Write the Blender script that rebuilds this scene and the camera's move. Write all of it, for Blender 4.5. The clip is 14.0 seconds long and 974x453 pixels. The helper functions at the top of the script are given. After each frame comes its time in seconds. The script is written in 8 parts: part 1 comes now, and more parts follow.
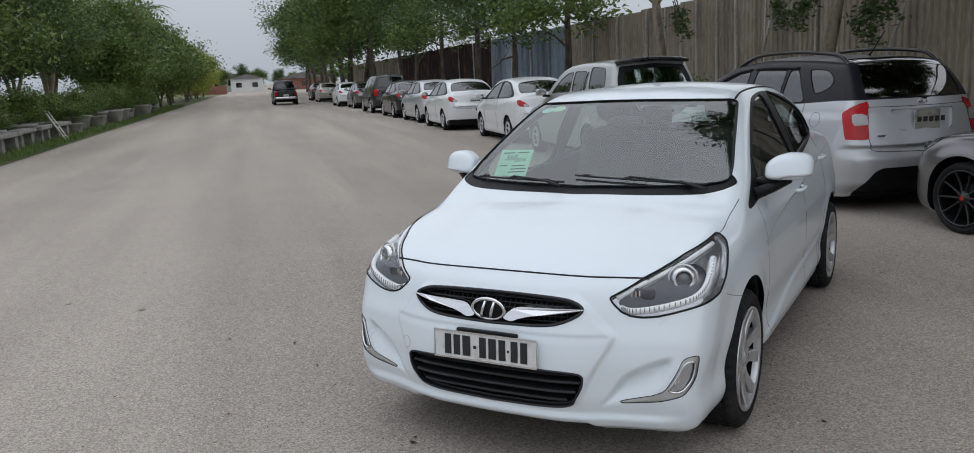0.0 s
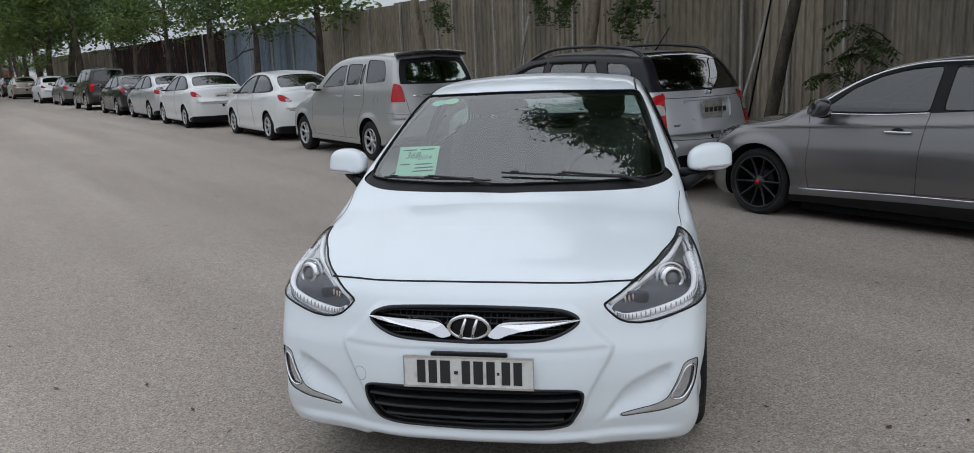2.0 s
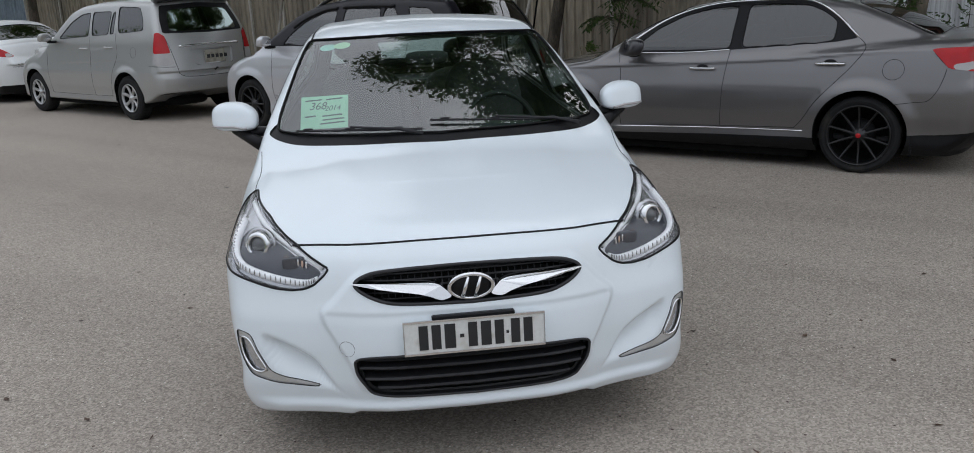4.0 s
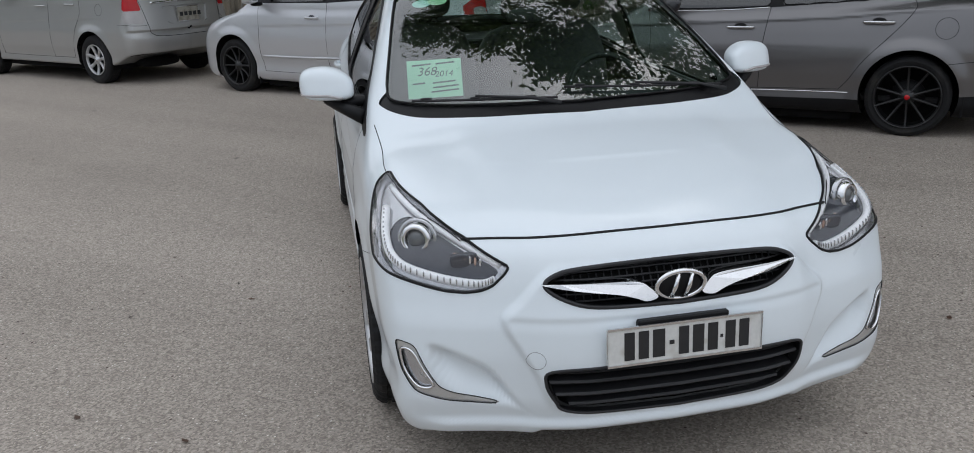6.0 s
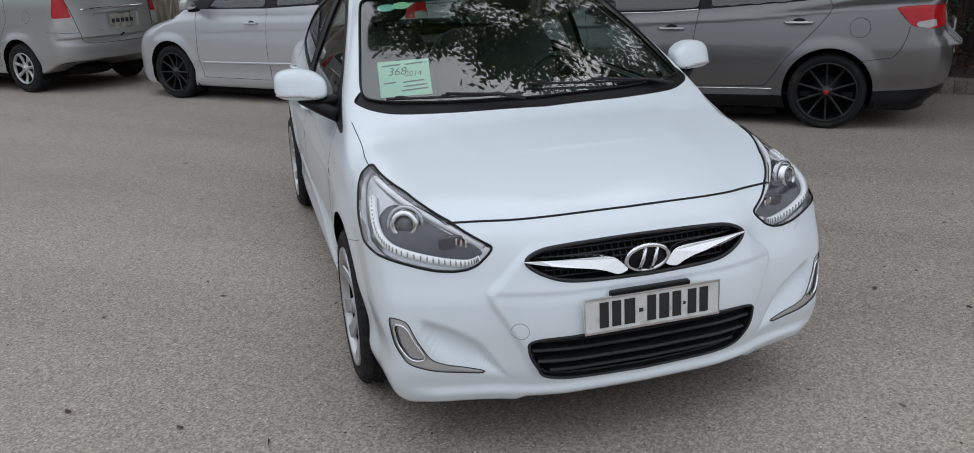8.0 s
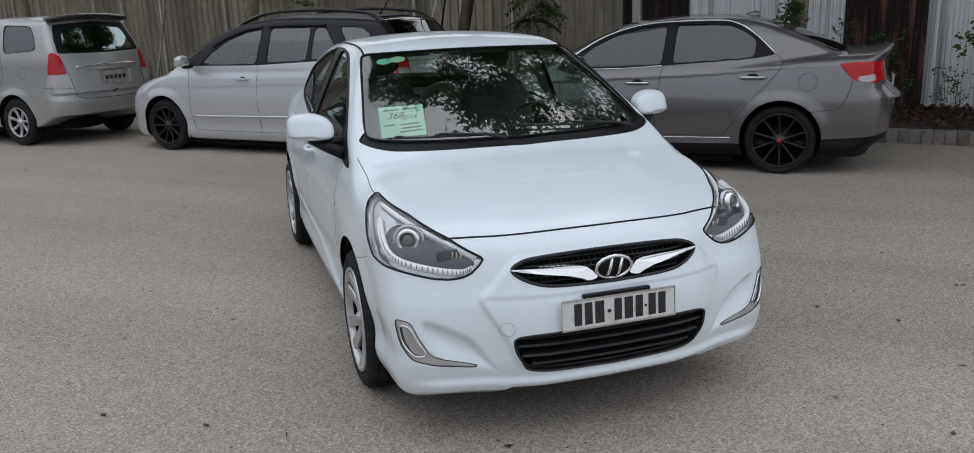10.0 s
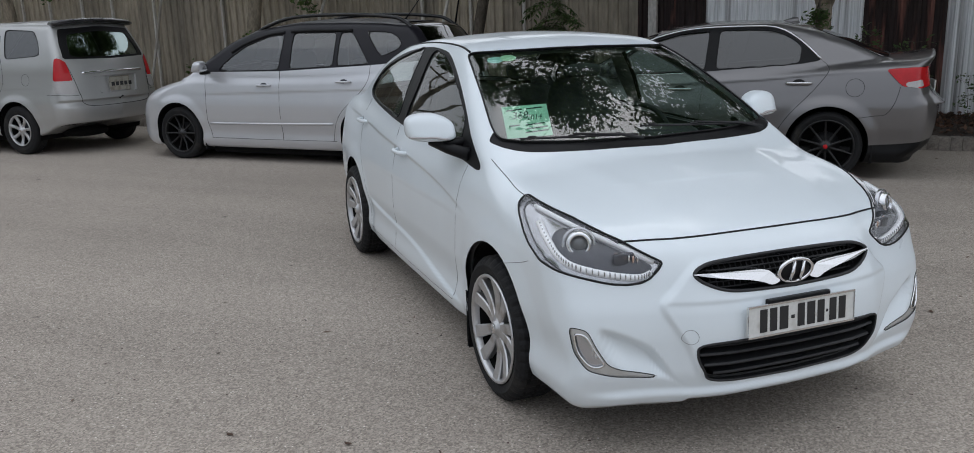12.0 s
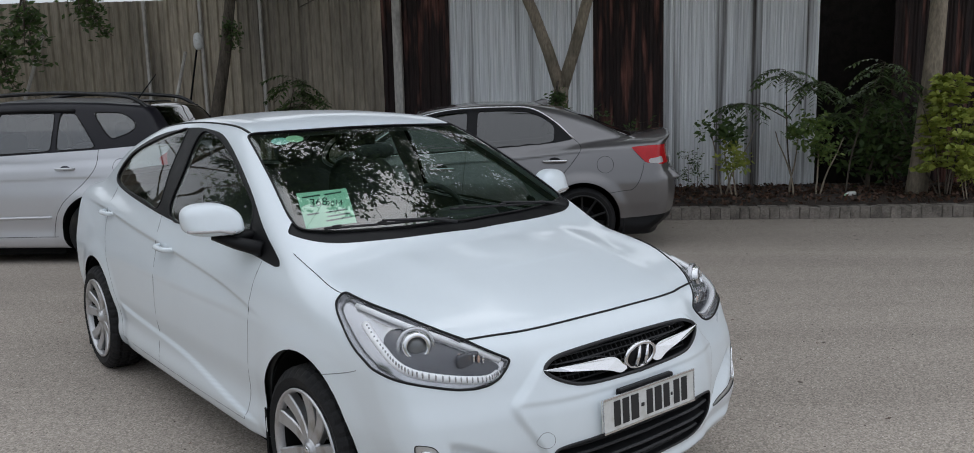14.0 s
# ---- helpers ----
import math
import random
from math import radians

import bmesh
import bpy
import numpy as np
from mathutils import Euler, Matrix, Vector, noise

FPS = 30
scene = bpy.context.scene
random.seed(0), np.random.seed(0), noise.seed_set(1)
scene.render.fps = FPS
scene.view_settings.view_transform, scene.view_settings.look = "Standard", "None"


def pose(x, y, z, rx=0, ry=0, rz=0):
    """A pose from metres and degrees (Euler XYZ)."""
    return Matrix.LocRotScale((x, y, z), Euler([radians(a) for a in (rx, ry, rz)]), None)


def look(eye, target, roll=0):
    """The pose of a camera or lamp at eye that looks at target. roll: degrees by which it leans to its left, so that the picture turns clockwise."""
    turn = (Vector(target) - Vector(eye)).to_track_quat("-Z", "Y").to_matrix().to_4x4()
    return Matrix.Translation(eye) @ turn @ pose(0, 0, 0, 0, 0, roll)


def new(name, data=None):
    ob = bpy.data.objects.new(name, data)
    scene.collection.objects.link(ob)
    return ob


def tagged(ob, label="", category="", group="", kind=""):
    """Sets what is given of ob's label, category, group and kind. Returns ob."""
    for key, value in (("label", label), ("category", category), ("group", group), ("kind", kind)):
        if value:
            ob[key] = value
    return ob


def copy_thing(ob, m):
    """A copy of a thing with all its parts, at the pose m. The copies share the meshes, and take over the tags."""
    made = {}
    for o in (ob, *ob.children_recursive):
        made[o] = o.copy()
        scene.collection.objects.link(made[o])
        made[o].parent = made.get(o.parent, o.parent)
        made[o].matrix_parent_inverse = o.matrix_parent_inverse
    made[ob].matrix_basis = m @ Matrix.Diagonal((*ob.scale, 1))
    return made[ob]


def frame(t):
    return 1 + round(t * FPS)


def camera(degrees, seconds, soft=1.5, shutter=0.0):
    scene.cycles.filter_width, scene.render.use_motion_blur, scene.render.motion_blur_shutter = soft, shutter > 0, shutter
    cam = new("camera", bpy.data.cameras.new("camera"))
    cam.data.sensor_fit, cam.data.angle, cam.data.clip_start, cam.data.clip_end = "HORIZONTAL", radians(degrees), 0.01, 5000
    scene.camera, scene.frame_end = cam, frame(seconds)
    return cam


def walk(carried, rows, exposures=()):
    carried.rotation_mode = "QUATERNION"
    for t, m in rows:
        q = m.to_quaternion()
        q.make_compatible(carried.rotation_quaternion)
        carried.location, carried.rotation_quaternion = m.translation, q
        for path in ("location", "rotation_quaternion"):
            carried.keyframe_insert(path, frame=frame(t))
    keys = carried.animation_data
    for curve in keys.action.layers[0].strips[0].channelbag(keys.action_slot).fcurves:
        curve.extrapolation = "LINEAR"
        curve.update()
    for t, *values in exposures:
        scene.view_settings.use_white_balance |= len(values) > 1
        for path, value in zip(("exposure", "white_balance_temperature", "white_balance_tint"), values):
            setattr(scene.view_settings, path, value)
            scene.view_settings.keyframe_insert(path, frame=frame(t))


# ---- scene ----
cam = camera(60.2, 14.0, soft=0.9)
PATH = [
    (0, (0.19, -0.059, 1.582), (0.103, 1.907, 1.226), -2.5),
    (0.5, (-0.002, 0.019, 1.58), (0.023, 1.985, 1.213), -2.3),
    (1, (-0.338, 0.076, 1.588), (-0.056, 2.02, 1.214), -1.7),
    (1.5, (-0.546, 0.23, 1.582), (-0.035, 2.126, 1.202), -1.6),
    (2, (-0.692, 0.453, 1.588), (-0.148, 2.337, 1.195), -2.1),
    (2.5, (-0.856, 0.552, 1.571), (-0.285, 2.426, 1.169), -2.1),
    (3, (-1.099, 0.67, 1.587), (-0.381, 2.489, 1.171), -1.6),
    (3.2, (-1.159, 0.737, 1.579), (-0.297, 2.49, 1.149), -1.1),
    (5.3, (-1.751, 1.53, 1.579), (-0.597, 3.046, 0.971), -2.2),
    (5.5, (-1.766, 1.618, 1.576), (-0.612, 3.131, 0.96), -2.0),
    (6, (-1.786, 1.845, 1.575), (-0.604, 3.332, 0.947), -2.1),
    (6.5, (-1.898, 2.01, 1.578), (-0.632, 3.426, 0.95), -1.9),
    (7, (-1.987, 2.063, 1.563), (-0.699, 3.458, 0.934), -2.1),
    (7.5, (-2.008, 1.94, 1.592), (-0.709, 3.327, 0.968), -2.1),
    (8, (-2.064, 1.778, 1.591), (-0.756, 3.156, 0.967), -2.2),
    (10.3, (-2.589, 1.452, 1.596), (-1.198, 2.804, 1.108), -2.0),
    (10.5, (-2.687, 1.497, 1.603), (-1.291, 2.843, 1.116), -2.0),
    (11, (-2.922, 1.655, 1.589), (-1.511, 2.99, 1.111), -1.9),
    (11.5, (-2.963, 1.852, 1.554), (-1.537, 3.171, 1.082), -1.7),
    (12, (-2.868, 2.136, 1.542), (-1.422, 3.434, 1.07), -1.7),
    (12.5, (-2.847, 2.339, 1.525), (-1.277, 3.477, 1.036), -1.0),
    (13, (-2.871, 2.601, 1.526), (-1.158, 3.562, 1.145), -0.5),
    (13.5, (-2.788, 2.644, 1.508), (-1.0, 3.47, 1.16), -1.1),
    (14, (-2.729, 2.615, 1.525), (-0.915, 3.401, 1.223), -1.4),
]
walk(cam, [(t, look(eye, target, roll)) for t, eye, target, roll in PATH], exposures=((0.0, 0.10), (14.0, 0.09)))

# ---------------------------------------------------------------- light: an overcast sky and a faint, wide sun
SUN_HIGH, SUN_ROUND = radians(58), radians(75)
world = bpy.data.worlds.new("overcast_sky")
scene.world = world
world.use_nodes = True
_n, _l = world.node_tree.nodes, world.node_tree.links
_sky = _n.new("ShaderNodeTexSky")
_sky.sky_type, _sky.sun_disc, _sky.sun_elevation, _sky.sun_rotation = "NISHITA", False, SUN_HIGH, SUN_ROUND
_sky.air_density, _sky.dust_density, _sky.ozone_density = 1.0, 4.0, 1.0
_hue = _n.new("ShaderNodeHueSaturation")
_hue.inputs["Saturation"].default_value, _hue.inputs["Value"].default_value = 0.35, 0.10
_l.new(_sky.outputs["Color"], _hue.inputs["Color"])
# the cloud cover: more than twice as bright overhead as at the horizon
_co, _xyz, _rng = _n.new("ShaderNodeTexCoord"), _n.new("ShaderNodeSeparateXYZ"), _n.new("ShaderNodeMapRange")
_l.new(_co.outputs["Generated"], _xyz.inputs["Vector"])
_l.new(_xyz.outputs["Z"], _rng.inputs["Value"])
_rng.inputs["To Min"].default_value, _rng.inputs["To Max"].default_value = 0.49, 1.06
_tone = _n.new("ShaderNodeMix")
_tone.data_type, _tone.blend_type = "RGBA", "MULTIPLY"
_tone.inputs["Factor"].default_value, _tone.inputs["A"].default_value = 1.0, (0.85, 0.93, 1.05, 1)
_l.new(_rng.outputs["Result"], _tone.inputs["B"])
_mix = _n.new("ShaderNodeMix")
_mix.data_type = "RGBA"
_mix.inputs["Factor"].default_value = 0.8
_l.new(_hue.outputs["Color"], _mix.inputs["A"])
_l.new(_tone.outputs["Result"], _mix.inputs["B"])
_l.new(_mix.outputs["Result"], _n["Background"].inputs["Color"])
_n["Background"].inputs["Strength"].default_value = 1.12
sun = new("sun", bpy.data.lights.new("sun", "SUN"))
sun.data.energy, sun.data.angle, sun.data.color = 0.6, radians(170), (1.0, 0.97, 0.93)
sun.matrix_basis = look((0, 0, 30), Vector((0, 0, 30)) - 10 * Vector((math.cos(SUN_HIGH) * math.sin(SUN_ROUND), math.cos(SUN_HIGH) * math.cos(SUN_ROUND), math.sin(SUN_HIGH))))

# ---------------------------------------------------------------- shape tools
ROAD = 17.5                       # the road runs this many degrees west of +y
_a = radians(ROAD)
ALONG, ACROSS = np.array([-math.sin(_a), math.cos(_a)]), np.array([math.cos(_a), math.sin(_a)])


def site(s, n, z=0.0):
    """World place from metres along and across the road."""
    p = s * ALONG + n * ACROSS
    return Vector((p[0], p[1], z))


def curve(x, *pairs):
    """A smooth curve without overshoot through pairs of (place, value)."""
    p = np.array(sorted(pairs), float)
    X, Y = p[:, 0], p[:, 1]
    d = np.diff(Y) / np.diff(X)
    m = np.empty_like(Y)
    m[0], m[-1] = d[0], d[-1]
    same = d[:-1] * d[1:] > 1e-12
    total = np.where(same, d[:-1] + d[1:], 1.0)
    m[1:-1] = np.where(same, 2 * d[:-1] * d[1:] / total, 0.0)
    x = np.asarray(x, float)
    i = np.clip(np.searchsorted(X, x) - 1, 0, len(X) - 2)
    h = X[i + 1] - X[i]
    t = np.clip((x - X[i]) / h, 0, 1)
    return ((1 + 2 * t) * (1 - t) ** 2 * Y[i] + t * (1 - t) ** 2 * h * m[i]
            + t * t * (3 - 2 * t) * Y[i + 1] + t * t * (t - 1) * h * m[i + 1])


def smax(a, b, k):
    h = np.clip(0.5 + 0.5 * (a - b) / k, 0, 1)
    return b + (a - b) * h + k * h * (1 - h)


def smin(a, b, k):
    return -smax(-a, -b, k)


def bump(x, c, w):
    return np.exp(-((x - c) / w) ** 2)


def ramp(x, a, b):
    t = np.clip((x - a) / (b - a), 0, 1)
    return t * t * (3 - 2 * t)


def rounded(points, steps=6, closed=True):
    """A soft polyline through a few corner points (Catmull-Rom)."""
    p = np.array(points, float)
    n = len(p)
    out = []
    for i in range(n if closed else n - 1):
        if closed:
            a, b, c, d = p[i - 1], p[i], p[(i + 1) % n], p[(i + 2) % n]
        else:
            a, b, c, d = p[max(i - 1, 0)], p[i], p[i + 1], p[min(i + 2, n - 1)]
        for t in np.arange(steps) / steps:
            out.append(0.5 * (2 * b + (c - a) * t + (2 * a - 5 * b + 4 * c - d) * t * t + (3 * b - a - 3 * c + d) * t ** 3))
    if not closed:
        out.append(p[-1])
    return np.array(out)


def cornered(points, radius=0.03, steps=4):
    """A closed outline of straight or slightly bent runs, whose corners are rounded off."""
    p = np.array(points, float)
    n, out = len(p), []
    for i in range(n):
        a, b, c = p[i - 1], p[i], p[(i + 1) % n]
        u, w = a - b, c - b
        k = min(radius, 0.42 * np.hypot(*u), 0.42 * np.hypot(*w))
        u, w = b + k * u / np.hypot(*u), b + k * w / np.hypot(*w)
        for t in np.linspace(0, 1, steps):
            out.append((1 - t) ** 2 * u + 2 * t * (1 - t) * b + t * t * w)
    return np.array(out)


def outline_distance(q, poly):
    """Signed distance of points q to a closed outline, negative inside."""
    best = np.full(len(q), 1e9)
    inside = np.zeros(len(q), bool)
    for a, b in zip(poly, np.roll(poly, -1, axis=0)):
        e, w = b - a, q - a
        t = np.clip((w @ e) / max(e @ e, 1e-12), 0, 1)
        best = np.minimum(best, np.hypot(*(w - t[:, None] * e).T))
        if abs(e[1]) > 1e-12:
            cond = (a[1] <= q[:, 1]) != (b[1] <= q[:, 1])
            inside ^= cond & (q[:, 0] < a[0] + (q[:, 1] - a[1]) / e[1] * e[0])
    return np.where(inside, -best, best)


def field_of(s):
    """The car's outer skin as a smooth field: negative inside. x ahead from the front axle, y to its left, z up."""
    def field(x, y, z):
        a = np.abs(y)
        wide = s["half"] + curve(x, *s["plan"]) + curve(z, *s["section"])
        for xa in s["axles"]:
            r = np.hypot(x - xa, z - s["tyre"])
            wide = wide + s["flare"] * (1 - ramp(r, s["tyre"] + 0.04, s["tyre"] + 0.17)) * ramp(z, 0.1, 0.3)
        u = curve(x, *s["crease"]) - z
        wide = wide - s["crease_depth"] * ramp(u, *s["crease_edge"]) * np.exp(-np.maximum(u, 0) / 0.16) * ramp(x, s["axles"][1] - 0.55, s["axles"][1] + 0.3) * (1 - ramp(x, *s.get("crease_end", (-0.75, -0.30))))
        if "sill_line" in s:
            u = curve(x, *s["sill_line"]) - z
            wide = wide + 0.013 * ramp(u, -0.010, 0.014) * ramp(x, s["axles"][1] + 0.36, s["axles"][1] + 0.55) * (1 - ramp(x, -0.62, -0.45))
        side = a - wide
        front = x - (curve(z, *s["nose"]) - curve(a, *s["bow"]))
        if "face" in s:
            front = front + s["face"](a, z)
        rear = curve(z, *s["tail"]) + curve(a, *s["tail_bow"]) - x
        top = z - (curve(x, *s["bonnet"]) - s["crown"] * (a / 0.6) ** 2)
        if "bulge" in s:
            top = top - s["bulge"](x, a)
        body = smax(smax(side, top, s["soft"]), smax(front, rear, 0.03), s["corner"])
        low = s["sill"](x)
        if "chin" in s:
            low = low + s["chin"](x, a)
        body = smax(body, low - z, 0.04)
        cabin = a - (curve(z, *s["glass"]) + curve(x, *s["glass_plan"]))
        cabin = smax(cabin, z - (curve(x, *s["roof"]) - s["roof_crown"] * (a / 0.6) ** 2), s["rail"])
        if "hatch" in s:
            cabin = smax(cabin, curve(z, *s["hatch"]) + 0.10 * (a / 0.6) ** 2 - x, 0.07)
        cabin = smax(cabin, 0.7 - z, 0.02)
        return smin(body, cabin, s["fillet"])
    return field


def march(field, origin, way, far=3.2, near=0.02):
    """Where rays from inside leave the skin."""
    lo, hi = np.full(len(origin), near), np.full(len(origin), far)
    for _ in range(26):
        mid = 0.5 * (lo + hi)
        p = origin + mid[:, None] * way
        inside = field(p[:, 0], p[:, 1], p[:, 2]) < 0
        lo, hi = np.where(inside, mid, lo), np.where(inside, hi, mid)
    return origin + (0.5 * (lo + hi))[:, None] * way


def inwards(field, origin, way, far=3.0):
    """Where rays from outside first meet the skin (stepping, then halving)."""
    t = np.zeros(len(origin))
    open_ = np.ones(len(origin), bool)
    for _ in range(160):
        p = origin + t[:, None] * way
        v = field(p[:, 0], p[:, 1], p[:, 2])
        open_ = v > 0
        if not open_.any():
            break
        t = np.where(open_, t + np.clip(0.6 * v, 0.0005, 0.1), t)
    return origin + t[:, None] * way


class Facets(list):
    """A list of faces that also carries the directions of their vertices."""


def facets(faces, directions):
    out = Facets(tuple(dict.fromkeys(f)) for f in faces if len(set(f)) > 2)
    out.directions = directions
    return out


class Skin:
    """A quad mesh over the field, whose faces are sorted into regions by outlines."""

    def __init__(self, s, fine=1.0, nose=1.0, around=1.0):
        self.spec, self.field = s, field_of(s)
        ax, bx, h = s["front"] - 0.62, s["rear"] + 0.75, s["core"]
        nphi, ncap = int(132 * fine * around) * 2, int(52 * fine)
        phi = np.linspace(0, 2 * math.pi, nphi, endpoint=False) + math.pi / nphi
        phi = phi + 0.16 * np.sin(2 * phi) * -0.5
        rows = []
        for th in np.linspace(0.5 * math.pi, 0, int(ncap * nose), endpoint=False):
            rows.append((ax, th))
        for x in np.linspace(ax, bx, int(150 * fine * (ax - bx) / 2.9)):
            rows.append((x, 0.0))
        for th in np.linspace(0, -0.5 * math.pi, ncap)[1:-1]:
            rows.append((bx, th))
        rows[0] = (ax, 0.5 * math.pi - 0.012)
        O = np.array([(x, 0, h) for x, _ in rows for _ in phi], float)
        D = np.array([(math.sin(th), math.cos(th) * math.cos(p), math.cos(th) * math.sin(p)) for _, th in rows for p in phi])
        self.V = march(self.field, O, D)
        n, m = len(rows), nphi
        i, j = np.meshgrid(np.arange(n - 1), np.arange(m), indexing="ij")
        k = (j + 1) % m
        self.Q = np.stack([i * m + j, i * m + k, (i + 1) * m + k, (i + 1) * m + j], -1).reshape(-1, 4)
        self.tag = np.zeros(len(self.Q), int)
        self.names = ["body"]
        self.E = np.unique(np.sort(np.concatenate([self.Q[:, [0, 1]], self.Q[:, [1, 2]], self.Q[:, [2, 3]], self.Q[:, [3, 0]]]), 1), axis=0)

    def cut(self, name, poly, axes, where):
        """Faces inside the outline become a region; its edge is drawn exactly. axes: 0 x, 1 |y|, 2 z, 3 |y| - x, 4 |y| + x."""
        V = self.V
        look_at = {0: V[:, 0], 1: np.abs(V[:, 1]), 2: V[:, 2], 3: np.abs(V[:, 1]) - V[:, 0], 4: np.abs(V[:, 1]) + V[:, 0]}
        q = np.stack([look_at[c] for c in axes], -1)
        ok = where(V[:, 0], np.abs(V[:, 1]), V[:, 2])
        lo, hi = poly.min(0) - 0.1, poly.max(0) + 0.1
        ok &= ((q > lo) & (q < hi)).all(1)
        sd = np.full(len(V), 9.0)
        idx = np.flatnonzero(ok)
        sd[idx] = outline_distance(q[idx], poly)
        E = self.E
        cross = ok[E[:, 0]] & ok[E[:, 1]] & (sd[E[:, 0]] * sd[E[:, 1]] < 0)
        e = E[cross]
        s0, s1 = sd[e[:, 0]], sd[e[:, 1]]
        t = s0 / (s0 - s1)
        P = V[e[:, 0]] + t[:, None] * (V[e[:, 1]] - V[e[:, 0]])
        pick = np.where(np.abs(s0) <= np.abs(s1), e[:, 0], e[:, 1])
        order = np.argsort(-np.minimum(np.abs(s0), np.abs(s1)))
        for o in order:
            V[pick[o]] = P[o]
        sd[pick] = 0
        sd[np.abs(sd) < 1e-9] = 0
        # a face whose opposite corners lie on the outline is split along them
        f = sd[self.Q]
        mixed = np.flatnonzero((f < 0).any(1) & (f > 0).any(1) & (f < 9).all(1))
        more, tags, edges = [], [], []
        for k in mixed:
            a, b, c, d = self.Q[k]
            if a == b or b == c or c == d or d == a:
                continue
            if sd[a] == 0 and sd[c] == 0:
                self.Q[k] = (a, b, c, c)
                more.append((a, c, d, d))
                edges.append((min(a, c), max(a, c)))
            elif sd[b] == 0 and sd[d] == 0:
                self.Q[k] = (b, c, d, d)
                more.append((b, d, a, a))
                edges.append((min(b, d), max(b, d)))
            else:
                continue
            tags.append(self.tag[k])
        if more:
            self.Q = np.concatenate([self.Q, np.array(more)])
            self.tag = np.concatenate([self.tag, np.array(tags)])
            self.E = np.concatenate([self.E, np.array(edges)])
        inside = (sd[self.Q] <= 1e-9).all(1) & (sd[self.Q] < 9).all(1) & (self.tag == 0)
        self.names.append(name)
        self.tag[inside] = len(self.names) - 1

    def underside(self, high):
        """The faces that look down near the ground become a region."""
        mid = self.V[self.Q].mean(1)
        down = (self.tag == 0) & (mid[:, 2] < high + 0.16)
        down[down] = self.slope(mid[down])[:, 2] < -0.96
        self.names.append("underside")
        self.tag[down] = len(self.names) - 1

    def region(self, name, side=0, push=0.0, scale=1.0):
        """Vertices and faces of a region, or of several (side: 1 left, -1 right, 0 both), pushed along the normals."""
        names = (name,) if isinstance(name, str) else name
        f = self.Q[np.isin(self.tag, [self.names.index(k) for k in names])]
        if side:
            f = f[self.V[f].mean(1)[:, 1] * side > 0]
        used, inv = np.unique(f, return_inverse=True)
        n = self.slope(self.V[used])
        v = self.V[used] + push * n
        f = inv.reshape(-1, 4)
        if len(f):
            out = np.cross(v[f[:, 1]] - v[f[:, 0]], v[f[:, 2]] - v[f[:, 0]])
            back = (out * n[f[:, 0]]).sum(1) < 0
            f = np.where(back[:, None], f[:, [0, 3, 2, 1]], f)
        return v, facets(f.tolist(), n)

    def slope(self, P):
        """The skin's outward direction at points, from the field."""
        e, g = 0.006, []
        for c in range(3):
            d = np.zeros(3)
            d[c] = e
            a, b = P + d, P - d
            g.append(self.field(a[:, 0], a[:, 1], a[:, 2]) - self.field(b[:, 0], b[:, 1], b[:, 2]))
        g = np.stack(g, -1)
        return g / np.maximum(np.linalg.norm(g, axis=1), 1e-12)[:, None]

    def rims(self, name, side=0, smooth=3):
        """The closed edges of a region, longest first."""
        v, f = self.region(name, side)
        count = {}
        for face in f:
            for e in zip(face, face[1:] + face[:1]):
                key = (min(e), max(e))
                count[key] = count.get(key, 0) + 1
        link = {}
        for (a, b), k in count.items():
            if k == 1:
                link.setdefault(a, []).append(b)
                link.setdefault(b, []).append(a)
        loops, seen = [], set()
        for start in link:
            if start in seen:
                continue
            loop, here, prev = [start], start, None
            seen.add(start)
            while True:
                nxt = [n for n in link[here] if n != prev and (n not in seen or n == start)]
                nxt = [n for n in nxt if n != start] or nxt
                if not nxt or nxt[0] == start:
                    break
                prev, here = here, nxt[0]
                seen.add(here)
                loop.append(here)
            p = v[loop]
            for _ in range(smooth):
                p = 0.5 * p + 0.25 * (np.roll(p, 1, 0) + np.roll(p, -1, 0))
            loops.append(p)
        return sorted(loops, key=len, reverse=True)


def tube_data(path, radius, sides=6, closed=True, flat=1.0):
    """Vertices and faces of a tube along a path; radius may be a list."""
    p = np.array(path, float)
    n = len(p)
    if closed:
        tan = np.roll(p, -1, 0) - np.roll(p, 1, 0)
    else:
        tan = np.gradient(p, axis=0)
    tan /= np.maximum(np.linalg.norm(tan, axis=1), 1e-9)[:, None]
    r = np.broadcast_to(np.asarray(radius, float), (n,))
    ref = np.array([0.0, 0.0, 1.0]) if abs(tan[0][2]) < 0.9 else np.array([1.0, 0.0, 0.0])
    u = ref - tan[0] * (ref @ tan[0])
    verts = []
    for i in range(n):
        u = u - tan[i] * (u @ tan[i])
        u = u / max(np.linalg.norm(u), 1e-9)
        w = np.cross(tan[i], u)
        for k in range(sides):
            g = 2 * math.pi * (k + 0.5) / sides
            verts.append(p[i] + r[i] * (math.cos(g) * u + flat * math.sin(g) * w))
    faces = []
    for i in range(n if closed else n - 1):
        j = (i + 1) % n
        for k in range(sides):
            l = (k + 1) % sides
            faces.append((i * sides + k, i * sides + l, j * sides + l, j * sides + k))
    if not closed:
        faces.append(tuple(range(sides))[::-1])
        faces.append(tuple((n - 1) * sides + k for k in range(sides)))
    return verts, faces


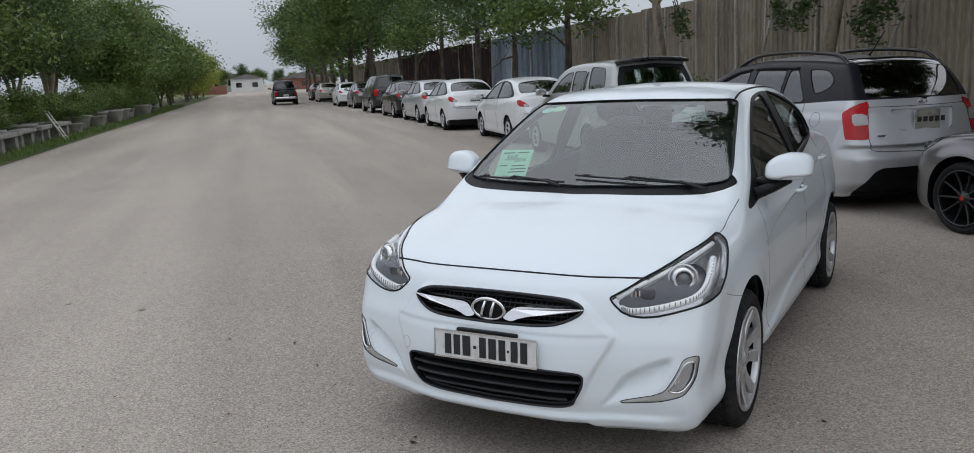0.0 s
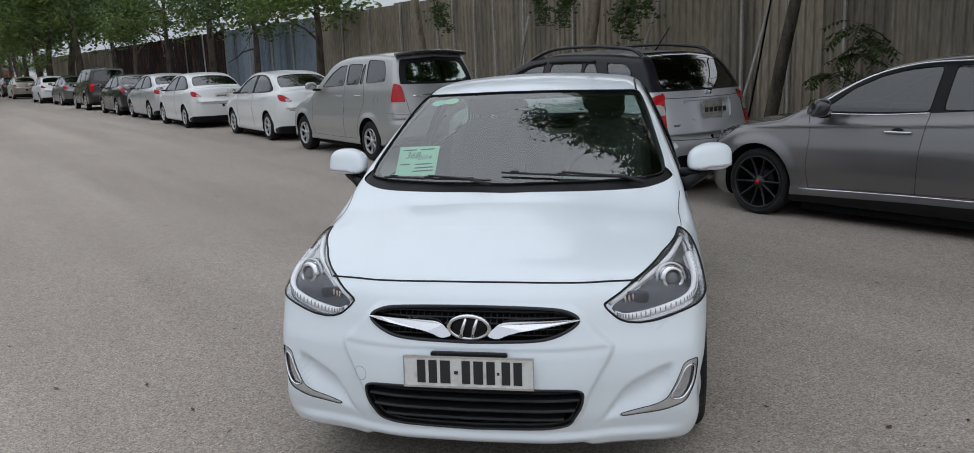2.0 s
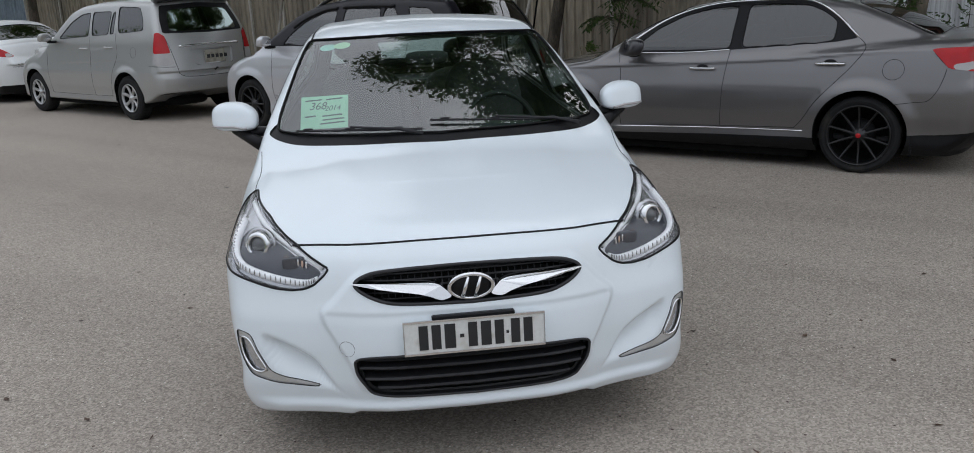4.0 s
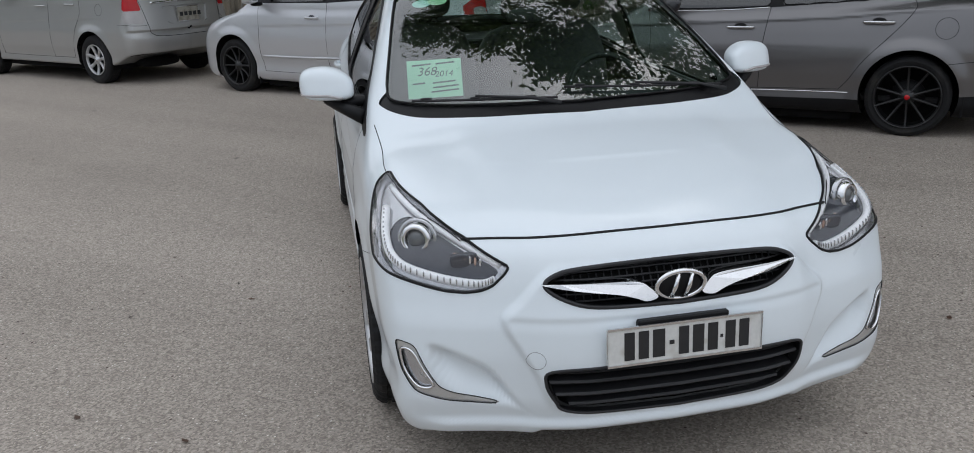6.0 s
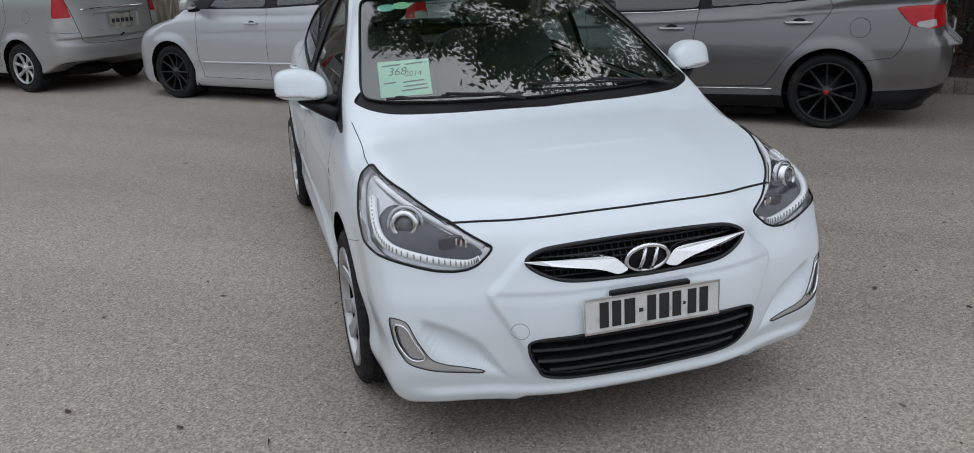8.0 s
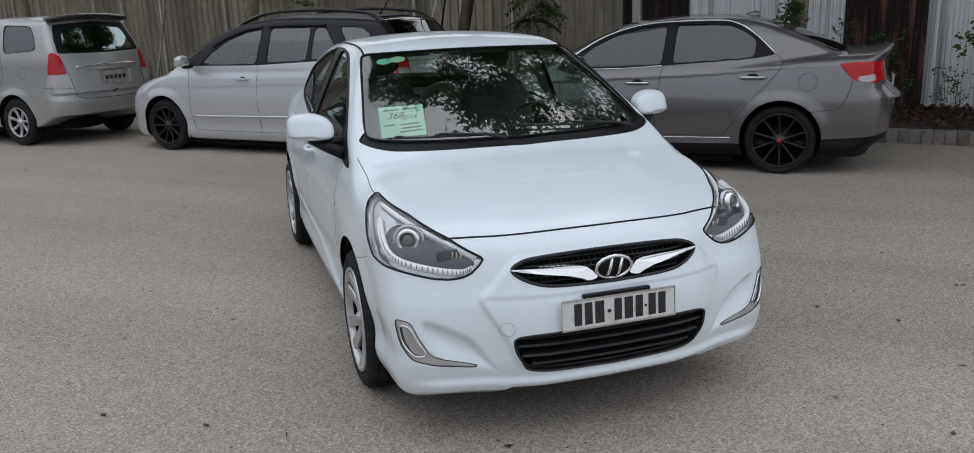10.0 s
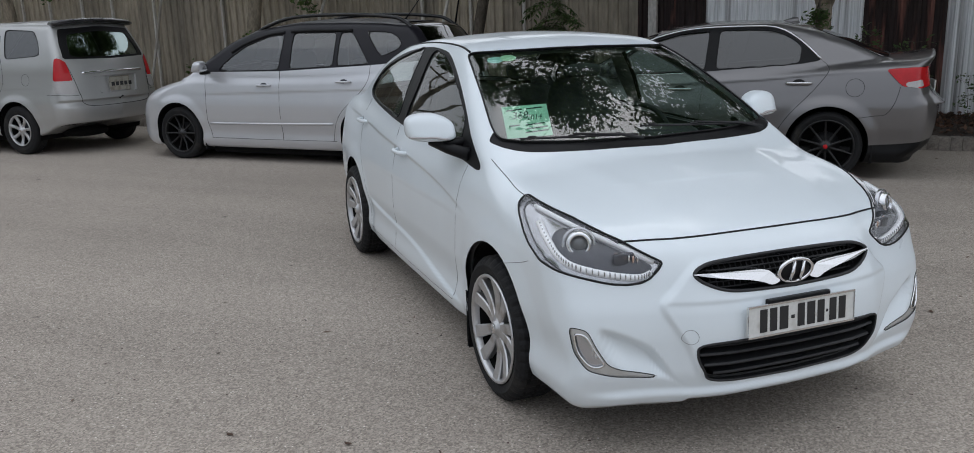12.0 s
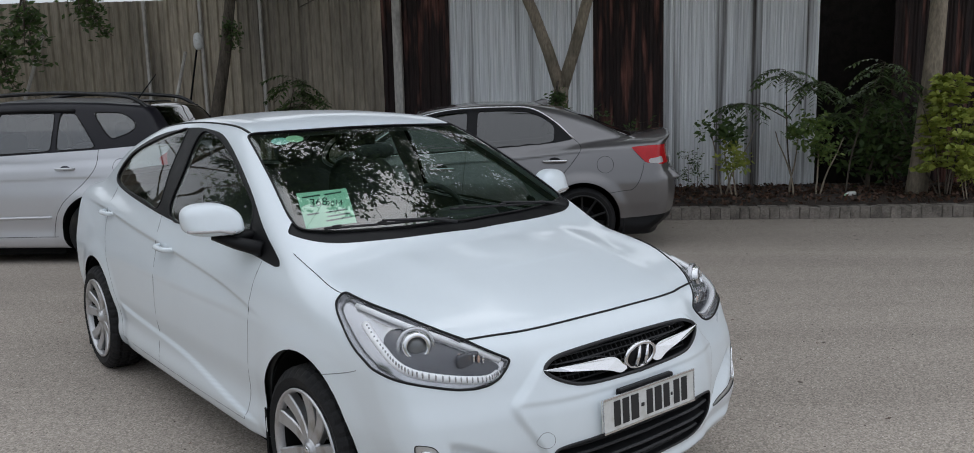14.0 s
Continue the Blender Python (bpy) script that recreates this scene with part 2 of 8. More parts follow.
def lathe_data(profile, steps=48, ripple=None):
    """A profile of (radius, y) turned round the y axis."""
    n = len(profile)
    verts, faces = [], []
    for i in range(steps):
        g = 2 * math.pi * i / steps
        for j, (r, y) in enumerate(profile):
            rr = r + (ripple(i, j) if ripple else 0.0)
            verts.append((rr * math.cos(g), y, rr * math.sin(g)))
    for i in range(steps):
        k = (i + 1) % steps
        for j in range(n - 1):
            faces.append((i * n + j, i * n + j + 1, k * n + j + 1, k * n + j))
    return verts, faces


def join(*items):
    """Several (vertices, faces) as one."""
    V, F, base = [], [], 0
    for v, f in items:
        V.extend([tuple(p) for p in v])
        F.extend([tuple(int(i) + base for i in q) for q in f])
        base = len(V)
    return V, F


def block(x0, x1, y0, y1, z0, z1, cut_=0.004):
    """A box with chamfered edges, as (vertices, faces)."""
    bm = bmesh.new()
    bmesh.ops.create_cube(bm, size=1.0)
    for v in bm.verts:
        v.co = Vector(((x0 + x1) / 2 + v.co.x * (x1 - x0), (y0 + y1) / 2 + v.co.y * (y1 - y0), (z0 + z1) / 2 + v.co.z * (z1 - z0)))
    if cut_ > 0:
        bmesh.ops.bevel(bm, geom=list(bm.edges), offset=min(cut_, 0.45 * min(abs(x1 - x0), abs(y1 - y0), abs(z1 - z0))), segments=1, affect="EDGES", profile=0.5)
    out = data_of(bm)
    bm.free()
    return out


def data_of(bm):
    bm.verts.index_update()
    return [tuple(v.co) for v in bm.verts], [tuple(v.index for v in f.verts) for f in bm.faces]


def blob(center, size, power=2.6, rings=14, steps=22, shear=(0, 0)):
    """A soft rounded box (superellipsoid)."""
    def sp(c, e):
        return math.copysign(abs(c) ** e, c)
    e = 2 / power
    V, F = [], []
    for i in range(rings + 1):
        th = math.pi * (i / rings - 0.5)
        for j in range(steps):
            g = 2 * math.pi * j / steps
            x, y, z = sp(math.cos(th), e) * sp(math.cos(g), e), sp(math.cos(th), e) * sp(math.sin(g), e), sp(math.sin(th), e)
            V.append((center[0] + size[0] * x + shear[0] * z, center[1] + size[1] * y + shear[1] * z, center[2] + size[2] * z))
    for i in range(rings):
        for j in range(steps):
            k = (j + 1) % steps
            F.append((i * steps + j, i * steps + k, (i + 1) * steps + k, (i + 1) * steps + j))
    return V, F


def moved(data, m):
    return [tuple(m @ Vector(p)) for p in data[0]], data[1]


def slab(poly, depth, axes=(1, 2), at=0.0):
    """A flat outline with thickness: poly in the two axes, depth along the third from `at`."""
    third = 3 - axes[0] - axes[1]
    n = len(poly)
    V = []
    for d in (at, at + depth):
        for a, b in poly:
            p = [0.0, 0.0, 0.0]
            p[axes[0]], p[axes[1]], p[third] = a, b, d
            V.append(tuple(p))
    F = [tuple(range(n))[::-1], tuple(range(n, 2 * n))]
    F += [(i, (i + 1) % n, n + (i + 1) % n, n + i) for i in range(n)]
    return V, F


def mesh_of(name, data, material, smooth=True, fix=True):
    me = bpy.data.meshes.new(name)
    me.from_pydata([tuple(map(float, v)) for v in data[0]], [], [tuple(map(int, f)) for f in data[1]])
    if isinstance(data[1], Facets):
        me.polygons.foreach_set("use_smooth", [True] * len(me.polygons))
        me.normals_split_custom_set_from_vertices([tuple(map(float, n)) for n in data[1].directions])
        if material:
            me.materials.append(material)
        return me
    me.validate()
    if fix:
        bm = bmesh.new()
        bm.from_mesh(me)
        bmesh.ops.recalc_face_normals(bm, faces=bm.faces)
        bm.to_mesh(me)
        bm.free()
    me.polygons.foreach_set("use_smooth", [smooth] * len(me.polygons))
    if material:
        me.materials.append(material)
    return me


def part(name, data, material, parent, label="", smooth=True, at=None, fix=True):
    """One mesh object under a thing or a part. data: (vertices, faces) or a mesh that is shared."""
    me = data if isinstance(data, bpy.types.Mesh) else mesh_of(name, data, material, smooth, fix)
    ob = new(name, me)
    ob.parent = parent
    if at is not None:
        ob.matrix_basis = at
    if label:
        ob["label"] = label
    return ob


def thing(name, m, label, category, group="", kind=""):
    ob = new(name)
    ob.empty_display_size = 0.2
    ob.matrix_basis = m
    return tagged(ob, label, category, group, kind)


def solid(name, data, material, label, category, m=None, group="", kind="", smooth=True):
    """A thing that is one mesh."""
    me = data if isinstance(data, bpy.types.Mesh) else mesh_of(name, data, material, smooth)
    ob = new(name, me)
    if m is not None:
        ob.matrix_basis = m
    return tagged(ob, label, category, group, kind)


# ---------------------------------------------------------------- the cars' shapes
def flat_sill(x):
    return 0.158 + 0 * x


def white_face(a, z):
    """The relief of the white car's front: grille muzzle, hollows beside the fog lamps, lower lip."""
    upper = curve(a, (0.42, 0.25), (0.46, 0.285), (0.50, 0.335), (0.555, 0.405), (0.665, 0.462), (0.79, 0.502), (0.85, 0.51))
    blade = curve(a, (0.42, 0.24), (0.51, 0.300), (0.615, 0.335), (0.70, 0.40), (0.76, 0.485), (0.85, 0.50))
    deep = np.clip(upper - blade, 0.002, 1.0)
    u = upper - z
    pocket = 0.036 * ramp(u, -0.010, 0.024) * (1 - ramp(u / deep, 0.35, 1.35)) * ramp(deep, 0.004, 0.07) * (1 - ramp(a, 0.665, 0.745))
    edge = curve(z, (0.24, 0.36), (0.30, 0.39), (0.395, 0.425), (0.464, 0.463), (0.555, 0.505), (0.61, 0.455), (0.66, 0.408), (0.72, 0.34))
    muzzle = -0.017 * (1 - ramp(a - edge, -0.010, 0.012)) * ramp(z, 0.27, 0.35) * (1 - ramp(z, 0.66, 0.715))
    shelf = -0.006 * ramp(z, 0.552, 0.572) * (1 - ramp(z, 0.572, 0.70)) * (1 - ramp(a - edge, -0.02, 0.0))
    lip = -0.020 * ramp(z, 0.165, 0.19) * (1 - ramp(z, 0.215, 0.250)) * (1 - ramp(a, 0.66, 0.8))
    corner = -0.014 * ramp(a, 0.55, 0.75) * (1 - ramp(z, 0.30, 0.48))
    return pocket + muzzle + shelf + lip + corner


def white_chin(x, a):
    """The lower edge of the bumper: raised in the middle, with a step to the deeper corners."""
    return ramp(x, 0.42, 0.60) * (0.050 * (1 - ramp(a, 0.40, 0.46)) - 0.020 * (1 - ramp(a, 0.74, 0.84)))


def white_bulge(x, a):
    line = curve(x, (-0.4, 0.50), (0.1, 0.42), (0.6, 0.34))
    return (0.005 * bump(a, line, 0.07) * ramp(x, -0.4, 0.1) * (1 - ramp(x, 0.3, 0.65))
            + 0.011 * bump(a, 0.735, 0.12) * ramp(x, -0.45, 0.1) * (1 - ramp(x, 0.15, 0.55)))


def eased(pairs, blur, step=0.02):
    """The same curve with its bends spread out evenly."""
    xs = [p[0] for p in pairs]
    x = np.arange(min(xs), max(xs) + step / 2, step)
    k = np.arange(-3 * blur, 3 * blur + step / 2, step)
    w = np.exp(-0.5 * (k / blur) ** 2)
    ends = np.clip(x[:, None] + k[None, :], min(xs), max(xs))
    y = (curve(ends, *pairs) * w).sum(1) / w.sum()
    return tuple(zip(x.tolist(), y.tolist()))


HATCHBACK_NOSE = ((0.13, 0.70), (0.18, 0.765), (0.25, 0.80), (0.32, 0.815), (0.42, 0.815), (0.52, 0.80), (0.60, 0.77), (0.66, 0.748), (0.72, 0.715), (0.77, 0.66), (0.82, 0.57), (0.9, 0.3))
SEDAN = dict(
    front=0.82, rear=-3.55, half=0.862, axles=(-0.035, -2.68), tyre=0.300, wheel_r=0.313, hub_z=0.275, core=0.60,
    plan=((-3.6, -0.10), (-3.2, -0.045), (-2.57, -0.01), (-1.3, 0.0), (-0.3, 0.0), (0.1, -0.005), (0.45, -0.012), (0.85, -0.06)),
    section=((0.14, -0.07), (0.20, -0.035), (0.26, -0.022), (0.34, -0.028), (0.50, -0.005), (0.66, 0.0), (0.80, -0.02), (0.95, -0.055), (1.15, -0.12)),
    flare=0.012, crease=((-3.4, 0.985), (-2.6, 0.945), (-2.0, 0.893), (-1.35, 0.842), (-0.82, 0.790), (-0.37, 0.718), (-0.1, 0.66)), crease_depth=0.024, crease_edge=(-0.010, 0.016), sill_line=((-2.4, 0.46), (-2.0, 0.42), (-1.36, 0.375), (-0.83, 0.295), (-0.5, 0.25)),
    nose=HATCHBACK_NOSE, bow=((0.0, 0.0), (0.25, 0.010), (0.39, 0.038), (0.48, 0.075), (0.60, 0.112), (0.72, 0.155), (0.81, 0.205), (0.86, 0.30), (0.95, 0.8)),
    face=white_face, bulge=white_bulge, chin=white_chin,
    tail=((0.2, -3.40), (0.35, -3.52), (0.6, -3.55), (0.85, -3.50), (1.05, -3.42)), tail_bow=((0.0, 0.0), (0.5, 0.06), (0.75, 0.2), (0.9, 0.45)),
    bonnet=eased(((0.82, 0.66), (0.70, 0.775), (0.56, 0.822), (0.3, 0.895), (0.0, 0.958), (-0.2, 0.99), (-0.4, 1.0), (-1.0, 1.0), (-2.0, 1.05), (-2.6, 1.10), (-3.0, 1.11), (-3.4, 1.07), (-3.6, 1.0)), 0.035),
    crown=0.042, soft=0.10, corner=0.045, sill=flat_sill,
    glass=((0.7, 0.84), (0.95, 0.80), (1.15, 0.725), (1.40, 0.60), (1.55, 0.50)), glass_plan=((-3.6, -0.22), (-3.0, -0.10), (-2.4, -0.02), (-1.5, 0.0), (0.0, -0.005)),
    roof=eased(((0.6, 0.50), (0.3, 0.74), (-0.10, 0.985), (-0.52, 1.222), (-0.75, 1.338), (-0.92, 1.414), (-1.02, 1.446), (-1.15, 1.470), (-1.6, 1.485), (-2.1, 1.455), (-2.5, 1.365), (-2.9, 1.215), (-3.15, 1.10), (-3.5, 0.80), (-3.8, 0.5)), 0.06),
    roof_crown=0.042, rail=0.075, fillet=0.035)


def like(base, **changes):
    s = dict(base)
    s.update(changes)
    return s


def raised(pairs, dz):
    return tuple((x, z + dz) for x, z in pairs)


PLAIN_NOSE = ((0.16, 0.74), (0.22, 0.82), (0.32, 0.86), (0.5, 0.86), (0.62, 0.84), (0.72, 0.79), (0.80, 0.70), (0.88, 0.5), (0.95, 0.2))
PLAIN_BOW = ((0.0, 0.0), (0.3, 0.03), (0.5, 0.09), (0.7, 0.20), (0.82, 0.34), (0.95, 0.8))
BASE = {k: v for k, v in SEDAN.items() if k not in ("face", "bulge", "chin", "sill_line", "wheel_r", "hub_z")}
GREY_SEDAN = like(
    BASE, front=0.88, rear=-3.66, half=0.875, axles=(0.03, -2.65), tyre=0.322, nose=PLAIN_NOSE, bow=PLAIN_BOW, crease=((-3.6, 1.035), (-2.6, 0.985), (-2.0, 0.935), (-0.5, 0.87), (0.4, 0.83)), crease_depth=0.016, crease_edge=(-0.012, 0.020), crease_end=(0.1, 0.6), flare=0.026,
    tail=((0.2, -3.48), (0.35, -3.62), (0.6, -3.66), (0.70, -3.655), (0.80, -3.60), (1.02, -3.555), (1.12, -3.60), (1.2, -3.62)), tail_bow=((0.0, 0.0), (0.5, 0.05), (0.75, 0.16), (0.9, 0.4)),
    plan=((-3.7, -0.10), (-3.2, -0.04), (-2.6, 0.0), (-1.3, 0.0), (0.1, 0.0), (0.5, -0.03), (0.9, -0.10)),
    bonnet=((0.90, 0.70), (0.6, 0.84), (0.3, 0.91), (0.0, 0.96), (-0.3, 1.0), (-1.0, 1.02), (-2.0, 1.06), (-2.6, 1.105), (-3.1, 1.14), (-3.4, 1.15), (-3.55, 1.175), (-3.65, 1.185), (-3.75, 1.17)),
    soft=0.075,
    roof=((0.6, 0.5), (0.3, 0.72), (-0.15, 0.98), (-0.45, 1.14), (-0.85, 1.345), (-1.2, 1.445), (-1.7, 1.49), (-2.1, 1.482), (-2.45, 1.43), (-2.75, 1.335), (-3.0, 1.225), (-3.2, 1.13), (-3.5, 0.9), (-3.8, 0.6)))
WAGON = like(
    BASE, front=0.88, rear=-3.66, half=0.895, axles=(0.0, -2.70), tyre=0.322, nose=raised(PLAIN_NOSE, 0.05), bow=PLAIN_BOW, crease=((-3.4, 0.88), (-0.5, 0.80)), crease_depth=0.008, flare=0.015, core=0.65, soft=0.07, rail=0.06,
    tail=((0.2, -3.45), (0.34, -3.62), (0.55, -3.66), (0.68, -3.62), (0.9, -3.60), (1.1, -3.56)), tail_bow=((0.0, 0.0), (0.5, 0.05), (0.75, 0.14), (0.9, 0.35)),
    plan=((-3.7, -0.07), (-3.2, -0.02), (-2.6, 0.0), (-1.3, 0.0), (0.1, 0.0), (0.5, -0.03), (0.9, -0.10)),
    bonnet=((0.90, 0.74), (0.6, 0.90), (0.3, 0.98), (0.0, 1.04), (-0.3, 1.07), (-1.0, 1.05), (-2.0, 1.06), (-2.8, 1.09), (-3.7, 1.10)),
    glass=((0.7, 0.86), (1.0, 0.83), (1.2, 0.775), (1.5, 0.66), (1.7, 0.56)), glass_plan=((-3.8, -0.06), (-3.0, -0.02), (-2.0, 0.0), (0.0, -0.02)),
    roof=((0.6, 0.5), (0.3, 0.8), (-0.05, 1.03), (-0.45, 1.27), (-0.85, 1.48), (-1.2, 1.58), (-1.8, 1.635), (-2.5, 1.62), (-3.2, 1.565), (-3.6, 1.50)),
    hatch=((0.7, -3.70), (1.05, -3.58), (1.2, -3.52), (1.5, -3.30), (1.65, -3.16)))
MINIVAN = like(
    WAGON, half=0.885, axles=(0.0, -2.75), tyre=0.325, rear=-3.72, tail=((0.25, -3.5), (0.4, -3.68), (0.6, -3.72), (0.75, -3.66), (0.95, -3.64), (1.15, -3.62)), core=0.70,
    bonnet=((0.90, 0.78), (0.6, 0.96), (0.3, 1.04), (0.0, 1.10), (-0.3, 1.12), (-1.0, 1.10), (-2.0, 1.10), (-2.8, 1.12), (-3.75, 1.13)),
    glass=((0.7, 0.86), (1.05, 0.84), (1.3, 0.79), (1.6, 0.70), (1.8, 0.62)),
    roof=((0.6, 0.4), (0.1, 0.78), (-0.3, 1.06), (-0.6, 1.26), (-0.9, 1.46), (-1.2, 1.63), (-1.5, 1.70), (-2.0, 1.735), (-2.6, 1.74), (-3.2, 1.715), (-3.75, 1.66)),
    hatch=((0.7, -3.74), (1.1, -3.66), (1.25, -3.62), (1.55, -3.47), (1.75, -3.38)), sill=lambda x: 0.24 + 0.16 * ramp(-x, 3.0, 3.55))
OFFROADER = like(MINIVAN, half=0.90, tyre=0.36, axles=(0.0, -2.65), hatch=((0.7, -3.68), (1.1, -3.64), (1.3, -3.6), (1.6, -3.52), (1.8, -3.45)), rear=-3.70, sill=lambda x: 0.26 + 0 * x,
                 tail=((0.3, -3.5), (0.45, -3.66), (0.6, -3.70), (0.8, -3.66), (1.15, -3.64)), roof=raised(MINIVAN["roof"], 0.06), rail=0.05)
TALL_SEDAN = like(BASE, front=0.86, nose=PLAIN_NOSE, bow=PLAIN_BOW, half=0.85, axles=(0.0, -2.6), rear=-3.58, crease=((-3.4, 0.88), (-0.5, 0.80)), crease_depth=0.008)
PICKUP = like(OFFROADER, rear=-4.2, axles=(0.0, -3.0), hatch=((0.7, -2.4), (1.1, -2.35), (1.6, -2.2), (1.8, -2.1)), tail=((0.3, -4.05), (0.45, -4.18), (0.8, -4.2), (1.2, -4.2)),
              bonnet=((0.90, 0.85), (0.6, 1.02), (0.3, 1.08), (0.0, 1.13), (-0.3, 1.14), (-2.0, 1.10), (-2.6, 1.08), (-4.25, 1.08)), core=0.72)

# ---------------------------------------------------------------- materials
def surface(name, color, rough=0.5, metal=0.0, coat=0.0, vary=0.12, scale=8.0, fine=60.0, bump=0.0, second=None, amount=0.5, per_piece=0.0, stretch=(1, 1, 1), spec=0.5):
    """A painted, stony or earthy surface with variation at two scales, in metres."""
    m = bpy.data.materials.new(name)
    m.use_nodes = True
    nt, b = m.node_tree, m.node_tree.nodes["Principled BSDF"]
    N, L = nt.nodes, nt.links
    b.inputs["Metallic"].default_value, b.inputs["Coat Weight"].default_value = metal, coat
    b.inputs["Coat Roughness"].default_value = 0.04
    b.inputs["Specular IOR Level"].default_value = spec
    co, mp = N.new("ShaderNodeTexCoord"), N.new("ShaderNodeMapping")
    mp.inputs["Scale"].default_value = stretch
    L.new(co.outputs["Object"], mp.inputs["Vector"])
    big, small = N.new("ShaderNodeTexNoise"), N.new("ShaderNodeTexNoise")
    for t, sc, d in ((big, scale, 5.0), (small, fine, 3.0)):
        t.inputs["Scale"].default_value, t.inputs["Detail"].default_value = sc, d
        L.new(mp.outputs["Vector"], t.inputs["Vector"])
    first = N.new("ShaderNodeMix")
    first.data_type = "RGBA"
    first.inputs["A"].default_value = (*color, 1)
    first.inputs["B"].default_value = (*(second or tuple(c * (1 - vary) for c in color)), 1)
    rng = N.new("ShaderNodeMapRange")
    rng.inputs["From Min"].default_value, rng.inputs["From Max"].default_value = 0.62 - 0.32 * amount, 0.80 - 0.32 * amount
    L.new(big.outputs["Fac"], rng.inputs["Value"])
    L.new(rng.outputs["Result"], first.inputs["Factor"])
    val = N.new("ShaderNodeHueSaturation")
    mul = N.new("ShaderNodeMapRange")
    mul.inputs["From Min"].default_value, mul.inputs["From Max"].default_value = 0.3, 0.7
    mul.inputs["To Min"].default_value, mul.inputs["To Max"].default_value = 1 - vary, 1 + vary
    L.new(small.outputs["Fac"], mul.inputs["Value"])
    if per_piece:
        info, add = N.new("ShaderNodeObjectInfo"), N.new("ShaderNodeMath")
        pr = N.new("ShaderNodeMapRange")
        pr.inputs["To Min"].default_value, pr.inputs["To Max"].default_value = 1 - per_piece, 1 + per_piece
        L.new(info.outputs["Random"], pr.inputs["Value"])
        add.operation = "MULTIPLY"
        shift = N.new("ShaderNodeMath")
        shift.operation, shift.inputs[1].default_value = "MULTIPLY", 37.0
        L.new(info.outputs["Random"], shift.inputs[0])
        L.new(shift.outputs["Value"], mp.inputs["Location"])
        L.new(mul.outputs["Result"], add.inputs[0])
        L.new(pr.outputs["Result"], add.inputs[1])
        L.new(add.outputs["Value"], val.inputs["Value"])
    else:
        L.new(mul.outputs["Result"], val.inputs["Value"])
    L.new(first.outputs["Result"], val.inputs["Color"])
    L.new(val.outputs["Color"], b.inputs["Base Color"])
    rr = N.new("ShaderNodeMapRange")
    rr.inputs["To Min"].default_value, rr.inputs["To Max"].default_value = max(rough * 0.8, 0.02), min(rough * 1.2, 1)
    L.new(big.outputs["Fac"], rr.inputs["Value"])
    L.new(rr.outputs["Result"], b.inputs["Roughness"])
    if bump:
        bp = N.new("ShaderNodeBump")
        bp.inputs["Strength"].default_value, bp.inputs["Distance"].default_value = 0.6, bump
        L.new(small.outputs["Fac"], bp.inputs["Height"])
        L.new(bp.outputs["Normal"], b.inputs["Normal"])
    return m


def glass(name, tint, gloss=1.45, film=(1.0, 1.0, 1.0)):
    """A thin tinted pane: what lies behind shows through, the sky mirrors in it."""
    m = bpy.data.materials.new(name)
    m.use_nodes = True
    N, L = m.node_tree.nodes, m.node_tree.links
    N.remove(N["Principled BSDF"])
    see, shine, mix, edge = N.new("ShaderNodeBsdfTransparent"), N.new("ShaderNodeBsdfGlossy"), N.new("ShaderNodeMixShader"), N.new("ShaderNodeLayerWeight")
    rise, fr = N.new("ShaderNodeMath"), N.new("ShaderNodeMapRange")
    see.inputs["Color"].default_value = (*tint, 1)
    shine.inputs["Roughness"].default_value, shine.inputs["Color"].default_value = 0.01, (*film, 1)
    # the gloss grows from its least, seen straight on, to a mirror at a grazing look
    edge.inputs["Blend"].default_value = 0.5
    rise.operation, rise.inputs[1].default_value = "POWER", 5.0
    fr.inputs["To Min"].default_value = ((gloss - 1) / (gloss + 1)) ** 2
    L.new(edge.outputs["Facing"], rise.inputs[0])
    L.new(rise.outputs["Value"], fr.inputs["Value"])
    L.new(fr.outputs["Result"], mix.inputs["Fac"])
    L.new(see.outputs["BSDF"], mix.inputs[1])
    L.new(shine.outputs["BSDF"], mix.inputs[2])
    L.new(mix.outputs["Shader"], N["Material Output"].inputs["Surface"])
    return m


def paint(name, color, metal=0.0, rough=0.32, dust=0.05, coat=0.65):
    return surface(name, color, rough, metal, coat=coat, vary=0.03, scale=2.5, fine=900.0, second=tuple(c * (1 - dust) + 0.25 * dust for c in color), amount=0.4)


WHITE_PAINT = paint("white_paint", (0.745, 0.802, 0.840), rough=0.3, dust=0.03)
WHITE_FAR = paint("plain_white_paint", (0.78, 0.79, 0.79))
SILVER = paint("silver_paint", (0.60, 0.605, 0.63), 0.5, 0.34)
SILVER_WARM = paint("silver_beige_paint", (0.45, 0.45, 0.445), 0.55, 0.38)
GREY_PAINT = paint("grey_paint", (0.175, 0.168, 0.17), 0.65, 0.30, coat=1.0)
DARK_ROOF = surface("dark_roof_paint", (0.010, 0.009, 0.013), 0.36, coat=0.12, vary=0.08, scale=3, fine=400, spec=0.25)
BLACK_PAINT = paint("black_paint", (0.012, 0.011, 0.014), 0.0, 0.28, 0.05)
BEIGE_PAINT = paint("beige_paint", (0.48, 0.44, 0.38), 0.4, 0.38)
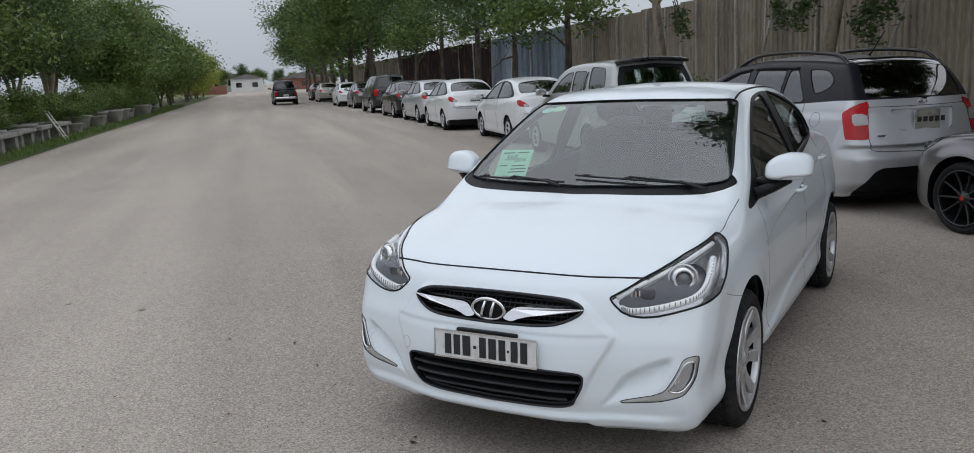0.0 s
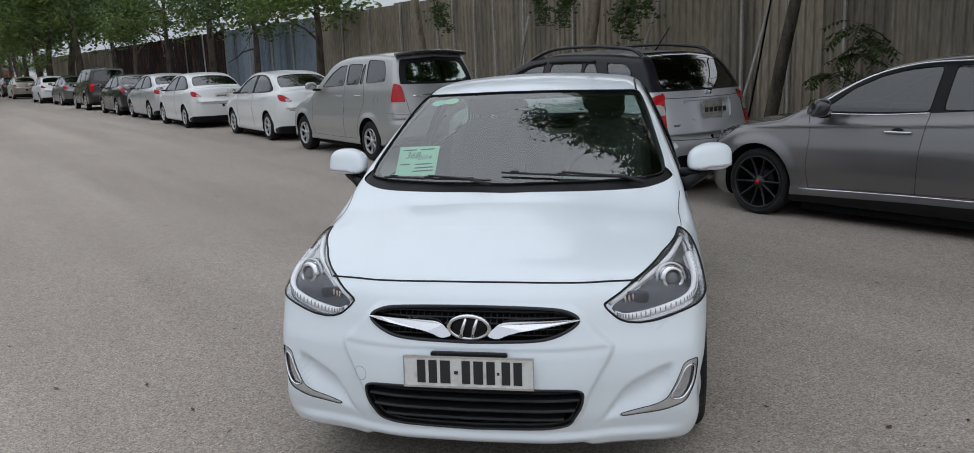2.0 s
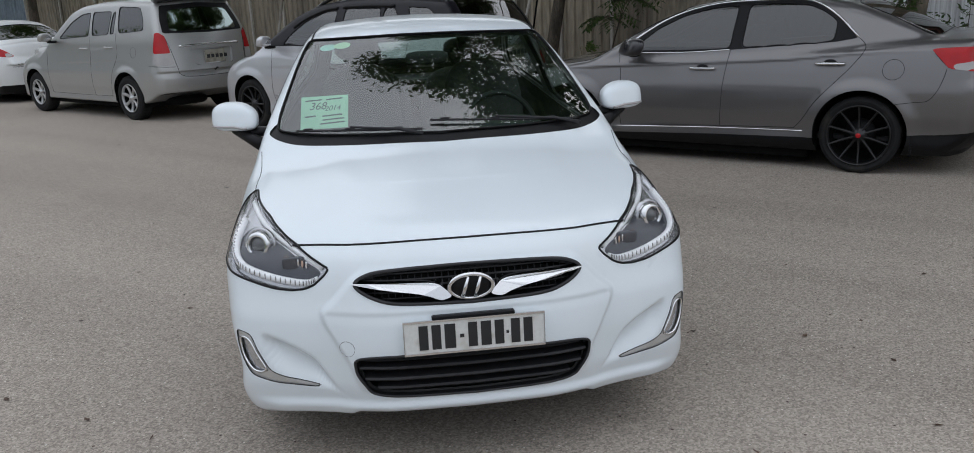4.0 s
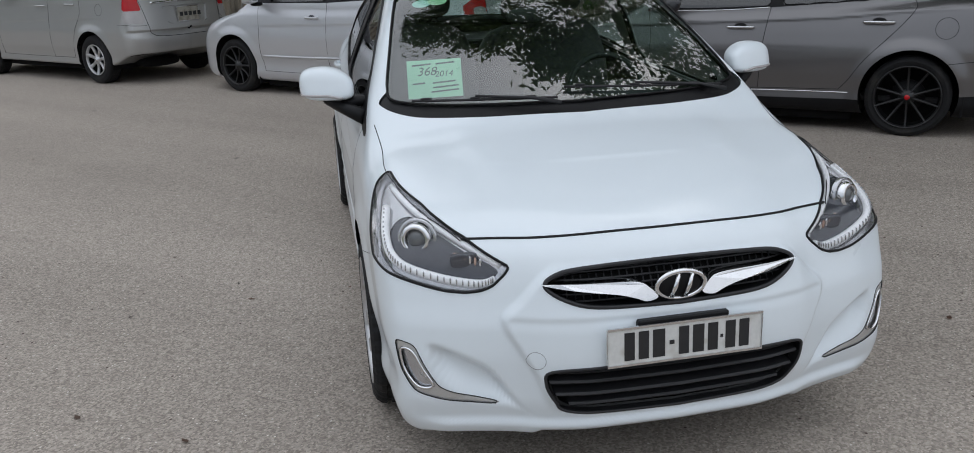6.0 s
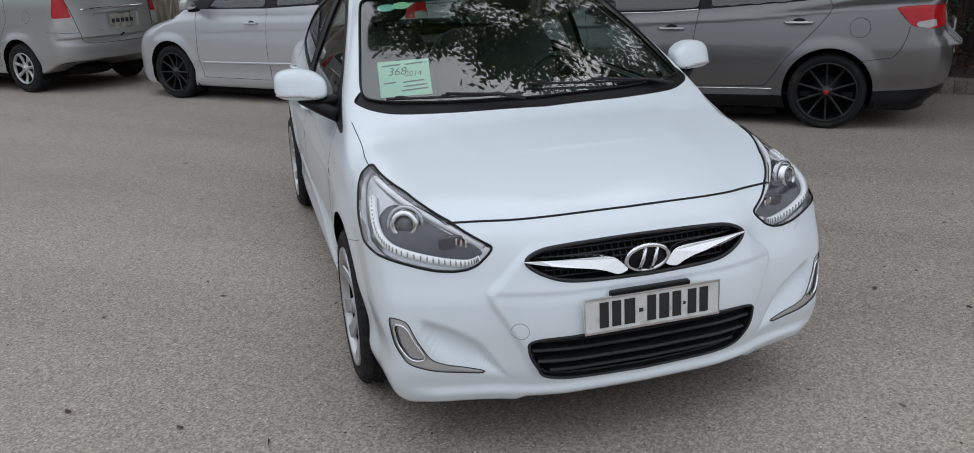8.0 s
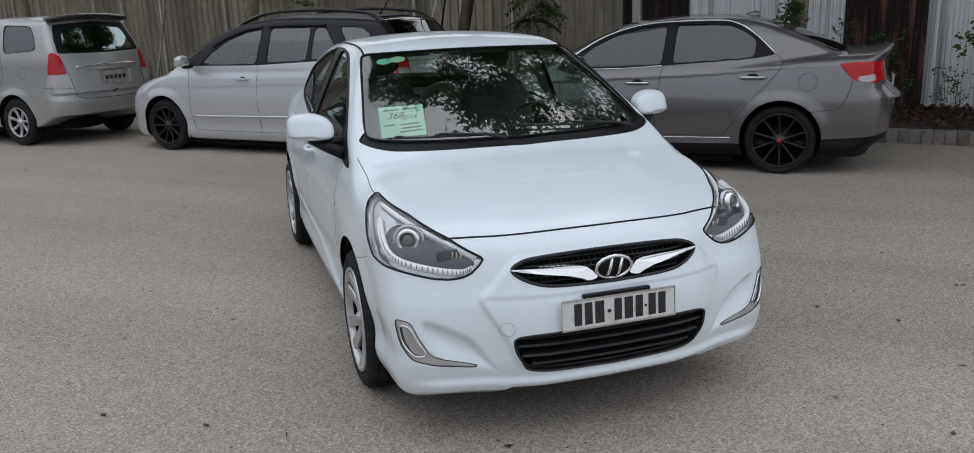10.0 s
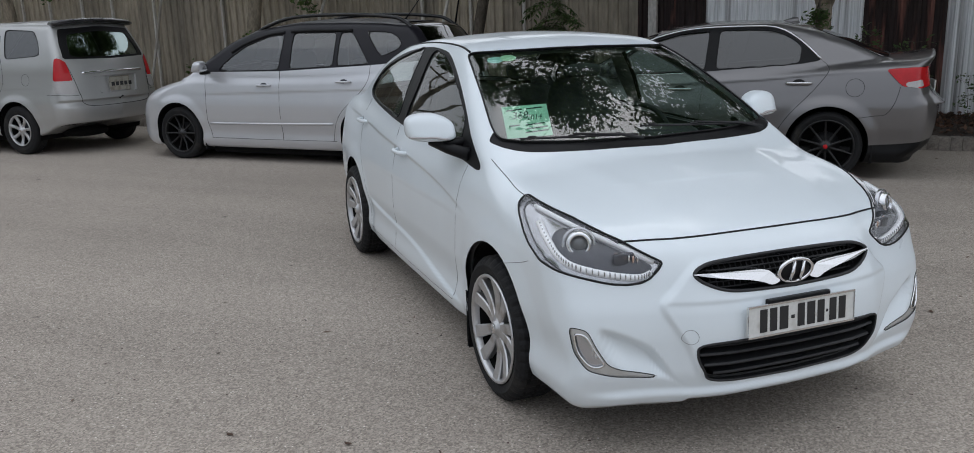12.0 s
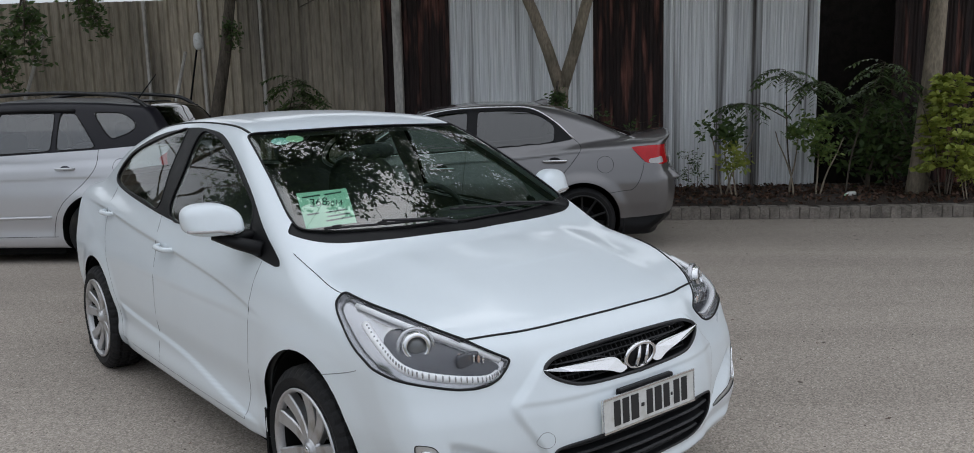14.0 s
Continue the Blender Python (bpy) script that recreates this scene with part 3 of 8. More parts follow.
RUBBER = surface("tyre_rubber", (0.012, 0.012, 0.013), 0.80, vary=0.25, scale=6, fine=120, bump=0.002, second=(0.032, 0.030, 0.027), amount=0.30, spec=0.3)
GRILLE_BLACK = surface("grille_plastic", (0.020, 0.020, 0.022), 0.5, vary=0.15, scale=12, fine=300, spec=0.4)
BLACK_TRIM = surface("black_plastic", (0.007, 0.007, 0.008), 0.45, vary=0.15, scale=12, fine=300, spec=0.22)
SOFT_BLACK = surface("matt_black", (0.006, 0.006, 0.006), 0.9, vary=0.2, scale=10, fine=200, spec=0.15)
CHROME = surface("chrome", (0.78, 0.78, 0.79), 0.09, 1.0, vary=0.03, scale=20, fine=200)
ALLOY = surface("alloy", (0.56, 0.56, 0.57), 0.33, 0.75, vary=0.06, scale=14, fine=200, second=(0.40, 0.38, 0.36), amount=0.25)
DARK_ALLOY = surface("black_alloy", (0.014, 0.014, 0.015), 0.3, 0.3, coat=0.3, vary=0.1)
LAMP_BOWL = surface("lamp_bowl", (0.56, 0.56, 0.58), 0.16, 0.8, vary=0.06)
SATIN = surface("satin_silver", (0.56, 0.56, 0.55), 0.34, 0.6, vary=0.06, scale=20, fine=300)
LAMP_GREY = surface("lamp_grey", (0.052, 0.054, 0.066), 0.18, 0.1, coat=0.5, vary=0.15, scale=30, fine=200)
LAMP_WHITE = surface("lamp_white", (0.9, 0.9, 0.91), 0.25, 0.0, vary=0.04)
LAMP_LENS = surface("projector_lens", (0.10, 0.105, 0.11), 0.06, 0.2, coat=1.0, vary=0.05)
LAMP_AMBER = surface("lamp_amber", (0.55, 0.36, 0.28), 0.25, 0.2, vary=0.1)
RED_LENS = surface("red_lens", (0.52, 0.014, 0.020), 0.16, coat=0.2, vary=0.12, fine=220, spec=0.3)
CLEAR_LENS = surface("milky_lens", (0.46, 0.44, 0.44), 0.15, coat=0.8, vary=0.1, fine=220)
PLATE_WHITE = surface("plate_white", (0.68, 0.68, 0.66), 0.45, vary=0.05, scale=20, fine=80, second=(0.52, 0.50, 0.46), amount=0.3)
PLATE_DUSTY = surface("dusty_plate", (0.36, 0.34, 0.29), 0.6, vary=0.12, scale=14, fine=80, second=(0.24, 0.22, 0.18), amount=0.5)
PLATE_BLACK = surface("plate_black", (0.02, 0.02, 0.022), 0.5)
PAPER = surface("green_paper", (0.42, 0.74, 0.56), 0.8, vary=0.04, scale=9, fine=70)
INK = surface("dark_ink", (0.02, 0.05, 0.05), 0.7)
CLOTH = surface("grey_seat_cloth", (0.065, 0.066, 0.066), 0.9, vary=0.15, scale=10, fine=250)
BEIGE_TRIM = surface("pale_cabin_trim", (0.30, 0.31, 0.30), 0.8, vary=0.06)
DASH = surface("dashboard_plastic", (0.018, 0.018, 0.020), 0.6, vary=0.15, fine=300)
STICKER = surface("green_sticker", (0.30, 0.60, 0.54), 0.5)
STICKER_PALE = surface("pale_green_sticker", (0.45, 0.72, 0.48), 0.5)
SEAM = surface("dark_gap", (0.012, 0.012, 0.013), 0.9)
FINE_SEAM = surface("pale_gap", (0.16, 0.17, 0.18), 0.9)
SCREEN_GLASS = glass("windscreen_glass", (0.70, 0.84, 0.77), 2.2)
TINT_GLASS = glass("tinted_side_glass", (0.70, 0.77, 0.74), 1.65)
DARK_GLASS = glass("dark_tinted_glass", (0.05, 0.053, 0.056), 1.9)
FILM_GLASS = glass("filmed_glass", (0.10, 0.105, 0.11), 2.3)
MIRROR_FILM = glass("mirror_filmed_glass", (0.10, 0.13, 0.13), 4.0, (0.84, 1.0, 0.97))
DARK_MIRROR = glass("dark_filmed_glass", (0.03, 0.032, 0.035), 2.5)
LAMP_GLASS = glass("lamp_cover", (0.96, 0.965, 0.97), 1.3)
LIGHT_TINT = glass("lightly_tinted_glass", (0.30, 0.32, 0.33), 2.25)

# ---------------------------------------------------------------- the setting
def road_material():
    m = surface("dusty_road", (0.322, 0.282, 0.245), 0.92, vary=0.22, scale=0.5, fine=95, bump=0.006, second=(0.345, 0.303, 0.263), amount=0.55, spec=0.10)
    N, L = m.node_tree.nodes, m.node_tree.links
    b = N["Principled BSDF"]
    old = b.inputs["Base Color"].links[0].from_socket
    co = N.new("ShaderNodeTexCoord")
    mp = N.new("ShaderNodeMapping")
    mp.vector_type = "TEXTURE"
    mp.inputs["Rotation"].default_value[2] = radians(ROAD)
    mp.inputs["Scale"].default_value = (1.0, 16.0, 1.0)
    L.new(co.outputs["Object"], mp.inputs["Vector"])
    band = N.new("ShaderNodeTexNoise")
    band.inputs["Scale"].default_value, band.inputs["Detail"].default_value = 0.9, 6
    L.new(mp.outputs["Vector"], band.inputs["Vector"])
    r = N.new("ShaderNodeMapRange")
    r.inputs["From Min"].default_value, r.inputs["From Max"].default_value = 0.40, 0.66
    L.new(band.outputs["Fac"], r.inputs["Value"])
    pale = N.new("ShaderNodeMix")
    pale.data_type, pale.blend_type = "RGBA", "MIX"
    pale.inputs["B"].default_value = (0.492, 0.432, 0.376, 1)
    sc = N.new("ShaderNodeMath")
    sc.operation = "MULTIPLY"
    sc.inputs[1].default_value = 0.45
    L.new(r.outputs["Result"], sc.inputs[0])
    L.new(sc.outputs["Value"], pale.inputs["Factor"])
    L.new(old, pale.inputs["A"])
    spots = N.new("ShaderNodeTexVoronoi")
    spots.inputs["Scale"].default_value = 1.3
    L.new(co.outputs["Object"], spots.inputs["Vector"])
    d = N.new("ShaderNodeMapRange")
    d.inputs["From Min"].default_value, d.inputs["From Max"].default_value = 0.02, 0.05
    d.inputs["To Min"].default_value = 0.35
    L.new(spots.outputs["Distance"], d.inputs["Value"])
    dark = N.new("ShaderNodeMix")
    dark.data_type, dark.blend_type = "RGBA", "MULTIPLY"
    dark.inputs["Factor"].default_value = 1.0
    L.new(pale.outputs["Result"], dark.inputs["A"])
    L.new(d.outputs["Result"], dark.inputs["B"])
    grain = N.new("ShaderNodeTexVoronoi")
    grain.inputs["Scale"].default_value = 130.0
    L.new(co.outputs["Object"], grain.inputs["Vector"])
    tone = N.new("ShaderNodeSeparateColor")
    L.new(grain.outputs["Color"], tone.inputs["Color"])
    gr = N.new("ShaderNodeMapRange")
    gr.inputs["To Min"].default_value, gr.inputs["To Max"].default_value = 0.68, 1.32
    L.new(tone.outputs["Red"], gr.inputs["Value"])
    fleck = N.new("ShaderNodeMix")
    fleck.data_type, fleck.blend_type = "RGBA", "MULTIPLY"
    fleck.inputs["Factor"].default_value = 1.0
    L.new(dark.outputs["Result"], fleck.inputs["A"])
    L.new(gr.outputs["Result"], fleck.inputs["B"])
    # single pale and dark grits
    last = fleck.outputs["Result"]
    for size, least, color in ((44.0, 0.84, (0.66, 0.62, 0.57, 1)), (30.0, 0.965, (0.09, 0.06, 0.055, 1))):
        grit, cell, near, rare, both, mixed = (N.new("ShaderNodeTexVoronoi"), N.new("ShaderNodeSeparateColor"), N.new("ShaderNodeMath"), N.new("ShaderNodeMath"), N.new("ShaderNodeMath"), N.new("ShaderNodeMix"))
        grit.inputs["Scale"].default_value = size
        L.new(co.outputs["Object"], grit.inputs["Vector"])
        L.new(grit.outputs["Color"], cell.inputs["Color"])
        near.operation, near.inputs[1].default_value = "LESS_THAN", 0.17
        L.new(grit.outputs["Distance"], near.inputs[0])
        rare.operation, rare.inputs[1].default_value = "GREATER_THAN", least
        L.new(cell.outputs["Green"], rare.inputs[0])
        both.operation = "MULTIPLY"
        L.new(near.outputs["Value"], both.inputs[0])
        L.new(rare.outputs["Value"], both.inputs[1])
        mixed.data_type = "RGBA"
        mixed.inputs["B"].default_value = color
        L.new(both.outputs["Value"], mixed.inputs["Factor"])
        L.new(last, mixed.inputs["A"])
        last = mixed.outputs["Result"]
    L.new(last, b.inputs["Base Color"])
    return m


ROAD_MAT = road_material()
GRASS = surface("grass", (0.075, 0.10, 0.035), 0.95, vary=0.4, scale=0.8, fine=30, bump=0.03, second=(0.13, 0.11, 0.06), amount=0.5)
SOIL = surface("dark_soil", (0.045, 0.033, 0.026), 0.95, vary=0.4, scale=3, fine=40, bump=0.03)
KERB_STONE = surface("kerb_stone", (0.215, 0.190, 0.165), 0.9, vary=0.25, scale=5, fine=50, bump=0.008, second=(0.12, 0.105, 0.09), amount=0.5, per_piece=0.10)
OLIVE_SHEET = surface("weathered_olive_sheet", (0.37, 0.315, 0.242), 0.62, 0.15, vary=0.2, scale=1.3, fine=20, second=(0.245, 0.21, 0.165), amount=0.55, per_piece=0.13, stretch=(1, 1, 0.22))
BLUE_SHEET = surface("faded_blue_sheet", (0.28, 0.335, 0.39), 0.6, 0.15, vary=0.15, scale=1.5, fine=20, second=(0.16, 0.19, 0.23), amount=0.5, per_piece=0.12, stretch=(1, 1, 0.25))
RUST_SHEET = surface("rusty_sheet", (0.020, 0.011, 0.010), 0.8, 0.1, vary=0.5, scale=9.0, fine=30, second=(0.165, 0.070, 0.055), amount=0.34, per_piece=0.20, stretch=(1, 1, 0.10))
PALE_SHEET = surface("pale_streaked_sheet", (0.80, 0.81, 0.82), 0.55, 0.2, vary=0.20, scale=6.5, fine=60, second=(0.050, 0.036, 0.030), amount=0.31, per_piece=0.10, stretch=(1, 1, 0.018))
POST_MAT = surface("grey_post", (0.52, 0.49, 0.45), 0.7, 0.1, vary=0.2, scale=3, fine=40, second=(0.26, 0.23, 0.20), amount=0.4, stretch=(1, 1, 0.3))
# near-black: the shade inside the fence gap, put into the colour
GAP_SHADE = surface("gap_shade", (0.02, 0.014, 0.012), 0.9, vary=0.3)
CONCRETE = surface("concrete", (0.26, 0.25, 0.23), 0.9, vary=0.2, scale=3, fine=40, bump=0.006, second=(0.15, 0.14, 0.12), amount=0.5)
BARK = surface("bark", (0.105, 0.085, 0.065), 0.95, vary=0.3, scale=6, fine=50, bump=0.02, second=(0.05, 0.04, 0.03), amount=0.5, stretch=(1, 1, 0.3))
PALE_BARK = surface("pale_bark", (0.29, 0.24, 0.18), 0.95, vary=0.25, scale=6, fine=50, bump=0.015, second=(0.16, 0.135, 0.10), amount=0.5, stretch=(1, 1, 0.3))


def leaf_material(name, color, second):
    m = bpy.data.materials.new(name)
    m.use_nodes = True
    N, L = m.node_tree.nodes, m.node_tree.links
    b = N["Principled BSDF"]
    g, mix = N.new("ShaderNodeNewGeometry"), N.new("ShaderNodeMix")
    mix.data_type = "RGBA"
    mix.inputs["A"].default_value, mix.inputs["B"].default_value = (*color, 1), (*second, 1)
    L.new(g.outputs["Random Per Island"], mix.inputs["Factor"])
    L.new(mix.outputs["Result"], b.inputs["Base Color"])
    b.inputs["Roughness"].default_value = 0.5
    b.inputs["Specular IOR Level"].default_value = 0.35
    thin, both = N.new("ShaderNodeBsdfTranslucent"), N.new("ShaderNodeMixShader")
    L.new(mix.outputs["Result"], thin.inputs["Color"])
    both.inputs["Fac"].default_value = 0.3
    L.new(b.outputs["BSDF"], both.inputs[1])
    L.new(thin.outputs["BSDF"], both.inputs[2])
    L.new(both.outputs["Shader"], N["Material Output"].inputs["Surface"])
    return m


LEAF_DARK = leaf_material("dark_leaf", (0.050, 0.090, 0.030), (0.10, 0.15, 0.045))
LEAF_MID = leaf_material("mid_leaf", (0.075, 0.13, 0.035), (0.17, 0.23, 0.06))
LEAF_YELLOW = leaf_material("yellow_green_leaf", (0.20, 0.25, 0.045), (0.36, 0.38, 0.08))
LEAF_LIME = leaf_material("lime_leaf", (0.24, 0.30, 0.055), (0.42, 0.45, 0.10))
LITTER = leaf_material("dry_leaf", (0.17, 0.095, 0.065), (0.030, 0.020, 0.015))


def strip(s0, s1, n0, n1, z, cols=1, rows=1, lift=None):
    V, F = [], []
    for i in range(rows + 1):
        for j in range(cols + 1):
            p = site(s0 + (s1 - s0) * i / rows, n0 + (n1 - n0) * j / cols, z)
            if lift:
                p.z += lift(i, j)
            V.append(tuple(p))
    w = cols + 1
    for i in range(rows):
        for j in range(cols):
            F.append((i * w + j, i * w + j + 1, (i + 1) * w + j + 1, (i + 1) * w + j))
    return V, F


def ground_z(x, y):
    """The yard sinks a little under the white car."""
    return -0.036 * (1 - ramp(np.hypot(x - 1.0, y - 5.1), 2.4, 3.8))


def ground_data():
    xs = [-3000.0, -300.0, -30.0, *np.linspace(-4, 6, 41), 30.0, 300.0, 3000.0]
    ys = [-3000.0, -300.0, -30.0, *np.linspace(0, 10, 41), 30.0, 300.0, 3000.0]
    n = len(ys)
    V = [(x, y, float(ground_z(x, y))) for x in xs for y in ys]
    return V, [(i * n + j, (i + 1) * n + j, (i + 1) * n + j + 1, i * n + j + 1) for i in range(len(xs) - 1) for j in range(n - 1)]


solid("ground", ground_data(), ROAD_MAT, "dusty grey worn asphalt yard and road", "road", kind="structure")
random.seed(3)
solid("ground_verge", strip(-60, 420, -90, -5.5, 0.008, 120, 60, lambda i, j: random.uniform(0, 0.10) if j < 119 else 0.0), GRASS, "rough grassy verge beside the road", "verge", kind="structure")
solid("ground_bed", strip(-25, 76, 8.655, 10.6, 0.11, 8, 160, lambda i, j: random.uniform(0, 0.05) * (1 if j else 0.2) + (0.07 if j else 0.028)), SOIL, "dark soil planting bed below the fence", "soil", kind="structure")

# kerb of single stones
kerb = thing("kerb", Matrix(), "weathered grey stone kerb edging the planting bed", "kerb", kind="structure")
bricks = [mesh_of("brick", block(-0.0575, 0.0575, -0.09 - 0.004 * k, 0.09, -0.05, 0.145 + 0.003 * k, 0.005 + 0.002 * k), KERB_STONE, smooth=False) for k in range(3)]
random.seed(5)
for i in range(290):
    part("brick", bricks[i % 3], None, kerb, at=Matrix.Translation(site(-9 + 0.1165 * i, 8.58 + random.uniform(-0.008, 0.008), random.uniform(-0.008, 0.003))) @ pose(0, 0, 0, random.uniform(-1.2, 1.2), random.uniform(-1.2, 1.2), 90 + ROAD + random.uniform(-1.5, 1.5)))

# corrugated fence
FENCE_N, FENCE_TOP = 10.4, 3.08


def sheet_data(width, height, pitch=0.152, depth=0.030, rows=3):
    n = max(int(width / pitch * 8), 4)
    V, F = [], []
    for r in range(rows + 1):
        for i in range(n + 1):
            ph = (i % 8) / 8
            d = depth * (1 if ph < 0.3 else 0 if 0.5 < ph < 0.9 else 0.5)
            V.append((width * i / n, d, height * r / rows))
    for r in range(rows):
        for i in range(n):
            a = r * (n + 1) + i
            F.append((a, a + 1, a + n + 2, a + n + 1))
    return V, F


def fence_run(parent, s0, s1, material, rng):
    """Panels from s0 to s1, overlapped edge by edge."""
    count = max(1, round((s1 - s0) / 1.06))
    w = (s1 - s0) / count
    for k in range(count):
        h = FENCE_TOP + rng.uniform(-0.03, 0.03)
        part("panel", mesh_of("panel", sheet_data(w + 0.03, h - 0.05), material, smooth=False), None, parent,
             at=Matrix.Translation(site(s0 + w * k, FENCE_N + 0.012 * (k % 2), 0.05)) @ pose(0, 0, 0, 0, rng.uniform(-0.25, 0.25), 90 + ROAD))


fence = thing("fence", Matrix(), "tall corrugated metal sheet fence, olive grey and rusty, behind the cars", "fence", kind="structure")
rng = random.Random(11)
for s0, s1, m in ((-14, -1.08, RUST_SHEET), (-0.06, 2.03, PALE_SHEET), (2.03, 3.01, RUST_SHEET), (3.01, 5.06, PALE_SHEET), (5.06, 6.03, RUST_SHEET), (6.03, 26.5, OLIVE_SHEET), (26.5, 36, BLUE_SHEET), (36, 60, RUST_SHEET), (60, 90, OLIVE_SHEET)):
    fence_run(fence, s0, s1, m, rng)
post_mesh = mesh_of("post", block(-0.026, 0.026, -0.022, 0.022, 0, FENCE_TOP - 0.05, 0.006), POST_MAT, smooth=False)
for s in (7.80, 8.70, 9.57, 13.69, 15.35, 16.35, 17.20, 18.06, 18.90, 19.74, 20.75, 22.6, 24.5, 26.4, 28.5, 30.5, 33, 36, 39, 42):
    part("post", post_mesh, None, fence, "slender grey post", at=Matrix.Translation(site(s, FENCE_N - 0.06, 0.03)) @ pose(0, 0, 0, rng.uniform(-0.6, 0.6), rng.uniform(-0.8, 0.8), ROAD))
part("corner_post", block(-0.06, 0.06, -0.06, 0.06, 0, FENCE_TOP + 0.1, 0.008), POST_MAT, fence, "thick grey corner post", at=Matrix.Translation(site(5.80, FENCE_N - 0.08, 0.03)) @ pose(0, 0, 0, 0, 0, ROAD), smooth=False)


def wall_data(a, b, z0, z1, thick):
    """An upright wall from site a to site b (each s, n)."""
    p, q = site(*a), site(*b)
    d = (q - p).normalized()
    w = Vector((-d.y, d.x, 0)) * thick / 2
    V = [tuple(c + Vector((0, 0, z))) for z in (z0, z1) for c in (p + w, p - w, q - w, q + w)]
    return V, [(0, 1, 2, 3), (7, 6, 5, 4), (0, 4, 5, 1), (1, 5, 6, 2), (2, 6, 7, 3), (3, 7, 4, 0)]


# walls added behind the gap, coloured near-black as its shade
gap_walls = thing("wall_shed", Matrix(), "dark recess behind the gap in the fence", "wall", kind="structure")
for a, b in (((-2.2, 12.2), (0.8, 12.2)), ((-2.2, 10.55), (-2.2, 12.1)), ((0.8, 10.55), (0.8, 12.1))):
    part("panel", wall_data(a, b, 0, 3.3, 0.1), GAP_SHADE, gap_walls, smooth=False)

# ---------------------------------------------------------------- cars
def wheel_parts(tyre_r, rim_r, width, style, lively=True, centre=None):
    """Meshes of one wheel, its outer face towards +y at y = 0."""
    w = width
    shoulder = 0.018
    prof = [(rim_r - 0.004, -0.012), (rim_r + 0.012, -0.004), (0.5 * (rim_r + tyre_r), 0.004), (tyre_r - shoulder, -0.006), (tyre_r - 0.004, -0.022)]
    for g in (0.25, 0.5, 0.75):
        y = -w * g
        prof += [(tyre_r, y + 0.012), (tyre_r - 0.008, y + 0.007), (tyre_r - 0.008, y - 0.007), (tyre_r, y - 0.012)]
    prof += [(tyre_r - 0.004, -w + 0.022), (tyre_r - shoulder, -w + 0.006), (0.5 * (rim_r + tyre_r), -w), (rim_r, -w + 0.01)]
    steps = 120 if lively else 40
    rip = (lambda i, j: -0.006 if (i % 3 == 0 and 3 <= j <= len(prof) - 4) else 0.0) if lively else None
    tyre = mesh_of("tyre", lathe_data(prof, steps, rip), RUBBER, smooth=False)
    alloy = DARK_ALLOY if style == "black" else ALLOY
    lip = [(rim_r + 0.002, -0.004), (rim_r, 0.003), (rim_r - 0.010, 0.001), (rim_r - 0.014, -0.014), (rim_r - 0.016, -0.03)]
    barrel = mesh_of("barrel", lathe_data([(rim_r - 0.014, -0.028), (rim_r - 0.03, -0.10), (rim_r - 0.02, -w + 0.02), (0.03, -w + 0.02)], 32), SOFT_BLACK)
    rim = mesh_of("rim", lathe_data(lip, 64 if lively else 32), alloy)
    disc = mesh_of("brake_disc", lathe_data([(0.02, -0.10), (0.13, -0.10), (0.13, -0.112), (0.02, -0.112)], 32), LAMP_GREY if style != "black" else BLACK_TRIM)
    n = {"twin": 10, "black": 10, "five": 5, "seven": 7}[style]
    wide0, wide1 = {"twin": (0.038, 0.062), "black": (0.022, 0.016), "five": (0.05, 0.06), "seven": (0.035, 0.045)}[style]
    r0, r1 = 0.045, rim_r - 0.008
    V, F = [], []
    rows = 9
    flat = ((-0.9, -0.034), (-1, -0.004), (-0.84, 0.002), (0.84, 0.002), (1, -0.004), (0.9, -0.034)) if style == "twin" else ((-1, -0.022), (-1, -0.004), (-0.5, 0.002), (0.5, 0.002), (1, -0.004), (1, -0.022))
    for k in range(rows + 1):
        t = k / rows
        r = r0 + (r1 - r0) * t
        hw = 0.5 * (wide0 + (wide1 - wide0) * t)
        y = -0.026 + 0.020 * t - 0.012 * math.sin(math.pi * t)
        for dx, dy in flat:
            V.append((r, y + dy, hw * dx))
    for k in range(rows):
        for j in range(5):
            a = k * 6 + j
            F.append((a, a + 1, a + 7, a + 6))
    spoke = mesh_of("spoke", (V, F), alloy, smooth=style != "twin")
    cap = mesh_of("hub_cap", lathe_data([(0.0005, -0.008), (0.022, -0.009), (0.030, -0.013), (0.034, -0.022), (0.062, -0.027), (0.064, -0.04)], 28), alloy)
    badge = mesh_of("badge", lathe_data([(0.0005, -0.0045), (0.018, -0.005), (0.021, -0.008)], 20), centre or (DARK_ALLOY if style == "black" else CHROME))
    angles = []
    for k in range(n):
        g = 2 * math.pi * k / n
        if style == "twin":
            g = 2 * math.pi * (k // 2) / 5 + (0.255 if k % 2 else -0.255)
        angles.append(g)
    return dict(barrel=barrel, tyre=tyre, rim=rim, brake_disc=disc, spoke=spoke, hub_cap=cap, badge=badge, angles=angles)


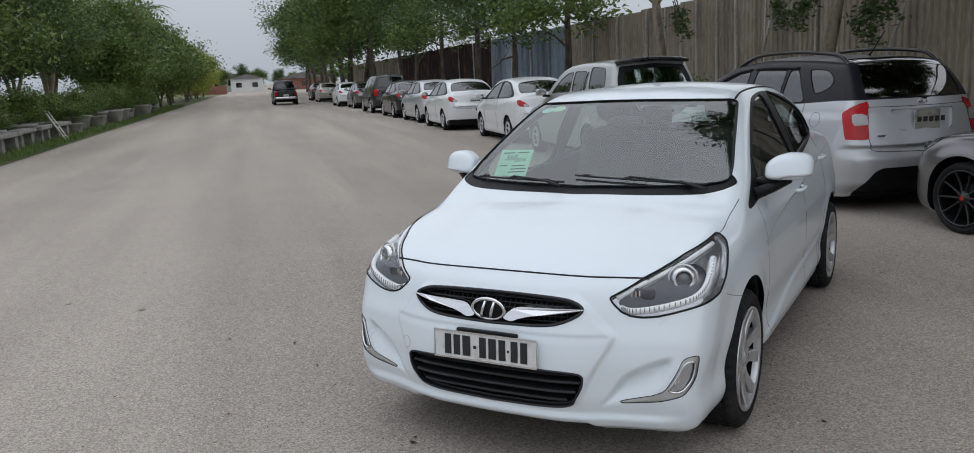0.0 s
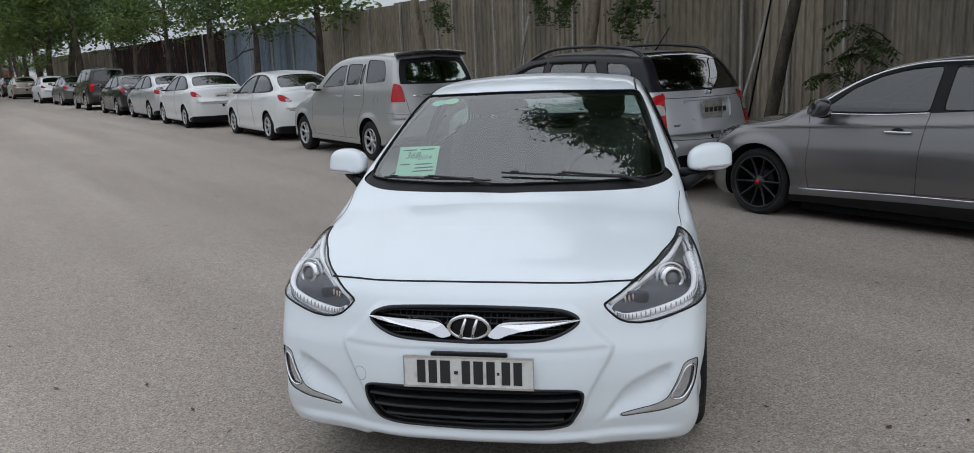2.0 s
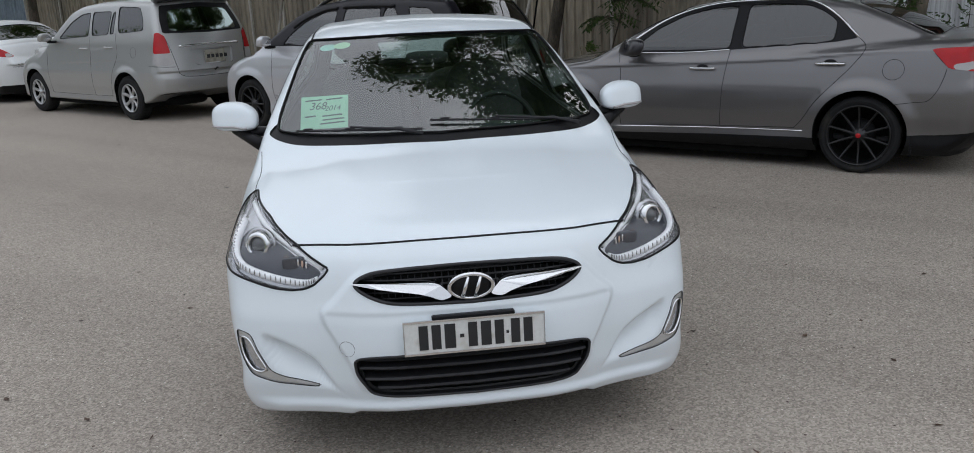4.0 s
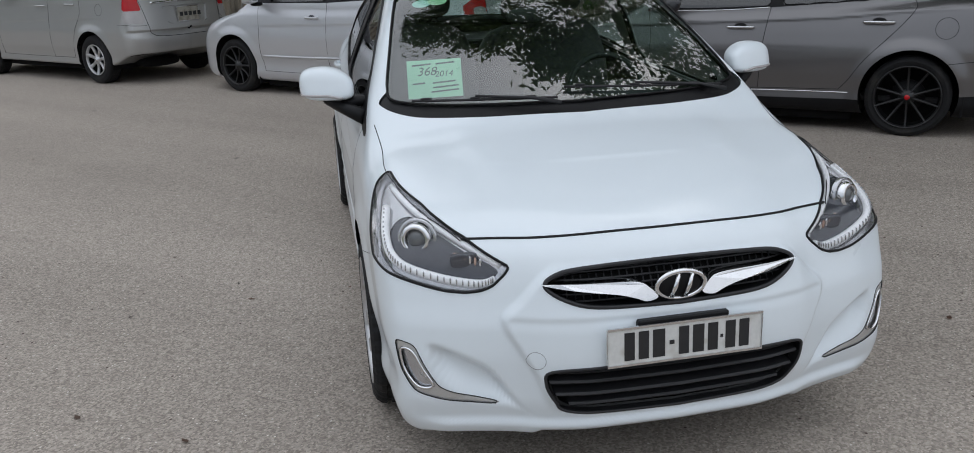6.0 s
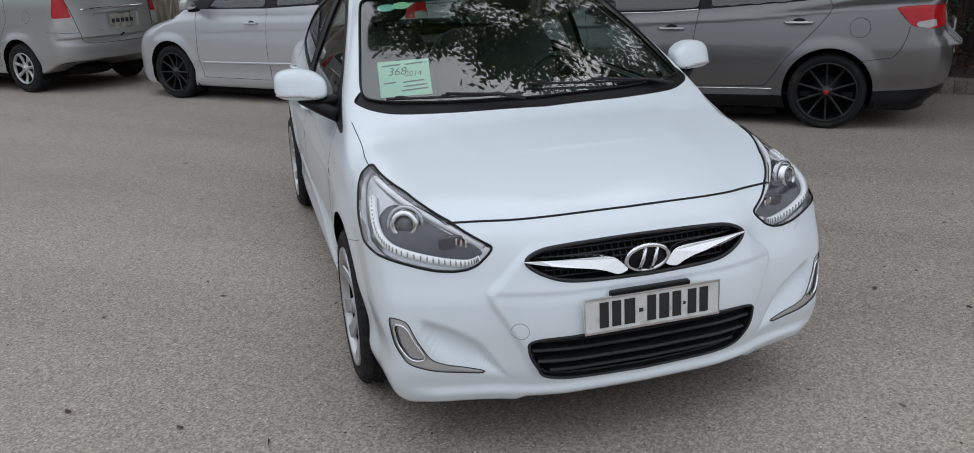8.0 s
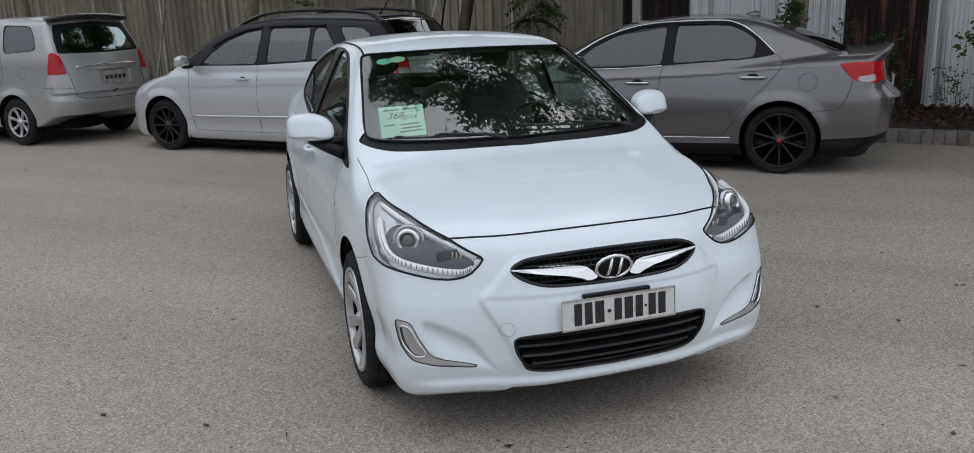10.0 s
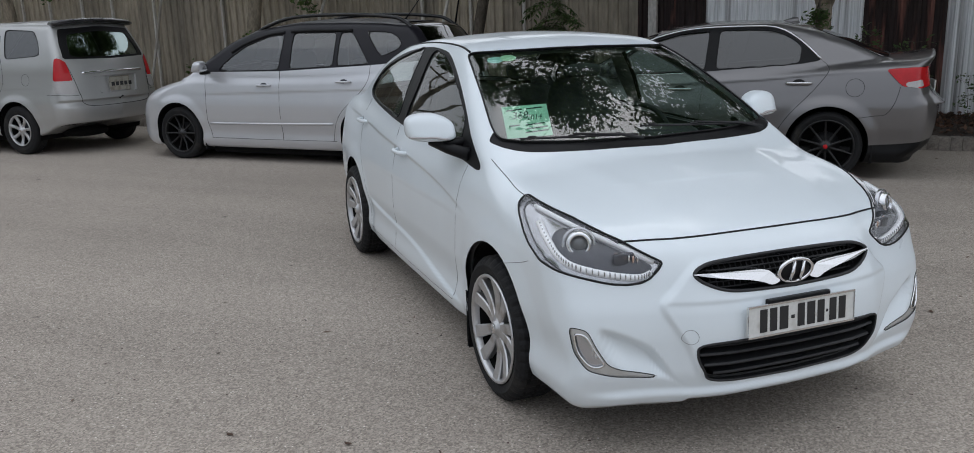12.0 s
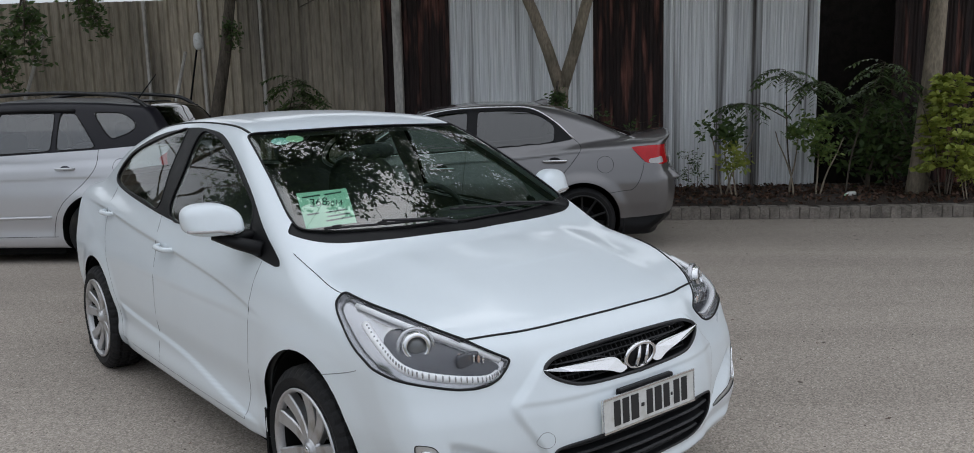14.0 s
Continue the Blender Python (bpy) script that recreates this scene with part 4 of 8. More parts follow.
def add_wheels(car, s, kit, face):
    for ax in s["axles"]:
        for sd in (1, -1):
            m = Matrix.Translation((ax, sd * face, s.get("hub_z", s["tyre"] - 0.003))) @ (Matrix() if sd > 0 else pose(0, 0, 0, 0, 0, 180)) @ pose(0, 0, 0, 0, 37 + 20 * ax, 0)
            w = part("wheel", kit["rim"], None, car, at=m)
            part("tyre", kit["tyre"], None, w, "black rubber tyre")
            part("barrel", kit["barrel"], None, w)
            part("brake_disc", kit["brake_disc"], None, w)
            part("hub_cap", kit["hub_cap"], None, w)
            part("badge", kit["badge"], None, w)
            for g in kit["angles"]:
                part("spoke", kit["spoke"], None, w, at=pose(0, 0, 0, 0, math.degrees(g), 0))


def seam(car, skin, points, axis, side=1, radius=0.0028, name="panel_gap", material=None, label="", steps=5):
    """A thin dark joint along a few points, laid on the skin. axis: the way in which it is pressed on."""
    p = rounded(points, steps, closed=False)
    n = len(p)
    o, d = np.zeros((n, 3)), np.zeros((n, 3))
    if axis == "y":
        o[:, 0], o[:, 2], o[:, 1], d[:, 1] = p[:, 0], p[:, 1], side * 1.3, -side
    elif axis == "z":
        o[:, 0], o[:, 1], o[:, 2], d[:, 2] = p[:, 0], p[:, 1], 2.0, -1
    elif axis == "back":
        o[:, 1], o[:, 2], o[:, 0], d[:, 0] = p[:, 0], p[:, 1], skin.spec["rear"] - 0.4, 1
    else:
        o[:, 1], o[:, 2], o[:, 0], d[:, 0] = p[:, 0], p[:, 1], skin.spec["front"] + 0.4, -1
    q = inwards(skin.field, o, d)
    ok = {"y": q[:, 1] * side > 0.1, "z": q[:, 2] > 0.4, "back": q[:, 0] < -1.5, "x": q[:, 0] > 0.1}[axis]
    q = q[ok]
    if len(q) < 2:
        return None
    return part(name, tube_data(q, radius, 5, closed=False), material or SEAM, car, label)


def on_skin(skin, y, z, axis="front", x=None):
    o = np.array([[skin.spec["front"] + 0.4 if axis == "front" else skin.spec["rear"] - 0.4, y, z]]) if x is None else np.array([[x, math.copysign(1.4, y), z]])
    d = np.array([[-1.0 if axis == "front" else 1.0, 0, 0]]) if x is None else np.array([[0, -math.copysign(1.0, y), 0]])
    return inwards(skin.field, o, d)[0]


def mirror_data(x, y, z, sd, big=1.0, sweep=0.030):
    """A door mirror: boxy rounded housing, foot, and glass; sweep: how far its tip lies back."""
    V, F = blob((0, 0, 0), (0.066 * big, 0.108 * big, 0.074 * big), 3.4, 16, 28)
    out = []
    for px, py, pz in V:
        t = py / (0.108 * big)
        inner = max(-t, 0)
        k = (1 - 0.22 * inner ** 1.6) * (1 - 0.08 * max(t, 0) ** 2)
        low = 0.72 if pz < 0 else 1.0
        out.append((x + px - 0.30 * pz - sweep * t, sd * (y + 0.125 * big + py), z + 0.060 + pz * k * low - 0.014 * inner ** 1.6))
    arm = blob((x + 0.02, sd * (y + 0.02), z - 0.005), (0.045, 0.075, 0.022), 3.0, 8, 14)
    glass_ = blob((x - 0.060 * big, sd * (y + 0.14 * big), z + 0.065), (0.010, 0.085 * big, 0.045 * big), 3.0, 8, 18)
    return (out, F), arm, glass_


def handle_data(p, sd, length=0.17):
    """A bar handle over a shallow cup on the door."""
    x, y, z = p
    path = rounded([(x - length / 2, y - sd * 0.004, z), (x - length / 2 + 0.025, y + sd * 0.03, z), (x, y + sd * 0.036, z), (x + length / 2 - 0.025, y + sd * 0.03, z), (x + length / 2, y - sd * 0.004, z)], 5, closed=False)
    return tube_data(path, 0.0125, 8, closed=False)


def plate_bars(car, m, w, h, chars, fg, bg, frame_mat):
    """A number plate, whose signs are plain bars. m: its centre, x out of the plate."""
    body = part("number_plate", moved(block(-0.008, 0.004, -w / 2, w / 2, -h / 2, h / 2, 0.003), m), bg, car, "white number plate with plain dark bars", smooth=False)
    part("plate_frame", moved(tube_data([(0.004, -w / 2, -h / 2), (0.004, w / 2, -h / 2), (0.004, w / 2, h / 2), (0.004, -w / 2, h / 2)], 0.005, 4), m), frame_mat, body, smooth=False)
    y = -w / 2 + 0.05 * w / 0.47
    for cw, ch, gap in chars:
        k = h / 0.11
        z0 = 0.0 if ch > 0.03 else -0.002
        part("bar", moved(block(0.004, 0.0062, y, y + cw * k, z0 - ch * k / 2, z0 + ch * k / 2, 0.0), m), fg, body, smooth=False)
        y += (cw + gap) * k
    return body


ROW_LABELS = "parked cars along the fence"


def glazed(car, skin, region, name, material, push=-0.004, rim=0.005, rim_mat=None, label="", sides=(1, -1)):
    """Panes of a region, each with its rubber edge."""
    for sd in sides:
        v, f = skin.region(region, sd, push)
        if len(f) == 0:
            continue
        pane = part(name, (v, f), material, car, label)
        pane.visible_shadow = False
        for loop in skin.rims(region, sd)[:1]:
            if rim:
                part("window_seal", tube_data(loop, rim, 5), rim_mat or BLACK_TRIM, pane)


def seats_data(x, y, z, w=0.25):
    base = blob((x + 0.06, y, z), (0.27, w, 0.10), 3.2, 10, 18)
    back = blob((x - 0.27, y, z + 0.36), (0.075, w * 0.95, 0.34), 3.0, 12, 18, (-0.10, 0))
    head = blob((x - 0.40, y, z + 0.80), (0.05, 0.13, 0.085), 2.8, 10, 16)
    posts = join(*[tube_data([(x - 0.38, y + d, z + 0.62), (x - 0.40, y + d, z + 0.76)], 0.007, 6, closed=False) for d in (-0.05, 0.05)])
    return base, back, head, posts


def cabin_parts(car, s, screen_x, cloth, dark=True, wheel_y=0.36, floor_z=0.30, seat_z=0.52):
    """Seats, dashboard and steering wheel seen through the panes."""
    for x, ys in ((screen_x - 1.02, (0.36, -0.36)), (screen_x - 1.78, (0.34, -0.34))):
        for y in ys:
            b, k, h, p = seats_data(x, y, seat_z - (0.10 if x < screen_x - 1.5 else 0.0), 0.25 if x > screen_x - 1.5 else 0.33)
            seat = part("seat", b, cloth, car)
            part("backrest", k, cloth, seat)
            part("headrest", join(h, p), cloth, seat)
    dash = part("dashboard", blob((screen_x - 0.22, 0, 0.84), (0.33, 0.70, 0.12), 3.4, 12, 26), DASH, car)
    part("instrument_hood", blob((screen_x - 0.40, wheel_y, 0.95), (0.13, 0.17, 0.055), 2.6, 10, 18), DASH, dash)
    ring = [(-0.19 * math.sin(g) * 0.42, 0.185 * math.cos(g), 0.185 * math.sin(g)) for g in np.linspace(0, 2 * math.pi, 40, endpoint=False)]
    m = Matrix.Translation((screen_x - 0.62, wheel_y, 0.90))
    hub = part("steering_wheel", moved(join(tube_data(ring, 0.015, 8), blob((0, 0, 0), (0.035, 0.07, 0.05), 2.6, 8, 14), tube_data([(0, -0.18, 0), (0.0, 0.18, 0)], 0.013, 6, closed=False), tube_data([(0.0, 0, 0), (0.06, 0, -0.17)], 0.013, 6, closed=False), tube_data([(0, 0, 0), (0.3, 0, -0.1)], 0.03, 8, closed=False)), m), DASH, car)
    part("floor_pan", block(s["axles"][1] - 0.3, screen_x + 0.1, -0.7, 0.7, floor_z - 0.05, floor_z, 0.01), DASH, car, smooth=False)
    part("rear_shelf", block(s["axles"][1] - 0.45, s["axles"][1] + 0.1, -0.6, 0.6, 0.98, 1.02, 0.01), DASH, car, smooth=False)


def circle_xz(cx, cz, r, n=40):
    return np.array([(cx + r * math.cos(g), cz + r * math.sin(g)) for g in np.linspace(0, 2 * math.pi, n, endpoint=False)])


def arches(car, skin, s, gap=0.045):
    for i, ax in enumerate(s["axles"]):
        skin.cut("arch%d" % i, circle_xz(ax, s["tyre"] + 0.01, s["tyre"] + gap), (0, 2), lambda x, a, z: (a > 0.5) & (z < 0.95) & (z > 0.05))


def arch_liners(car, skin, s, gap=0.045):
    for ax in s["axles"]:
        for sd in (1, -1):
            r = s["tyre"] + gap
            V, F = [], []
            for i in range(25):
                g = math.pi * (1.25 * i / 24 - 0.125)
                for y in (0.40, s["half"] - 0.035):
                    V.append((ax + r * math.cos(g), sd * y, s["tyre"] + 0.01 + r * math.sin(g)))
            for i in range(24):
                F.append((2 * i, 2 * i + 1, 2 * i + 3, 2 * i + 2))
            F.append(tuple(range(0, 50, 2)))
            part("wheel_housing", (V, F), SOFT_BLACK, car)


def base_car(name, s, m, body_mat, label, cat, fine, shapes, group="", wheel_style="seven", rim_r=0.2, pane=None, screen=None, lining=True, face=None, lively=False, rear_pane=None, centre=None):
    """The body with its openings, panes, wheels and cabin. shapes: outlines by name, as (axes, points, where)."""
    car = thing(name, m, label, cat, group)
    skin = Skin(s, fine, *((2.1, 1.6) if lively else (1.0, 1.0)))
    arches(car, skin, s)
    for key, (axes, pts, where) in shapes.items():
        skin.cut(key, np.array(pts), axes, where)
    skin.underside(float(np.max(s["sill"](np.array([0.0, s["rear"]])))))
    part("body", skin.region("body"), body_mat, car)
    part("underside", skin.region("underside"), SOFT_BLACK, car, "dark dusty underside")
    if lining:
        part("lining", skin.region("body", 0, -0.03), SOFT_BLACK if not lively else CLOTH, car, "dark cabin lining")
    arch_liners(car, skin, s)
    low = float(s["sill"](np.array([-1.3]))[0])
    # added black blocks hung below the sills: they deepen the shade under the car
    part("floor_tray", join(block(s["axles"][1] + 0.42, s["axles"][0] - 0.42, 0.12 - s["half"], s["half"] - 0.12, low - 0.07, low + 0.03, 0.01), block(s["axles"][0] + 0.30, s["axles"][0] + 0.55, -0.55, 0.55, low - 0.02, low + 0.05, 0.01)), SOFT_BLACK, car, "dark floor tray")
    part("silencer", blob((s["axles"][1] - 0.50, 0.25, low + 0.02), (0.20, 0.30, 0.07), 3, 8, 16), SOFT_BLACK, car)
    for key in shapes:
        if key.startswith("pane"):
            glazed(car, skin, key, "side_window", pane or DARK_GLASS)
        elif key == "screen":
            glazed(car, skin, key, "windscreen", screen or DARK_GLASS, sides=(0,))
        elif key == "rear_screen":
            glazed(car, skin, key, "rear_window", rear_pane or pane or DARK_GLASS, sides=(0,))
    kit = wheel_parts(s.get("wheel_r", s["tyre"]), rim_r, 0.20, wheel_style, lively, centre)
    add_wheels(car, s, kit, face or s["half"] - 0.015)
    return car, skin


SIDE = lambda x, a, z: (a > 0.45) & (z > 0.85)
TOP = lambda x, a, z: (z > 0.92) & (x > -1.6)
TOP_REAR = lambda x, a, z: (z > 0.9) & (x < -1.6)
BACK = lambda x, a, z: x < -2.9
FRONT_END = lambda x, a, z: (x > 0.0) & (z < 0.93)

# ---------------------------------------------------------------- the white car in the yard
WHITE_SHAPES = {
    "screen": ((0, 1), rounded([(-0.155, -0.1), (-0.155, 0.0), (-0.18, 0.3), (-0.225, 0.52), (-0.275, 0.655), (-0.335, 0.705), (-0.60, 0.66), (-0.97, 0.588), (-0.985, 0.565), (-0.955, 0.50), (-0.915, 0.28), (-0.90, 0.0), (-0.90, -0.1)], 4), TOP),
    "cowl": ((0, 1), rounded([(-0.09, -0.1), (-0.09, 0.0), (-0.12, 0.32), (-0.17, 0.56), (-0.215, 0.665), (-0.275, 0.728), (-0.34, 0.72), (-0.42, 0.5), (-0.4, 0.0), (-0.4, -0.1)], 4), TOP),
    "pane_front": ((0, 2), rounded([(-1.50, 1.00), (-1.50, 1.20), (-1.49, 1.385), (-1.36, 1.39), (-1.20, 1.362), (-0.98, 1.285), (-0.72, 1.165), (-0.60, 1.09), (-0.585, 0.962), (-0.70, 0.955), (-1.10, 0.972)], 4), SIDE),
    "pane_rear": ((0, 2), rounded([(-1.68, 1.02), (-1.68, 1.20), (-1.675, 1.395), (-1.80, 1.395), (-2.03, 1.355), (-2.33, 1.285), (-2.50, 1.21), (-2.58, 1.135), (-2.50, 1.095), (-2.25, 1.062), (-1.95, 1.04)], 4), SIDE),
    "frame": ((0, 2), rounded([(-2.62, 1.125), (-2.53, 1.22), (-2.36, 1.30), (-2.05, 1.375), (-1.65, 1.412), (-1.38, 1.405), (-1.18, 1.378), (-0.95, 1.295), (-0.70, 1.175), (-0.48, 1.045), (-0.27, 0.918), (-0.62, 0.940), (-1.35, 0.972), (-2.0, 1.024), (-2.45, 1.074)], 4), SIDE),
    "rear_screen": ((0, 1), rounded([(-2.35, -0.1), (-2.35, 0.0), (-2.38, 0.35), (-2.45, 0.50), (-2.75, 0.56), (-3.02, 0.58), (-3.06, 0.35), (-3.08, 0.0), (-3.08, -0.1)], 4), TOP_REAR),
    "lamp_dark": ((3, 2), rounded([(-0.135, 0.694), (0.05, 0.754), (0.20, 0.788), (0.33, 0.812), (0.385, 0.795), (0.37, 0.752), (0.30, 0.718), (0.18, 0.698), (0.0, 0.668), (-0.11, 0.662)], 4), FRONT_END),
    "headlamp": ((3, 2), np.array([(-0.184, 0.697), (-0.06, 0.738), (0.027, 0.765), (0.17, 0.797), (0.312, 0.826), (0.48, 0.853), (0.640, 0.878), (0.662, 0.862), (0.668, 0.845), (0.645, 0.82), (0.607, 0.791), (0.565, 0.76), (0.519, 0.733), (0.422, 0.697), (0.335, 0.681), (0.241, 0.667), (0.096, 0.642), (0.03, 0.632), (-0.043, 0.628), (-0.10, 0.633), (-0.138, 0.646), (-0.172, 0.676)]), FRONT_END),
    "grille": ((1, 2), rounded([(-0.15, 0.701), (0.0, 0.701), (0.268, 0.695), (0.358, 0.680), (0.388, 0.653), (0.33, 0.615), (0.233, 0.594), (0.0, 0.588), (-0.15, 0.588)], 5), FRONT_END),
    "intake": ((1, 2), rounded([(-0.15, 0.425), (0.0, 0.425), (0.36, 0.418), (0.404, 0.384), (0.376, 0.316), (0.314, 0.268), (0.0, 0.258), (-0.15, 0.258)], 5), FRONT_END),
    "foglens": ((3, 2), cornered([(0.198, 0.470), (0.130, 0.461), (0.088, 0.405), (0.030, 0.348), (0.100, 0.342), (0.172, 0.395)], 0.02, 5), FRONT_END),
    "foglamp": ((3, 2), cornered([(0.222, 0.488), (0.128, 0.480), (0.078, 0.412), (0.022, 0.350), (-0.045, 0.329), (-0.195, 0.299), (-0.195, 0.291), (0.0, 0.309), (0.118, 0.333), (0.192, 0.394)], 0.02, 5), FRONT_END),
}


def white_car():
    s = SEDAN
    car, skin = base_car("white_sedan", s, pose(0.397, 3.956, 0, 0, 0, -117.2), WHITE_PAINT, "glossy white compact sedan parked alone on the dusty yard", "car", 1.5, WHITE_SHAPES,
                         wheel_style="twin", rim_r=0.234, pane=TINT_GLASS, screen=SCREEN_GLASS, face=0.866, lively=True)
    part("cowl", skin.region("cowl", 0, -0.006), BLACK_TRIM, car, "black plastic cowl below the windscreen")
    for sd in (1, -1):
        part("window_frame", skin.region("frame", sd, 0.001), BLACK_TRIM, car, "black window frame and pillar")
        part("pillar_trim", skin.region("frame", sd, -0.022), BEIGE_TRIM, car, "pale inner pillar trim")

    # headlamps
    for sd in (1, -1):
        cover = part("headlamp", skin.region(("headlamp", "lamp_dark"), sd, 0.001), LAMP_GLASS, car, "clear headlamp with projector and light strip")
        cover.visible_shadow = False
        loop = skin.rims(("headlamp", "lamp_dark"), sd, 1)[0]
        part("lamp_rim", tube_data(loop, 0.0042, 6), BLACK_TRIM, cover)
        part("lamp_bowl", skin.region("headlamp", sd, -0.020), LAMP_BOWL, cover)
        part("lamp_panel", skin.region("lamp_dark", sd, -0.022), LAMP_GREY, cover, "grey inner panel")
        inner = loop - 0.022 * skin.slope(loop)
        n = len(loop)
        V = [*map(tuple, loop - 0.002 * np.array([0.7, sd * 0.5, 0.3])), *map(tuple, inner)]
        part("lamp_wall", (V, [(i, (i + 1) % n, n + (i + 1) % n, n + i) for i in range(n)]), LAMP_BOWL, cover)
        c = on_skin(skin, sd * 0.735, 0.757) - np.array([0.014, sd * 0.014, 0.002])
        m = Matrix.Translation(c) @ pose(0, 0, 0, 0, 0, -90 + sd * 24) @ pose(0, 0, 0, 8, 0, 0)
        part("projector", moved(lathe_data([(0.0005, 0.012), (0.014, 0.0105), (0.024, 0.005), (0.030, -0.004)], 28), m), LAMP_LENS, cover, "smoky projector lens")
        part("projector_ring", moved(lathe_data([(0.0295, -0.006), (0.031, 0.010), (0.035, 0.013), (0.043, 0.010), (0.047, 0.003), (0.048, -0.02)], 36), m), CHROME, cover)
        part("projector_fin", moved(lathe_data([(0.052, -0.010), (0.060, -0.008), (0.062, -0.014), (0.062, -0.022)], 32), m), LAMP_BOWL, cover)
        # strip of small lamps along the lower edge
        path = rounded([(0.796, 0.806), (0.812, 0.760), (0.806, 0.718), (0.765, 0.688), (0.66, 0.660), (0.565, 0.648), (0.520, 0.660)], 6, closed=False)
        o = np.array([[1.3, sd * a, z] for a, z in path])
        q = inwards(skin.field, o, np.tile([-1.0, 0, 0], (len(o), 1))) - np.array([0.016, sd * 0.008, 0.003])
        part("light_strip", tube_data(q, 0.0140, 8, closed=False), LAMP_WHITE, cover, "white ribbed light strip")
        for i in range(1, len(q) - 1, 1):
            part("strip_rib", blob(q[i] + 0.0130 * np.array([0.80, sd * 0.5, 0.33]), (0.0035, 0.0024, 0.0095), 3, 6, 8), LAMP_BOWL, cover)
        turn = part("turn_lamp", blob(on_skin(skin, sd * 0.59, 0.708) - np.array([0.026, sd * 0.010, 0]), (0.012, 0.056, 0.022), 5, 8, 18), LAMP_GREY, cover)
        for k in range(6):
            part("lens_rib", blob(on_skin(skin, sd * (0.556 + 0.014 * k), 0.704 + 0.003 * k) - np.array([0.012, sd * 0.006, 0]), (0.004, 0.004, 0.013), 2.4, 6, 8), (CHROME, LAMP_AMBER)[k % 2], turn)
        brow = rounded([(0.50, 0.700), (0.60, 0.755), (0.70, 0.805), (0.765, 0.850)], 6, closed=False)
        o = np.array([[1.3, sd * a, z] for a, z in brow])
        q = inwards(skin.field, o, np.tile([-1.0, 0, 0], (len(o), 1))) - np.array([0.014, sd * 0.006, 0.006])
        part("lamp_brow", tube_data(q, 0.010, 8, closed=False), LAMP_WHITE, cover)

    # grille, badge, lower intake
    v, f = skin.region("grille", 0, -0.045)
    grille = part("grille", (v, f), SOFT_BLACK, car, "black mesh grille with chrome wings")
    loop = skin.rims("grille", 0)[0]
    part("grille_rim", tube_data(loop, 0.0065, 6), GRILLE_BLACK, grille)
    part("grille_wall", (lambda n: ([*map(tuple, loop), *map(tuple, loop - np.array([0.05, 0, 0]))], [(i, (i + 1) % n, n + (i + 1) % n, n + i) for i in range(n)]))(len(loop)), BLACK_TRIM, grille)
    for k in range(5):
        z = 0.604 + 0.019 * k
        w = 0.30 if k in (0, 4) else 0.35
        y = np.linspace(-w, w, 25)
        q = inwards(skin.field, np.array([[1.3, c, z] for c in y]), np.tile([-1.0, 0, 0], (25, 1))) - np.array([0.028, 0, 0])
        part("grille_slat", tube_data(q, 0.0035, 5, closed=False), GRILLE_BLACK, grille)
    for k in range(-14, 15):
        y = 0.023 * k
        part("grille_bar", tube_data(np.array([on_skin(skin, y, 0.600), on_skin(skin, y, 0.64), on_skin(skin, y, 0.688)]) - np.array([0.03, 0, 0]), 0.0025, 4, closed=False), GRILLE_BLACK, grille)
    for sd in (1, -1):
        top = [(0.068, 0.612), (0.088, 0.636), (0.120, 0.654), (0.20, 0.660), (0.382, 0.662)]
        bot = [(0.376, 0.656), (0.28, 0.640), (0.19, 0.627), (0.138, 0.614), (0.102, 0.602)]
        ring = [(on_skin(skin, sd * a, z) + np.array([0.004, 0, 0])) for a, z in rounded(top + bot, 4)]
        n = len(ring)
        mid = np.mean(ring, 0)
        V = [tuple(p + np.array([0.006, 0, 0]) * (1 if i % 2 else 1)) for i, p in enumerate(ring)] + [tuple(p - np.array([0.03, 0, 0])) for p in ring]
        part("chrome_wing", (V, [tuple(range(n)), *[(i, (i + 1) % n, n + (i + 1) % n, n + i) for i in range(n)]]), CHROME, grille, "chrome wing", smooth=False)
    c = on_skin(skin, 0, 0.641) + np.array([0.012, 0, 0])
    oval = [tuple(c + np.array([0.012 - 0.02 * (0.5 - 0.5 * math.sin(g)) * 0.6, 0.073 * math.cos(g), 0.044 * math.sin(g)])) for g in np.linspace(0, 2 * math.pi, 44, endpoint=False)]
    badge = part("badge", tube_data(oval, 0.0075, 8), CHROME, grille, "chrome oval badge")
    part("badge_back", blob(c, (0.012, 0.068, 0.040), 2.0, 8, 28), BLACK_TRIM, badge)
    for d in (-0.021, 0.021):
        part("badge_stroke", tube_data([c + np.array([0.016, d - 0.010, 0.036 * 0.95 * -1]), c + np.array([0.017, d, 0.0]), c + np.array([0.012, d + 0.012, 0.036])], [0.006, 0.008, 0.006], 6, closed=False), CHROME, badge)

    v, f = skin.region("intake", 0, -0.09)
    intake = part("air_intake", (v, f), SOFT_BLACK, car, "black lower air intake with slats")
    loop = skin.rims("intake", 0)[0]
    part("intake_wall", (lambda n: ([*map(tuple, loop), *map(tuple, loop - np.array([0.095, 0, 0]))], [(i, (i + 1) % n, n + (i + 1) % n, n + i) for i in range(n)]))(len(loop)), GRILLE_BLACK, intake)
    part("intake_rim", tube_data(loop, 0.005, 6), GRILLE_BLACK, intake)
